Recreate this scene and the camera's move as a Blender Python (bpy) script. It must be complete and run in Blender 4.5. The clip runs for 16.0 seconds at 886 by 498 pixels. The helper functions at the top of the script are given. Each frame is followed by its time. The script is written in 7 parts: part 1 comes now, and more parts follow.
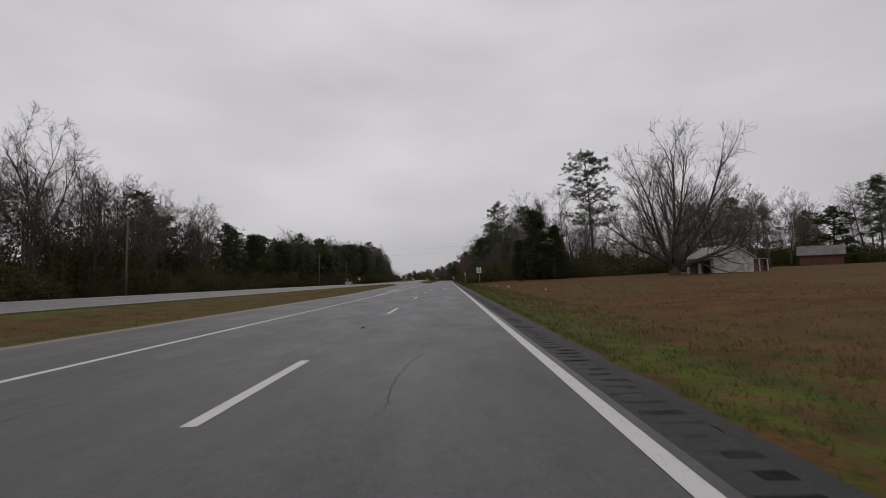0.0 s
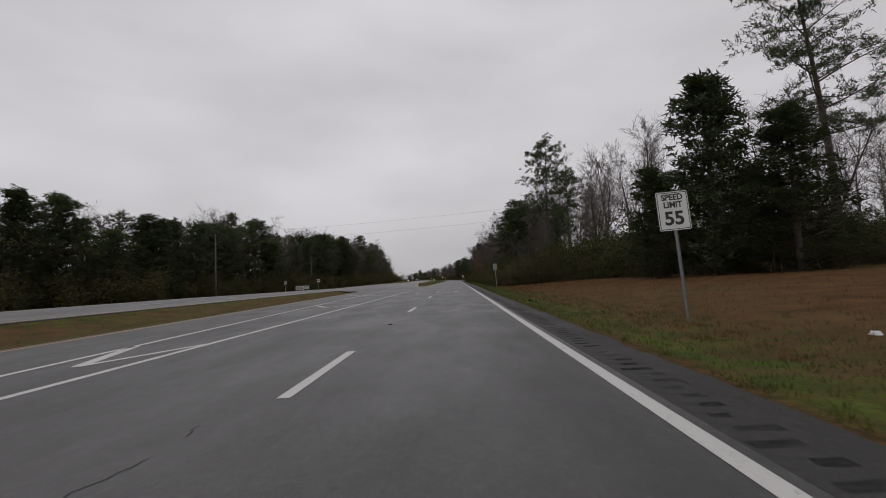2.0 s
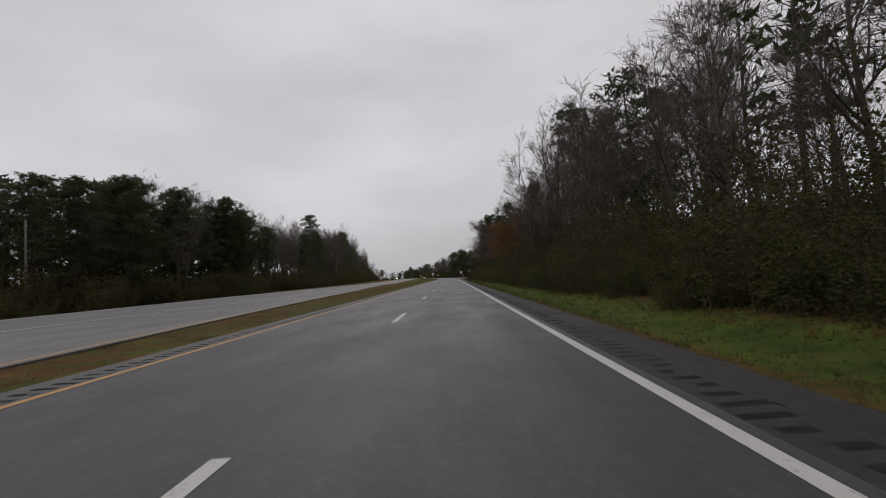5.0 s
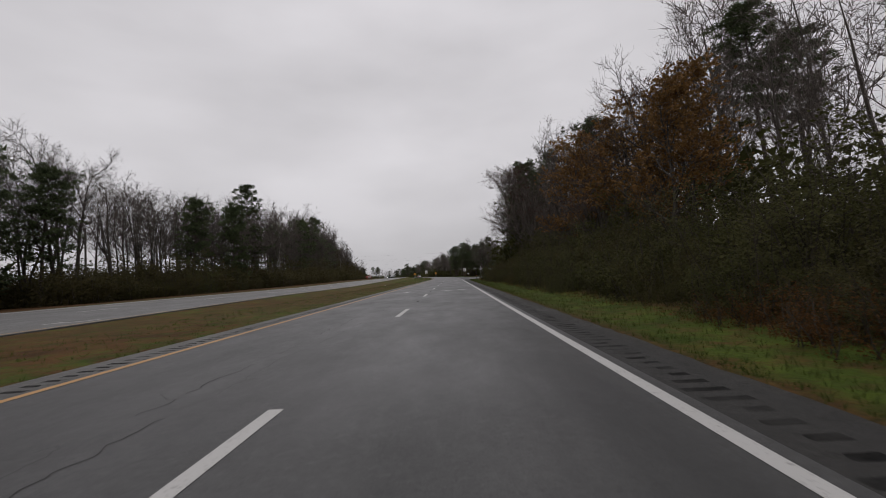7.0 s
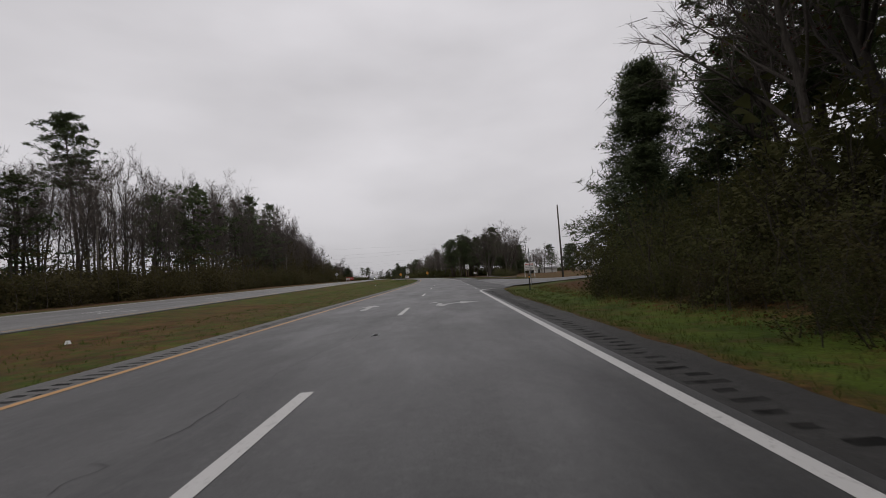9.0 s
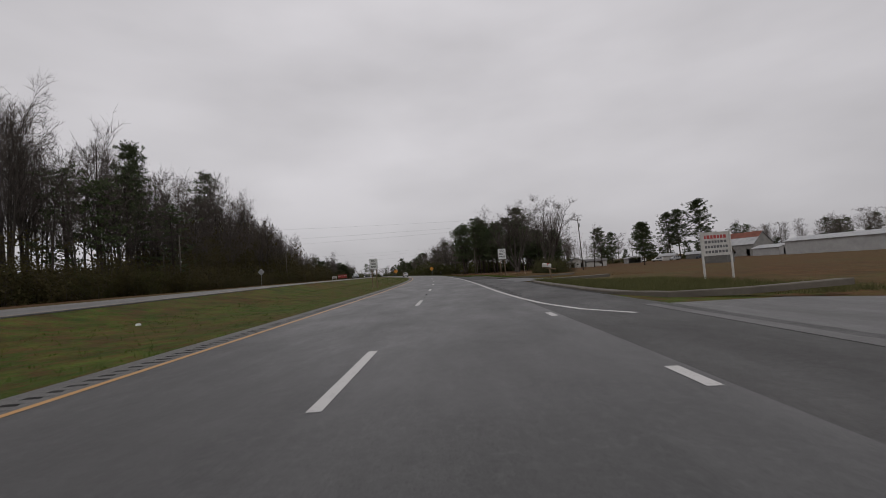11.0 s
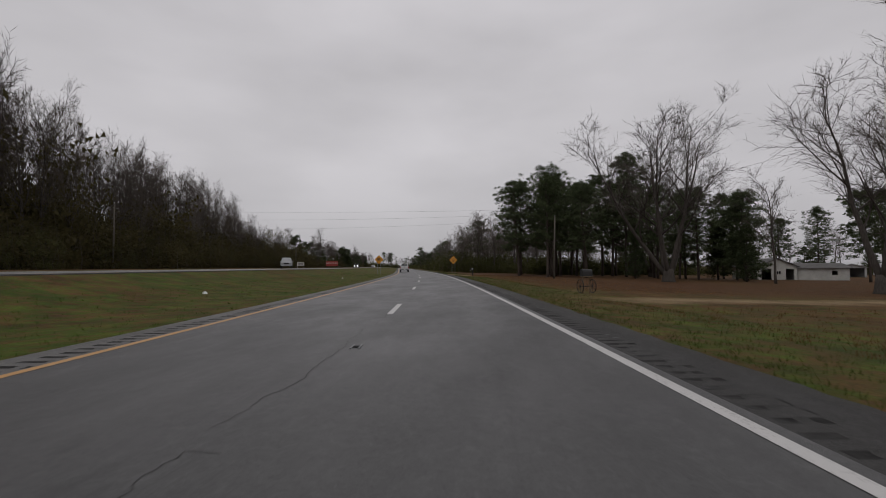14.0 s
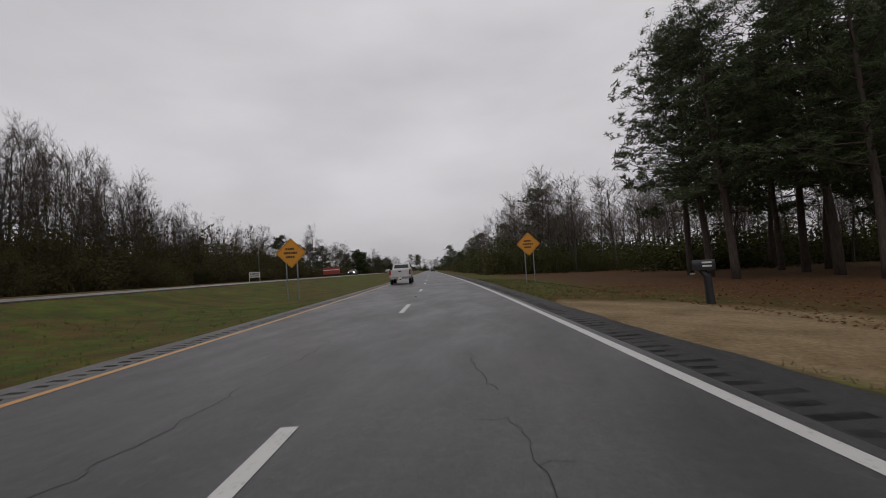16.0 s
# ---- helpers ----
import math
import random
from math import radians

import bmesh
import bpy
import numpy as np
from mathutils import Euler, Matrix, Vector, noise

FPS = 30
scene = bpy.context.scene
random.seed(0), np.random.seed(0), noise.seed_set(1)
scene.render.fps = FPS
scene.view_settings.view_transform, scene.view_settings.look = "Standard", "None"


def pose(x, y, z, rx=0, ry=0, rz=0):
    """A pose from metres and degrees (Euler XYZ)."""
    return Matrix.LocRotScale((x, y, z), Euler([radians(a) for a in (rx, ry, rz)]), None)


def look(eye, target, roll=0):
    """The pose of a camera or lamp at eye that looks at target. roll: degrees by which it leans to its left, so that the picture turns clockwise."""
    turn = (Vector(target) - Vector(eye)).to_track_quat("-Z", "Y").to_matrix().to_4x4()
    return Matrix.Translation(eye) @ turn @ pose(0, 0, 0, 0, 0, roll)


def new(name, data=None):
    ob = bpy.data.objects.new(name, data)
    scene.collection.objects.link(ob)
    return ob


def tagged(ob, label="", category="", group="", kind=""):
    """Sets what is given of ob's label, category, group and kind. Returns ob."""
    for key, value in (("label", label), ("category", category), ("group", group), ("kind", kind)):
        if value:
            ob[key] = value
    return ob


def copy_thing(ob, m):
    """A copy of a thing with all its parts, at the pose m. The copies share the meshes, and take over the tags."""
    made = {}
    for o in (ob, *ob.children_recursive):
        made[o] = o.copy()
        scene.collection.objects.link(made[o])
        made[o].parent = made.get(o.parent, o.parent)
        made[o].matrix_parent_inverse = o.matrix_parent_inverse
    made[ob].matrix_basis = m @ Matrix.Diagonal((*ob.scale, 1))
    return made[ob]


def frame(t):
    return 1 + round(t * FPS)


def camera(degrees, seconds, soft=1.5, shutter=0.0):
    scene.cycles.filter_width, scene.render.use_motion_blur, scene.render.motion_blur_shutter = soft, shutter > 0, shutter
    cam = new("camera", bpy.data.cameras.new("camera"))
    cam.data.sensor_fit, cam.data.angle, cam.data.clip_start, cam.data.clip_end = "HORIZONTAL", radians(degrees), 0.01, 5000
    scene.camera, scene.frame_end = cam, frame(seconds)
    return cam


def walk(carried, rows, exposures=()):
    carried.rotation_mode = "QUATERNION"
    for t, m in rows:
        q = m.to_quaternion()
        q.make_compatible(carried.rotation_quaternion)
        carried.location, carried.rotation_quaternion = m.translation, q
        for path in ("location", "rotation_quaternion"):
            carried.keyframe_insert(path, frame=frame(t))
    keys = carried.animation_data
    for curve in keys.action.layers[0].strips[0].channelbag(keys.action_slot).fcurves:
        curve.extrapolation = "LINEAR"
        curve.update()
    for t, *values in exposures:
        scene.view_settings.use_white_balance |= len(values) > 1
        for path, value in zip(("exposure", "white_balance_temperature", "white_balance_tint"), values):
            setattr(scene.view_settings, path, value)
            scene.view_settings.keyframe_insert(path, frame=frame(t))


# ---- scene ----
# The highway is laid out in road coordinates: s metres along it, u metres to the right of the lane dashes.
_S = np.arange(-400.0, 1701.0, 1.0)
_K = np.interp(_S, [-400, 290, 360, 500, 540, 1700], [0, 0, 0.001, 0.001, 0, 0])
_TH = np.cumsum(_K)
_TH -= _TH[400]
_RX = np.cumsum(-np.sin(_TH))
_RY = np.cumsum(np.cos(_TH))
_RX -= _RX[400]
_RY -= _RY[400]


def heading(s):
    return float(np.interp(s, _S, _TH))


def road(s, u, z=0.0):
    """World place of road coordinates."""
    a = heading(s)
    return Vector((float(np.interp(s, _S, _RX)) + u * math.cos(a), float(np.interp(s, _S, _RY)) + u * math.sin(a), z))


# ---- camera ----
cam = camera(90.3, 16.0, soft=0.9, shutter=0.03)
EYE = 1.19
# seconds, s, u, yaw from the road, pitch, lean
PATH = [
    (0.0, 0.11, 2.22, 0.63, 3.95, -1.36), (0.5, 14.97, 2.20, 0.89, 3.63, 0.02), (1.0, 30.20, 2.13, 1.04, 3.98, -0.50),
    (1.5, 45.16, 2.07, 1.51, 3.90, -1.67), (2.0, 60.10, 1.91, 1.64, 3.94, -2.55), (2.5, 74.95, 1.79, 1.46, 3.80, -3.33),
    (3.0, 89.90, 1.76, 1.49, 3.70, -3.75), (3.5, 104.93, 1.72, 1.09, 3.52, -4.31), (4.0, 119.98, 1.72, 1.32, 3.55, -3.87),
    (6.5, 195.01, 1.72, 0.68, 3.53, -3.67), (7.0, 209.96, 1.75, 1.11, 3.35, -3.21), (7.5, 225.05, 1.70, 1.15, 3.39, -3.05),
    (8.0, 240.25, 1.67, 1.04, 3.49, -3.98), (8.5, 255.29, 1.64, 0.49, 3.40, -4.43), (9.0, 270.25, 1.64, 0.51, 3.31, -3.94),
    (11.5, 344.17, 1.25, 1.08, 2.57, -4.33), (12.0, 359.58, 1.16, 1.11, 2.28, -3.78), (12.5, 374.51, 1.10, 0.67, 2.33, -3.81),
    (13.0, 389.41, 1.06, 0.00, 2.30, -3.34), (13.5, 404.31, 1.16, -0.19, 2.34, -2.00), (14.0, 419.37, 1.27, -0.09, 2.32, -0.31),
    (14.5, 434.54, 1.30, 0.12, 2.31, 0.01), (15.0, 449.32, 1.31, 0.36, 2.30, -0.38), (15.5, 464.25, 1.32, 0.48, 2.39, -2.24),
    (16.0, 478.84, 1.34, 0.49, 2.56, -3.65)]


def row_pose(s, u, yaw, pitch, lean):
    eye, a, p = road(s, u, EYE), heading(s) + radians(yaw), radians(pitch)
    return look(eye, eye + Vector((-math.sin(a) * math.cos(p), math.cos(a) * math.cos(p), math.sin(p))), lean)


walk(cam, [(t, row_pose(*r)) for t, *r in PATH],
     [(0.0, 0.1), (3.5, 0.1), (6.5, 0.16), (9.0, 0.17), (11.5, 0.02), (13.0, -0.05), (14.5, -0.03), (16.0, 0.06)])

# ---- light: an overcast sky and a very soft sun behind it ----
world = bpy.data.worlds.new("overcast_sky")
world.use_nodes = True
scene.world = world
wn, wl = world.node_tree.nodes, world.node_tree.links
wn.clear()
sky = wn.new("ShaderNodeTexSky")
sky.sky_type, sky.sun_disc, sky.sun_elevation, sky.sun_rotation = "NISHITA", False, radians(42), radians(150)
grey = wn.new("ShaderNodeHueSaturation")
grey.inputs["Saturation"].default_value = 0.05
tc, mp = wn.new("ShaderNodeTexCoord"), wn.new("ShaderNodeMapping")
mp.inputs["Scale"].default_value = (1.0, 1.0, 2.6)
cl = wn.new("ShaderNodeTexNoise")
cl.inputs["Scale"].default_value, cl.inputs["Detail"].default_value, cl.inputs["Roughness"].default_value = 2.0, 5.0, 0.45
ramp = wn.new("ShaderNodeMapRange")
ramp.inputs["From Min"].default_value, ramp.inputs["From Max"].default_value = 0.33, 0.67
ramp.inputs["To Min"].default_value, ramp.inputs["To Max"].default_value = 5.0, 6.5
tint = wn.new("ShaderNodeMix")
tint.data_type, tint.blend_type = "RGBA", "MULTIPLY"
tint.inputs[0].default_value = 1.0
tint.inputs[7].default_value = (0.985, 0.955, 1.0, 1)
mixs = wn.new("ShaderNodeMix")
mixs.data_type = "RGBA"
mixs.inputs[0].default_value = 0.88
bgn, wo = wn.new("ShaderNodeBackground"), wn.new("ShaderNodeOutputWorld")
bgn.inputs["Strength"].default_value = 0.1
wl.new(sky.outputs[0], grey.inputs["Color"])
wl.new(tc.outputs["Generated"], mp.inputs[0])
wl.new(mp.outputs[0], cl.inputs["Vector"])
wl.new(cl.outputs["Fac"], ramp.inputs["Value"])
# an overcast sky is dimmer towards the horizon than overhead
sep, climb, dim = wn.new("ShaderNodeSeparateXYZ"), wn.new("ShaderNodeMapRange"), wn.new("ShaderNodeMath")
climb.interpolation_type = "SMOOTHSTEP"
climb.inputs["From Min"].default_value, climb.inputs["From Max"].default_value = -0.02, 0.34
climb.inputs["To Min"].default_value, climb.inputs["To Max"].default_value = 0.76, 1.04
dim.operation = "MULTIPLY"
wl.new(tc.outputs["Generated"], sep.inputs[0])
wl.new(sep.outputs["Z"], climb.inputs["Value"])
wl.new(ramp.outputs[0], dim.inputs[0])
wl.new(climb.outputs[0], dim.inputs[1])
wl.new(dim.outputs[0], tint.inputs[6])
wl.new(grey.outputs[0], mixs.inputs[6])
wl.new(tint.outputs[2], mixs.inputs[7])
wl.new(mixs.outputs[2], bgn.inputs["Color"])
wl.new(bgn.outputs[0], wo.inputs[0])
sun = new("sun", bpy.data.lights.new("sun", "SUN"))
sun.data.energy, sun.data.angle, sun.data.color = 0.5, radians(40), (1.0, 0.97, 0.94)
sun.matrix_world = look((0, 0, 60), (20, 40, 0))


# ---- materials ----
class Nodes:
    """A small builder for node materials."""

    def __init__(self, name, rough=0.8, metal=0.0, spec=0.5):
        self.m = bpy.data.materials.new(name)
        self.m.use_nodes = True
        self.t = self.m.node_tree
        self.b = self.t.nodes["Principled BSDF"]
        self.b.inputs["Roughness"].default_value = rough
        self.b.inputs["Metallic"].default_value = metal
        self.b.inputs["Specular IOR Level"].default_value = spec
        self.co = None

    def add(self, kind, **sets):
        n = self.t.nodes.new(kind)
        for k, v in sets.items():
            n.inputs[k.replace("_", " ")].default_value = v
        return n

    def link(self, a, b):
        self.t.links.new(a, b)

    def coords(self):
        if self.co is None:
            self.co = self.add("ShaderNodeTexCoord")
        return self.co.outputs["Object"]

    def noise(self, scale, detail=4.0, rough=0.6, stretch=None):
        n = self.add("ShaderNodeTexNoise", Scale=scale, Detail=detail, Roughness=rough)
        if stretch:
            mp = self.add("ShaderNodeMapping", Scale=stretch)
            self.link(self.coords(), mp.inputs[0])
            self.link(mp.outputs[0], n.inputs["Vector"])
        else:
            self.link(self.coords(), n.inputs["Vector"])
        return n.outputs["Fac"]

    def span(self, value, a, b, lo=0.0, hi=1.0):
        n = self.add("ShaderNodeMapRange", From_Min=a, From_Max=b, To_Min=lo, To_Max=hi)
        self.link(value, n.inputs["Value"])
        return n.outputs[0]

    def mix(self, fac, a, b, blend="MIX"):
        n = self.add("ShaderNodeMix")
        n.data_type, n.blend_type = "RGBA", blend
        for sock, v in ((n.inputs[0], fac), (n.inputs[6], a), (n.inputs[7], b)):
            if isinstance(v, (int, float)):
                sock.default_value = v
            elif isinstance(v, tuple):
                sock.default_value = (*v, 1.0)
            else:
                self.link(v, sock)
        return n.outputs[2]

    def mul(self, a, b):
        n = self.add("ShaderNodeMath")
        n.operation = "MULTIPLY"
        for sock, v in ((n.inputs[0], a), (n.inputs[1], b)):
            if isinstance(v, (int, float)):
                sock.default_value = v
            else:
                self.link(v, sock)
        return n.outputs[0]

    def attr(self, name):
        n = self.add("ShaderNodeAttribute")
        n.attribute_name = name
        return n.outputs["Fac"]

    def rand(self):
        return self.add("ShaderNodeObjectInfo").outputs["Random"]

    def island(self):
        return self.add("ShaderNodeNewGeometry").outputs["Random Per Island"]

    def color(self, c):
        if isinstance(c, tuple):
            self.b.inputs["Base Color"].default_value = (*c, 1.0)
        else:
            self.link(c, self.b.inputs["Base Color"])
        return self

    def rough(self, v):
        self.link(v, self.b.inputs["Roughness"])
        return self

    def bump(self, h, strength=0.4, dist=0.01):
        n = self.add("ShaderNodeBump", Strength=strength, Distance=dist)
        self.link(h, n.inputs["Height"])
        self.link(n.outputs[0], self.b.inputs["Normal"])
        return self


def simple(name, c, rough=0.6, metal=0.0, vary=0.25, scale=6.0, spec=0.5):
    """A painted or plain surface with grime at two scales."""
    n = Nodes(name, rough, metal, spec)
    dark = tuple(v * (1 - vary) for v in c)
    f = n.span(n.noise(scale, 5.0), 0.3, 0.7)
    g = n.mix(n.span(n.noise(scale * 9, 3.0), 0.35, 0.7, 0.0, 0.5), n.mix(f, c, dark), dark)
    return n.color(g).m


def asphalt(name, base, wet, gloss=0.5, rugged=0.35):
    n = Nodes(name, 0.6, 0.0, gloss)
    u = n.attr("lane_u")
    grain = n.noise(55.0, 4.0, 0.8)
    blotch = n.noise(6.0, 5.0, 0.75)
    patch = n.noise(0.35, 5.0, 0.6, (1.0, 0.25, 1.0))
    streak = n.noise(1.1, 5.0, 0.65, (1.4, 0.16, 1.0))
    c = n.mix(n.span(grain, 0.36, 0.66), tuple(v * 0.45 for v in base), tuple(v * 1.9 for v in base))
    c = n.mix(n.span(patch, 0.35, 0.7), c, tuple(v * 0.72 for v in base))
    c = n.mix(n.span(streak, 0.5, 0.72, 0.0, 0.5), c, tuple(v * 0.62 for v in base))
    c = n.mix(n.span(blotch, 0.42, 0.68, 0.0, 0.55), c, tuple(v * 0.55 for v in base))
    # wheel tracks polished by traffic
    w = n.add("ShaderNodeMath")
    w.operation = "SINE"
    n.link(n.mul(u, 2 * math.pi / 1.79), w.inputs[0])
    track = n.span(w.outputs[0], -1.0, 1.0)
    c = n.mix(n.mul(track, 0.18), c, tuple(v * 1.35 for v in base))
    # dark seeping streaks along the lane and fine dark pits
    seep = n.mul(n.span(n.noise(1.5, 5.0, 0.7, (1.3, 0.045, 1.0)), 0.52, 0.66), n.span(n.noise(0.22, 4.0, 0.7, (1.5, 0.35, 1.0)), 0.42, 0.62))
    c = n.mix(n.mul(seep, 0.62), c, tuple(v * 0.4 for v in base))
    pits, lumps = n.noise(22.0, 3.0, 0.85), n.noise(9.0, 4.0, 0.8)
    c = n.mix(n.span(pits, 0.52, 0.68, 0.0, 0.75), c, tuple(v * 0.3 for v in base))
    c = n.mix(n.span(lumps, 0.5, 0.7, 0.0, 0.45), c, tuple(v * 1.9 for v in base))
    # damp dark smears in the outer wheel path
    path = n.mul(n.span(u, 2.35, 2.9), n.span(u, 3.45, 3.2))
    damp = n.span(n.noise(0.5, 4.0, 0.65, (1.6, 0.14, 1.0)), 0.47, 0.62)
    c = n.mix(n.mul(n.mul(path, damp), 0.6), c, tuple(v * 0.42 for v in base))
    # oily and tarry blotches a hand or two across, and pale grit
    tar = n.mul(n.span(n.noise(2.6, 5.0, 0.75, (1.0, 0.6, 1.0)), 0.54, 0.68), n.span(n.noise(0.3, 3.0, 0.6), 0.4, 0.62))
    c = n.mix(n.mul(tar, 0.6), c, tuple(v * 0.4 for v in base))
    c = n.mix(n.span(n.noise(38.0, 2.0, 0.9), 0.64, 0.74, 0.0, 0.5), c, tuple(v * 3.2 for v in base))
    n.color(c)
    # film of water: smoother in the wet patches
    wetness = n.noise(0.7, 6.0, 0.7, (1.0, 0.38, 1.0))
    n.rough(n.span(wetness, 0.3, 0.7, wet[0], wet[1]))
    return n.bump(grain, rugged, 0.006 if rugged < 0.5 else 0.014).m


M_ASPHALT = asphalt("wet_asphalt", (0.053, 0.052, 0.0515), (0.38, 0.56))
M_ASPHALT_OLD = asphalt("pale_asphalt", (0.13, 0.127, 0.124), (0.42, 0.62))
M_SIDE = asphalt("worn_side_asphalt", (0.075, 0.073, 0.071), (0.45, 0.65))
# near-black base colour stands in for the shade inside the milled cuts
GROOVE = Nodes("shaded_groove", 0.6, 0.0, 0.12)
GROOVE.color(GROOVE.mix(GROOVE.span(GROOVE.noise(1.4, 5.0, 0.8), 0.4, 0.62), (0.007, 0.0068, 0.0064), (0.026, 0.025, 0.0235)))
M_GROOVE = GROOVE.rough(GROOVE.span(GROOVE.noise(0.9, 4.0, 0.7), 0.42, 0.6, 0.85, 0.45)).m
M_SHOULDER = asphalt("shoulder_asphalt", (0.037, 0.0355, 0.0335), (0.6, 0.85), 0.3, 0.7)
M_MOUTH = asphalt("worn_mouth_asphalt", (0.05, 0.0485, 0.047), (0.5, 0.75), 0.4, 0.5)
M_INNER = asphalt("pale_median_shoulder", (0.1, 0.097, 0.092), (0.5, 0.75))


def paint(name, c, worn, lo=0.45, hi=0.8):
    n = Nodes(name, 0.5)
    wear = n.noise(7.0, 6.0, 0.75, (1.0, 0.5, 1.0))
    crack = n.noise(30.0, 3.0, 0.7)
    f = n.mix(0.5, n.span(wear, 0.35, 0.75), n.span(crack, 0.4, 0.75))
    n.color(n.mix(n.span(f, lo, hi, 0.0, worn), c, (0.09, 0.088, 0.085)))
    return n.bump(crack, 0.2, 0.004).m


def cracked_paint(name, c):
    """Thick old paint broken by cracks across the line of travel, with flaked patches."""
    n = Nodes(name, 0.5)
    cells = n.add("ShaderNodeTexVoronoi", Scale=3.4, Randomness=1.0)
    cells.feature = "DISTANCE_TO_EDGE"
    mp, wob = n.add("ShaderNodeMapping", Scale=(0.7, 1.5, 1.0)), n.noise(3.0, 5.0, 0.7)
    n.link(n.coords(), mp.inputs[0])
    n.link(n.mix(0.22, mp.outputs[0], wob), cells.inputs["Vector"])
    gap = n.mul(n.span(cells.outputs["Distance"], 0.006, 0.024, 1.0, 0.0), n.span(n.noise(1.7, 3.0), 0.42, 0.54))
    flake = n.span(n.mix(0.5, n.noise(9.0, 6.0, 0.75), n.noise(1.2, 3.0)), 0.54, 0.62)
    body = n.mix(n.span(n.noise(14.0, 4.0), 0.35, 0.7), c, tuple(v * 0.7 for v in c))
    n.color(n.mix(flake, n.mix(gap, body, (0.03, 0.029, 0.028)), (0.07, 0.068, 0.066)))
    return n.bump(gap, 0.3, 0.004).m


M_WHITE = paint("white_road_paint", (0.5, 0.49, 0.475), 0.8)
M_YELLOW = paint("yellow_road_paint", (0.46, 0.25, 0.08), 0.85)
M_ARROW = cracked_paint("worn_arrow_paint", (0.46, 0.45, 0.44))
M_SEAL = simple("crack_filler", (0.04, 0.039, 0.038), 0.9)


def ground_material():
    n = Nodes("meadow_ground", 0.95, 0.0, 0.15)
    g, l, d = n.attr("green"), n.attr("litter"), n.attr("dirt")
    big, mid, fine = n.noise(0.09, 4.0), n.noise(0.7, 5.0, 0.65), n.noise(14.0, 4.0, 0.7)
    sedge = n.mix(n.span(mid, 0.35, 0.68), (0.07, 0.034, 0.012), (0.165, 0.08, 0.028))
    sedge = n.mix(n.span(big, 0.4, 0.65, 0.0, 0.55), sedge, (0.1, 0.085, 0.03))
    grass = n.mix(n.span(mid, 0.35, 0.65), (0.036, 0.068, 0.006), (0.098, 0.138, 0.016))
    mixed = n.add("ShaderNodeMath")
    mixed.operation = "ADD"
    n.link(g, mixed.inputs[0])
    n.link(n.span(n.noise(1.6, 6.0, 0.72), 0.25, 0.75, -0.7, 0.55), mixed.inputs[1])
    c = n.mix(n.span(mixed.outputs[0], 0.25, 0.75), sedge, grass)
    leaf = n.mix(n.span(n.noise(5.0, 4.0, 0.8), 0.4, 0.62), (0.045, 0.02, 0.009), (0.15, 0.064, 0.026))
    c = n.mix(l, c, leaf)
    sand = n.mix(n.span(mid, 0.35, 0.65), (0.21, 0.145, 0.075), (0.34, 0.25, 0.145))
    c = n.mix(n.span(d, 0.3, 0.7), c, sand)
    c = n.mix(n.span(fine, 0.3, 0.7, 0.55, 0.0), c, (0.018, 0.014, 0.006))
    return n.color(c).bump(fine, 0.9, 0.05).m


M_GROUND = ground_material()


def foliage(name, a, b, rough=0.7, dead=None):
    n = Nodes(name, rough, 0.0, 0.12)
    c = n.mix(n.island(), a, b)
    if dead:
        c = n.mix(n.span(n.rand(), 0.45, 1.0), c, dead)
    n.color(n.mix(n.span(n.noise(1.3, 3.0), 0.35, 0.65, 0.0, 0.6), c, tuple(v * 0.6 for v in a)))
    lit, both = n.add("ShaderNodeBsdfTranslucent"), n.add("ShaderNodeMixShader", Fac=0.42)
    n.link(n.b.inputs["Base Color"].links[0].from_socket, lit.inputs["Color"])
    n.link(n.b.outputs[0], both.inputs[1])
    n.link(lit.outputs[0], both.inputs[2])
    n.link(both.outputs[0], n.t.nodes["Material Output"].inputs["Surface"])
    return n.m


M_NEEDLE = foliage("pine_needles", (0.05, 0.066, 0.032), (0.11, 0.134, 0.062))
M_CEDAR = foliage("cedar_sprays", (0.042, 0.055, 0.027), (0.08, 0.098, 0.043))
M_LEAF = foliage("thicket_leaves", (0.056, 0.06, 0.022), (0.1, 0.1, 0.036), 0.85, (0.082, 0.066, 0.03))
M_BROWNLEAF = foliage("dead_leaves", (0.11, 0.054, 0.021), (0.21, 0.108, 0.043), 0.8)
M_OAKLEAF = foliage("withered_oak_leaves", (0.16, 0.085, 0.03), (0.3, 0.175, 0.065), 0.8)
M_BUD = foliage("red_buds", (0.06, 0.02, 0.015), (0.11, 0.035, 0.025), 0.8)
M_BLADE = foliage("grass_blades", (0.045, 0.088, 0.013), (0.115, 0.165, 0.034), 0.7, (0.1, 0.085, 0.035))
M_WEED = foliage("lush_weeds", (0.07, 0.14, 0.02), (0.14, 0.24, 0.045), 0.7)
M_PALEGRASS = foliage("pale_grass", (0.085, 0.09, 0.035), (0.17, 0.165, 0.072), 0.8)
M_DRY = foliage("dry_grass", (0.11, 0.065, 0.025), (0.2, 0.13, 0.055), 0.9)


def bark(name, a, b):
    n = Nodes(name, 0.95, 0.0, 0.15)
    v = n.noise(4.0, 5.0, 0.7, (3.0, 3.0, 0.5))
    c = n.mix(n.span(v, 0.3, 0.7), a, b)
    c = n.mix(n.mul(n.rand(), 0.5), c, tuple(x * 0.55 for x in a))
    return n.color(c).bump(v, 0.8, 0.03).m


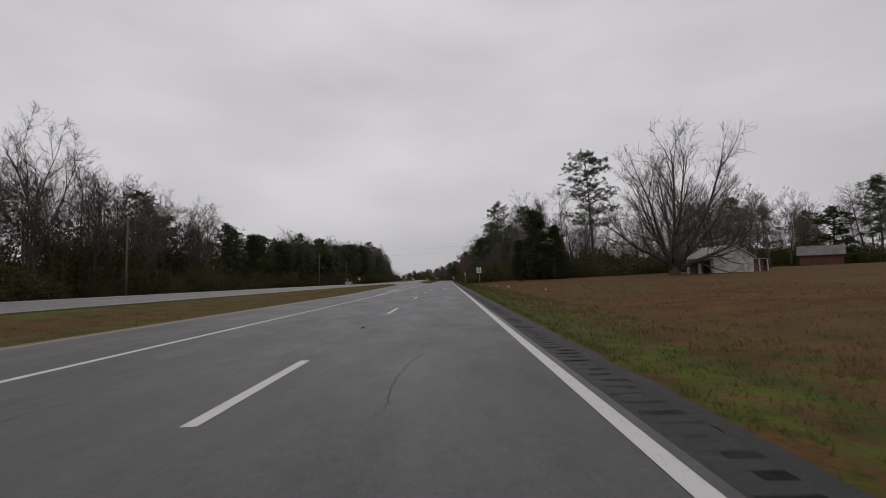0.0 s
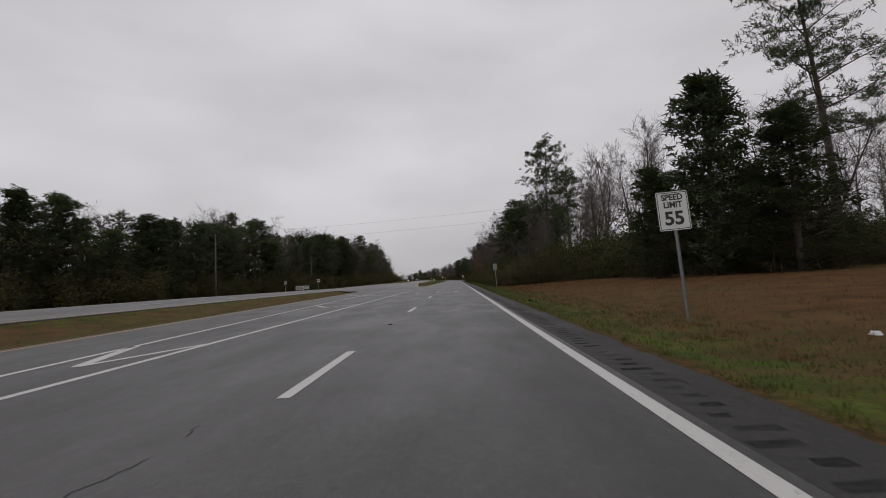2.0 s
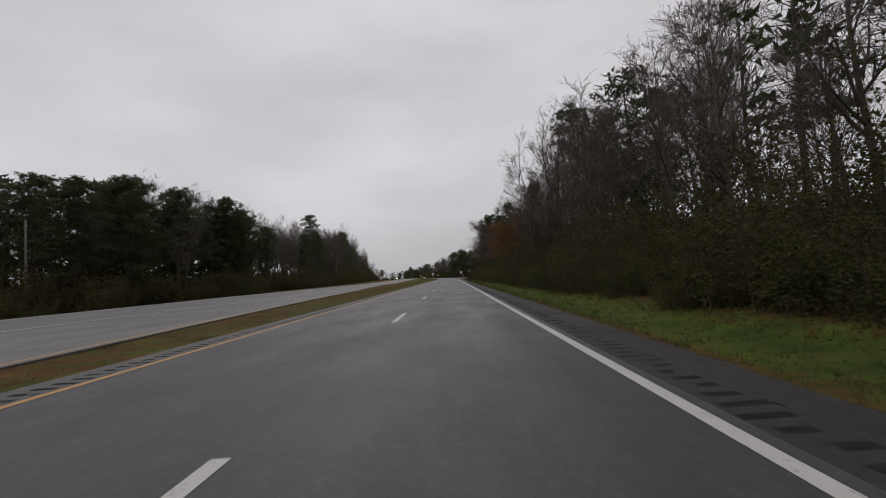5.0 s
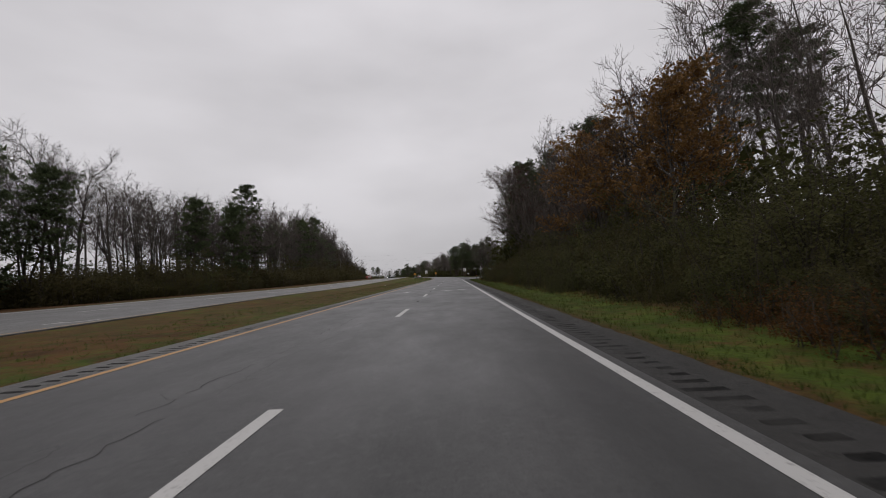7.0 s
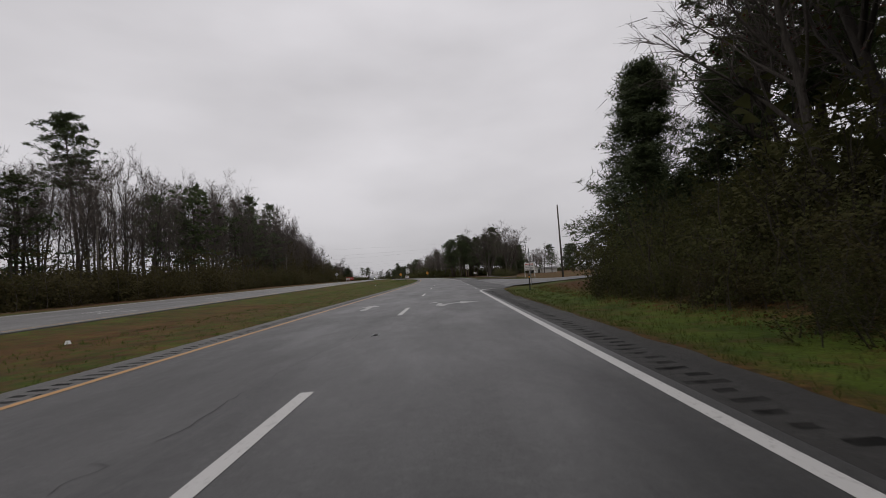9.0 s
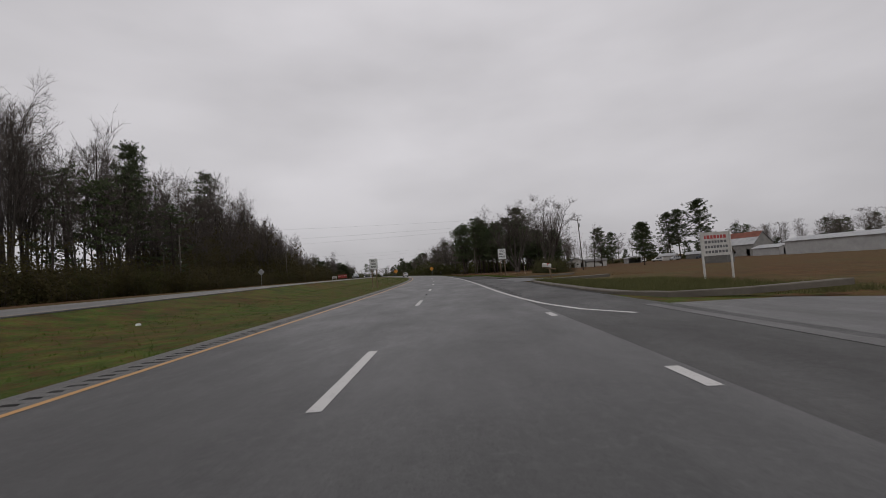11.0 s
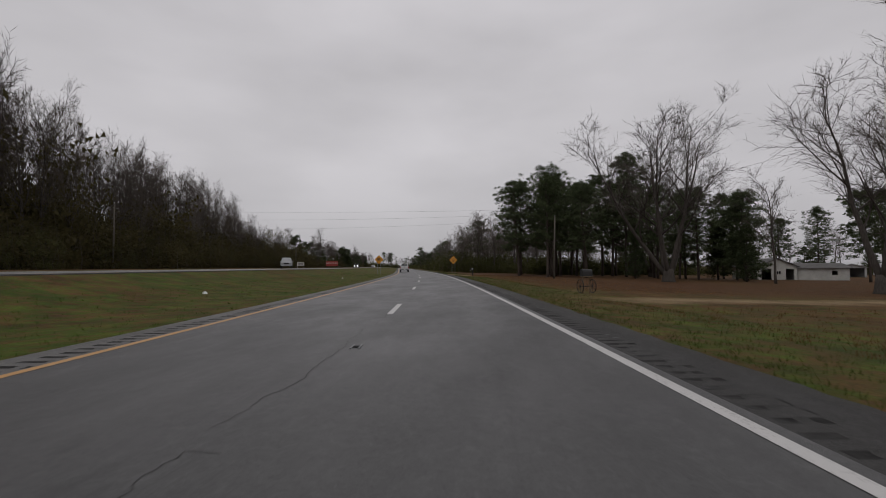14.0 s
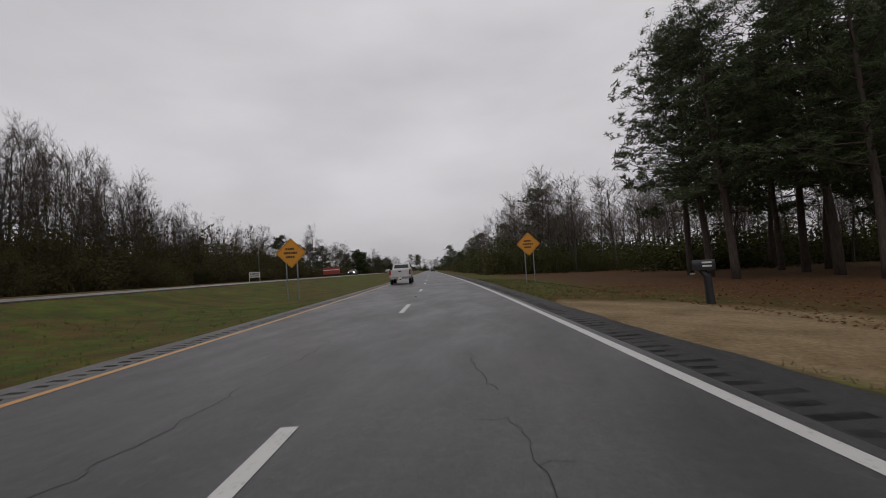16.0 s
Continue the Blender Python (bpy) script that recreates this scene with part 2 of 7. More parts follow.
M_BARK = bark("grey_bark", (0.048, 0.041, 0.036), (0.105, 0.092, 0.08))
M_TWIG = bark("twig_bark", (0.088, 0.074, 0.066), (0.145, 0.124, 0.11))
M_PINEBARK = bark("pine_bark", (0.046, 0.037, 0.032), (0.105, 0.084, 0.071))
M_STEM = bark("briar_stems", (0.042, 0.036, 0.029), (0.08, 0.067, 0.054))
M_POLE = bark("pole_wood", (0.07, 0.062, 0.052), (0.15, 0.135, 0.115))


# ---- mesh helpers ----
class Mesh:
    """Vertices and faces gathered in lists."""

    def __init__(self):
        self.v, self.f = [], []

    def tube(self, pts, radii, sides=6, cap=True):
        rings = []
        for i, p in enumerate(pts):
            d = (pts[min(i + 1, len(pts) - 1)] - pts[max(i - 1, 0)]).normalized()
            a = d.orthogonal().normalized()
            b = d.cross(a)
            if radii[i] <= 1e-5:
                rings.append([len(self.v)])
                self.v.append(tuple(p))
                continue
            ring = []
            for k in range(sides):
                w = 2 * math.pi * k / sides
                ring.append(len(self.v))
                self.v.append(tuple(p + radii[i] * (math.cos(w) * a + math.sin(w) * b)))
            rings.append(ring)
        for r, q in zip(rings, rings[1:]):
            if len(q) == 1:
                self.f += [(r[k], r[(k + 1) % sides], q[0]) for k in range(sides)]
            else:
                self.f += [(r[k], r[(k + 1) % sides], q[(k + 1) % sides], q[k]) for k in range(sides)]
        if cap:
            for r, rev in ((rings[0], True), (rings[-1], False)):
                if len(r) > 2:
                    self.f.append(tuple(reversed(r)) if rev else tuple(r))

    def face(self, *pts):
        n = len(self.v)
        self.v += [tuple(p) for p in pts]
        self.f.append(tuple(range(n, n + len(pts))))

    def box(self, lo, hi, m=None):
        n = len(self.v)
        for x in (lo[0], hi[0]):
            for y in (lo[1], hi[1]):
                for z in (lo[2], hi[2]):
                    p = Vector((x, y, z))
                    self.v.append(tuple(m @ p if m else p))
        self.f += [tuple(n + i for i in q) for q in ((0, 1, 3, 2), (4, 6, 7, 5), (0, 4, 5, 1), (2, 3, 7, 6), (0, 2, 6, 4), (1, 5, 7, 3))]

    def data(self, name, mat, smooth=False):
        me = bpy.data.meshes.new(name)
        me.from_pydata(self.v, [], self.f)
        me.materials.append(mat)
        if smooth:
            me.polygons.foreach_set("use_smooth", [True] * len(me.polygons))
        me.update()
        return me


def part(name, mesh, mat, parent=None, label="", smooth=False, bevel=0.0):
    """One mesh object under a thing or a part."""
    me = mesh.data(name, mat, smooth)
    if bevel:
        bm = bmesh.new()
        bm.from_mesh(me)
        bmesh.ops.remove_doubles(bm, verts=bm.verts, dist=0.0004)
        bmesh.ops.recalc_face_normals(bm, faces=bm.faces)
        sharp = [e for e in bm.edges if len(e.link_faces) == 2 and e.calc_face_angle(0) > 0.5]
        bmesh.ops.bevel(bm, geom=sharp, offset=bevel, segments=2, affect="EDGES", clamp_overlap=True)
        bm.to_mesh(me)
        bm.free()
    ob = new(name, me)
    if parent is not None:
        ob.parent = parent
    if label:
        tagged(ob, label)
    return ob


def thing(name, label, category, m=None, group="", kind=""):
    ob = new(name)
    ob.empty_display_size = 0.3
    if m is not None:
        ob.matrix_basis = m
    return tagged(ob, label, category, group, kind)


# ---- lie of the land ----
def near_z(s):
    """Height of the other carriageway's near edge."""
    return float(np.interp(s, [-100, 100, 150, 200, 280, 340, 380], [0.3, 0.3, 0.2, 0.1, 0.1, 0.75, 1.0]))


def far_z(s):
    return near_z(s) + float(np.interp(s, [-100, 100, 150, 200, 280, 340, 380], [0.2, 0.2, 0.1, 0.35, 0.35, 0.15, 0.05]))


OPP_N, OPP_F = -14.6, -23.2
EDGE_R = 4.75


def edge_l(s):
    """Left edge of the pavement that the camera drives on: it widens for a turning pocket."""
    return float(np.interp(s, [-400, -60, -20, 39, 112, 119, 146, 148, 152], [-4.5, -4.5, -7.1, -7.1, -11.0, -11.4, -4.8, -4.5, -4.5]))


def edge_r(s):
    return float(np.interp(s, [-10, 5, 30, 48, 93, 108, 124, 150, 200, 292, 300, 304, 340, 345, 360, 372, 380, 388, 396, 404, 411, 480, 486, 500, 510],
                           [4.45, 4.46, 4.5, 4.62, 4.6, 4.7, 4.9, 4.8, 4.62, 4.65, 5.2, 6.6, 6.6, 6.52, 6.8, 6.75, 6.58, 6.8, 6.3, 5.5, 4.85, 4.75, 4.5, 4.5, 4.75]))


def lerp(t, a, b):
    t = min(max(t, 0.0), 1.0)
    return a + (b - a) * t * t * (3 - 2 * t)


def right_field(s, u):
    a = float(np.interp(u, [4.75, 6.5, 9, 16, 30, 38, 48, 64, 90, 400], [-0.02, -0.08, 0.0, 0.45, 0.95, 1.1, 1.35, 2.1, 2.6, 2.6]))
    b = float(np.interp(u, [4.75, 6.0, 8, 14, 30, 60, 400], [-0.02, -0.06, 0.1, 0.3, 0.6, 0.8, 1.0]))
    c = float(np.interp(u, [4.75, 6.5, 8, 9.5, 13, 20, 35, 62, 128, 400], [-0.02, -0.1, -0.18, -0.35, -0.45, -0.7, -1.05, -1.4, -1.9, -2.5]))
    return lerp((s - 300) / 40, lerp((s - 112) / 22, a, b), c)


def pocket(s):
    """Edge of the other carriageway's turning pocket towards the median."""
    return float(np.interp(s, [145.9, 153, 178, 208, 223, 252], [-5.7, -6.2, -8.6, -10.9, -12.3, OPP_N + 0.05]))


FLAT = lambda s, u: near_z(s) * min(1, max(0, (edge_l(s) - u) / (edge_l(s) - OPP_N)))


def land(s, u):
    """Height of the bare ground."""
    el, er = edge_l(s), edge_r(s)
    if u > er:
        return right_field(s, u - er + 4.75) + 0.05 * noise.noise((s * 0.12, u * 0.12, 0)) * min(1, (u - er) / 3)
    if u > el:
        return -0.06
    n, f = near_z(s), far_z(s)
    if u > OPP_N:
        t = (el - u) / (el - OPP_N)
        dip = -0.35 if s > 300 else -0.12
        low = -0.03 + n * t * t + dip * math.sin(math.pi * t) * 0.6
        if 144 < s < 256:
            e = pocket(s)
            low = FLAT(s, u) - 0.05 if u < e else max(low, FLAT(s, e) - 0.035 - 0.09 * (u - e))
        return low
    if u > OPP_F:
        return n + (f - n) * (OPP_N - u) / (OPP_N - OPP_F) - 0.06
    far = float(np.interp(s, [-100, 60, 200, 260, 330, 380], [-0.3, -0.5, -0.3, 0.2, 0.6, 1.1]))
    return lerp((OPP_F - u) / 14, f - 0.03, far) + 0.12 * noise.noise((s * 0.05, u * 0.05, 3)) * min(1, (OPP_F - u) / 8)


def spread(marks):
    out = []
    for (a, n), (b, _) in zip(marks, marks[1:]):
        out += [a + (b - a) * k / n for k in range(n)]
    return out + [marks[-1][0]]


def bare_patch(s, u):
    """How worn to sand the ground is by the two drives."""
    x = u - edge_r(s)
    if s < 425 or x < -0.3:
        return 0.0
    lane = max(0.0, 1 - abs(s - 438 - 0.2 * x) / 3.6) * np.interp(x, [0, 2, 6, 30, 45], [0.1, 0.4, 0.85, 0.7, 0])
    near = min(1.0, 1.6 * max(0.0, 1 - abs(s - 487.6 + 0.3 * x) / 7.2)) * np.interp(x, [0, 0.4, 4.6, 6.0, 22, 26], [0.5, 1.2, 1.0, 0.3, 0.25, 0])
    return float(max(lane, near))


def build_ground():
    ss = spread([(-390, 18), (-40, 285), (530, 40), (900, 16), (1690, 1)])
    us = spread([(-1500, 6), (-300, 8), (-90, 10), (-40, 12), (-23.5, 1), (-23.2, 3), (-14.6, 1), (-14.4, 14), (-4.4, 1), (-4.2, 1), (0, 1), (4.72, 1), (4.9, 14), (9.0, 22), (30, 16), (70, 10), (200, 6), (1500, 1)])
    v, g, l, d = [], [], [], []
    for s in ss:
        for u in us:
            v.append(tuple(road(s, u, land(s, u))))
            er, el = edge_r(s), edge_l(s)
            w = noise.noise((s * 0.2, u * 0.2, 7))
            green = litter = dirt = 0.0
            if u > er - 0.2:
                x = u - er
                if s < 112:
                    green = np.interp(x, [0, 0.8, 2.0, 4, 8], [0.62, 0.66, 0.42, 0.22, 0.05])
                    litter = np.interp(s, [88, 102], [0, 1]) * np.interp(x, [3.2, 4.4, 30], [0, 0.9, 0.4])
                elif s < 300:
                    green = np.interp(x, [0, 2.0, 3.2, 5], [0.75, 0.85, 0.45, 0.1])
                    litter = np.interp(x, [2.7, 3.6], [0, 0.8])
                else:
                    green = np.interp(x, [0, 3.0, 8, 20], [0.5, 0.58, 0.4, 0.2])
                    litter = np.interp(s, [443, 451], [0, 1]) * np.interp(x, [3.6, 8.5, 14, 40], [0, 0.85, 0.9, 0.5])
                    dirt = bare_patch(s, u)
                    litter *= 1 - min(1, dirt)
            elif u < el + 0.2:
                green = 0.6 if s > 300 else (0.58 if s > 130 else 0.55)
                if u < OPP_F:
                    green = np.interp(OPP_F - u, [0, 3, 8, 14], [0.5, 0.45, 0.3, 0.1])
                    litter = np.interp(OPP_F - u, [7, 12], [0, 0.7])
                elif s < 300:
                    green -= 0.25 * math.sin(math.pi * min(1, (el - u) / (el - OPP_N)))
            if u > er - 0.2 and s < 300:
                edge = float(np.interp(u - er, [-0.2, 0.12, 0.45], [0.85, 0.7, 0.0]))
                litter = max(litter, edge)
            g.append(float(green + 0.25 * w))
            l.append(float(min(1, max(0, litter + 0.3 * w * (litter > 0)))))
            d.append(float(dirt))
    n = len(us)
    f = [(i * n + j, i * n + j + 1, (i + 1) * n + j + 1, (i + 1) * n + j) for i in range(len(ss) - 1) for j in range(n - 1)]
    me = bpy.data.meshes.new("ground")
    me.from_pydata(v, [], f)
    for name, vals in (("green", g), ("litter", l), ("dirt", d)):
        me.attributes.new(name, "FLOAT", "POINT").data.foreach_set("value", vals)
    me.polygons.foreach_set("use_smooth", [True] * len(f))
    me.materials.append(M_GROUND)
    return tagged(new("ground", me), "winter meadow verge of green grass and rusty brown sedge", "ground", kind="structure")


GROUND = build_ground()


def strip(name, ss, left, right, height, mat, cols, label, thick=0.05):
    """A sheet of pavement between two lines, with a skirt down its sides."""
    v, f, lu = [], [], []
    for s in ss:
        a, b = left(s), right(s)
        for k in range(cols + 1):
            u = a + (b - a) * k / cols
            v.append(tuple(road(s, u, height(s, u))))
            lu.append(u)
        for u in (a, b):
            v.append(tuple(road(s, u, height(s, u) - thick)))
            lu.append(u)
    n = cols + 3
    for i in range(len(ss) - 1):
        p, q = i * n, (i + 1) * n
        f += [(p + k, p + k + 1, q + k + 1, q + k) for k in range(cols)]
        f += [(p + cols + 1, p, q, q + cols + 1), (p + cols, p + cols + 2, q + cols + 2, q + cols)]
    me = bpy.data.meshes.new(name)
    me.from_pydata(v, [], f)
    me.attributes.new("lane_u", "FLOAT", "POINT").data.foreach_set("value", lu)
    me.materials.append(mat)
    ob = new(name, me)
    return tagged(ob, label, "road", kind="structure")


LONG = spread([(-390, 36), (-20, 140), (540, 60), (1200, 20), (1690, 1)])
RUM_A, RUM_B = 3.80, 4.22
ROAD = strip("road", LONG, lambda s: edge_l(s) if s < 149 else -3.72, lambda s: RUM_A - 0.03, lambda s, u: 0.0, M_ASPHALT, 6, "wet dark grey asphalt highway lanes")
RAGGED = spread([(-390, 36), (-20, 1600), (540, 60), (1200, 20), (1690, 1)])
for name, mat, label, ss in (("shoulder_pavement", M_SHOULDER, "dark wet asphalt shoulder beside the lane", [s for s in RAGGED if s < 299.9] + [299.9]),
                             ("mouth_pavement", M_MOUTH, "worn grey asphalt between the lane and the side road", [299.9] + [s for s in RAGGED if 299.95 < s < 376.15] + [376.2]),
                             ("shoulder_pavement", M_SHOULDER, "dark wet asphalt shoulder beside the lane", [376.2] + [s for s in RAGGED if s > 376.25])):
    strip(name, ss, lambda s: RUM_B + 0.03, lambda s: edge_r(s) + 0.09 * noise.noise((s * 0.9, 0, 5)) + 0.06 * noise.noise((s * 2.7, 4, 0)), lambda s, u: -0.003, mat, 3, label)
OPP = strip("far_road", LONG, lambda s: OPP_F, lambda s: OPP_N, lambda s, u: near_z(s) + (far_z(s) - near_z(s)) * (OPP_N - u) / (OPP_N - OPP_F), M_ASPHALT_OLD, 5, "pale grey asphalt carriageway for oncoming traffic")
POCKET = strip("far_turning_pocket", spread([(146.02, 53), (252, 1)]), lambda s: OPP_N + 0.02, pocket, FLAT, M_ASPHALT_OLD, 5, "pale worn asphalt of the oncoming turning pocket")
CROSS = strip("median_crossing", spread([(119, 26), (146, 1)]), lambda s: OPP_N + 0.02, lambda s: edge_l(s) - 0.01,
              lambda s, u: near_z(s) * min(1, max(0, (edge_l(s) - u) / (edge_l(s) - OPP_N))), M_ASPHALT, 5, "worn asphalt crossing through the median")


def rumble(name, a, b, s0, s1, seed, label, body=None, outer=False):
    """A strip of shoulder with milled grooves across it, each worn in its own way, with the shade in them coloured in.
    """
    r = random.Random(seed)
    v, f, lu = [], [], []
    us = [a - 0.03, a, a + 0.1, (a + b) / 2, b - 0.1, b, b + 0.03]
    deep = [0, 0, 0.6, 1, 0.75, 0, 0]
    profile = [(0.0, 0.0), (0.1, 0.0), (0.13, -0.014), (0.175, -0.023), (0.21, -0.02), (0.24, -0.008), (0.252, 0.0)]
    count = int((s1 - s0) / 0.305)
    dark = []
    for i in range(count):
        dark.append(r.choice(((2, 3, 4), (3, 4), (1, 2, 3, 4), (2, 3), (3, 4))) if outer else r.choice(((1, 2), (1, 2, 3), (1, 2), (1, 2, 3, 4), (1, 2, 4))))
        wear, skew, cut_in, cut_out = r.uniform(0.45, 1.15), r.uniform(-0.02, 0.02), r.uniform(-0.035, 0.035), r.uniform(-0.05, 0.05)
        for ds, z in profile:
            for q, (u, k) in enumerate(zip(us, deep)):
                u += cut_in if q in (1, 2) else cut_out if q in (4, 5) else 0.0
                v.append(tuple(road(s0 + i * 0.305 + ds + skew * (q - 3) / 3, u, -0.0015 + z * k * wear * (0.8 + 0.5 * noise.noise((i * 0.7, q, 4))))))
                lu.append(u)
    n = len(us)
    rows = count * len(profile)
    f = [(i * n + j, i * n + j + 1, (i + 1) * n + j + 1, (i + 1) * n + j) for i in range(rows - 1) for j in range(n - 1)]
    me = bpy.data.meshes.new(name)
    me.from_pydata(v, [], f)
    me.attributes.new("lane_u", "FLOAT", "POINT").data.foreach_set("value", lu)
    me.materials.append(body or M_SHOULDER)
    # the second material darkens the cut faces as shade would
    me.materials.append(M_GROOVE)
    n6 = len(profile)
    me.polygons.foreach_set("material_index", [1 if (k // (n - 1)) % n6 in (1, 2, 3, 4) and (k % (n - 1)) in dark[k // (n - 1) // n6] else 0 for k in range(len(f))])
    return tagged(new(name, me), label, "rumble strip", kind="structure")


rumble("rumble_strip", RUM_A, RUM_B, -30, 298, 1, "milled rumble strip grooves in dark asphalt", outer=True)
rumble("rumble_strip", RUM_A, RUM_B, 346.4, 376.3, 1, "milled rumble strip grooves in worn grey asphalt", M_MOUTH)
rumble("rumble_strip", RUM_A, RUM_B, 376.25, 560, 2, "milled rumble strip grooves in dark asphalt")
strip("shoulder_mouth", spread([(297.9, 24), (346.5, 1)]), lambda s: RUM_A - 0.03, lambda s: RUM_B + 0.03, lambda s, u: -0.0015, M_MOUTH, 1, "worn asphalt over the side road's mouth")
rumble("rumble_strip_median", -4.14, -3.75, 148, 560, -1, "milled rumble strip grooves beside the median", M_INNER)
strip("median_shoulder", spread([(148, 100), (560, 1)]), edge_l, lambda s: -4.17, lambda s, u: -0.003, M_INNER, 1, "narrow dark asphalt shoulder beside the median")
strip("far_median_shoulder", spread([(560, 60), (1200, 20), (1690, 1)]), edge_l, lambda s: -3.72, lambda s, u: -0.003, M_SHOULDER, 1, "narrow dark asphalt shoulder beside the median")


# ---- lane paint ----
def ribbon(name, pts, width, mat, label="", z=0.004, parent=None, lift=None):
    """A painted line along points in road coordinates."""
    v, f = [], []
    for i, (s, u) in enumerate(pts):
        a, b = pts[max(i - 1, 0)], pts[min(i + 1, len(pts) - 1)]
        ds, du = b[0] - a[0], b[1] - a[1]
        ln = math.hypot(ds, du) or 1
        for k in (-0.5, 0.5):
            ps, pu = s - k * width * du / ln, u + k * width * ds / ln
            v.append(tuple(road(ps, pu, z + (lift(ps, pu) if lift else 0))))
    f = [(2 * i, 2 * i + 1, 2 * i + 3, 2 * i + 2) for i in range(len(pts) - 1)]
    me = bpy.data.meshes.new(name)
    me.from_pydata(v, [], f)
    me.materials.append(mat)
    ob = new(name, me)
    if parent is not None:
        ob.parent = parent
    else:
        tagged(ob, label, "road marking", kind="structure")
    return ob


def along(a, b, u, step=6.0):
    n = max(1, int((b - a) / step))
    return [(a + (b - a) * k / n, u) for k in range(n + 1)]


def along_f(a, b, fu, step=3.0):
    n = max(1, int((b - a) / step))
    return [(a + (b - a) * k / n, fu(a + (b - a) * k / n)) for k in range(n + 1)]


DASH0 = 3.88
for k in range(-3, 70):
    s0 = DASH0 + 12.192 * k
    ribbon("lane_dash", [(s0, 0), (s0 + 1.5, 0), (s0 + 3.05, 0)], 0.15, M_WHITE, parent=ROAD)
ribbon("trim_edge_line", along(-200, 140, 3.58), 0.165, M_WHITE, "white painted edge line on wet asphalt")
ribbon("trim_edge_line", [(140, 3.577)] + along(144, 298, 3.565), 0.145, M_WHITE, "white painted edge line on wet asphalt")
ribbon("trim_edge_line", [(298, 3.565), (299.6, 3.75), (300.6, 4.2), (301, 5.0)], 0.17, M_WHITE, "white painted edge line on wet asphalt")
ribbon("trim_edge_line", [(338.5, 5.2), (340, 4.5), (341.4, 4.2), (342.6, 4.0), (345.2, 3.8), (350, 3.62)] + along(354, 1300, 3.56), 0.145, M_WHITE, "white painted edge line on wet asphalt")
ribbon("trim_yellow_line", along(147, 1300, -3.6), 0.14, M_YELLOW, "faded yellow painted line along the median")
ribbon("trim_pocket_line", along(-200, 117, -3.6), 0.15, M_WHITE, "white line beside the turning pocket")
ribbon("trim_yellow_line", along_f(-200, 118, lambda s: edge_l(s) + 0.35), 0.12, M_YELLOW, "faded yellow painted line along the median")
OZ = lambda s, u: near_z(s) + (far_z(s) - near_z(s)) * (OPP_N - u) / (OPP_N - OPP_F)
ribbon("trim_far_yellow_line", along(-200, 119, -15.1), 0.12, M_YELLOW, "faded yellow line of the other carriageway", lift=OZ)
ribbon("trim_far_yellow_line", along_f(147, 250, lambda s: pocket(s) - 0.3), 0.12, M_YELLOW, "faded yellow line of the other carriageway's turning pocket", lift=FLAT)
ribbon("trim_far_pocket_line", along(152, 219, -15.3), 0.15, M_WHITE, "white line beside the oncoming turning pocket", lift=OZ)
ribbon("trim_far_yellow_line", along(252, 1300, -15.1), 0.12, M_YELLOW, "faded yellow line of the other carriageway", lift=OZ)
ribbon("trim_far_edge_line", along(-200, 1300, -22.5), 0.14, M_WHITE, "white edge line of the other carriageway", lift=OZ)
for k in range(-3, 45):
    s0 = 2 + 12.192 * k
    ribbon("lane_dash", [(s0, -18.8), (s0 + 3.05, -18.8)], 0.12, M_WHITE, parent=OPP, lift=OZ)


# ---- trees ----
def bend(rng, p, d, length, n, wander, lift):
    """A wandering line of n pieces."""
    pts, d = [p.copy()], d.normalized()
    for _ in range(n):
        d = (d + Vector((rng.uniform(-1, 1), rng.uniform(-1, 1), rng.uniform(-1, 1))) * wander + Vector((0, 0, lift))).normalized()
        pts.append(pts[-1] + d * (length / n))
    return pts


def side_dir(rng, d, angle):
    a = d.orthogonal().normalized()
    w = rng.uniform(0, 2 * math.pi)
    a = math.cos(w) * a + math.sin(w) * d.cross(a)
    return (d * math.cos(angle) + a * math.sin(angle)).normalized()


def on_line(pts, f):
    n = len(pts) - 1
    i = min(int(f * n), n - 1)
    return pts[i].lerp(pts[i + 1], f * n - i), (pts[i + 1] - pts[i]).normalized()


def sprig(mesh, rng, p, q, w):
    """A fine tapering twig, one face."""
    a = side_dir(rng, (q - p).normalized(), math.pi / 2) * w
    mesh.face(p - a, p + a, q)


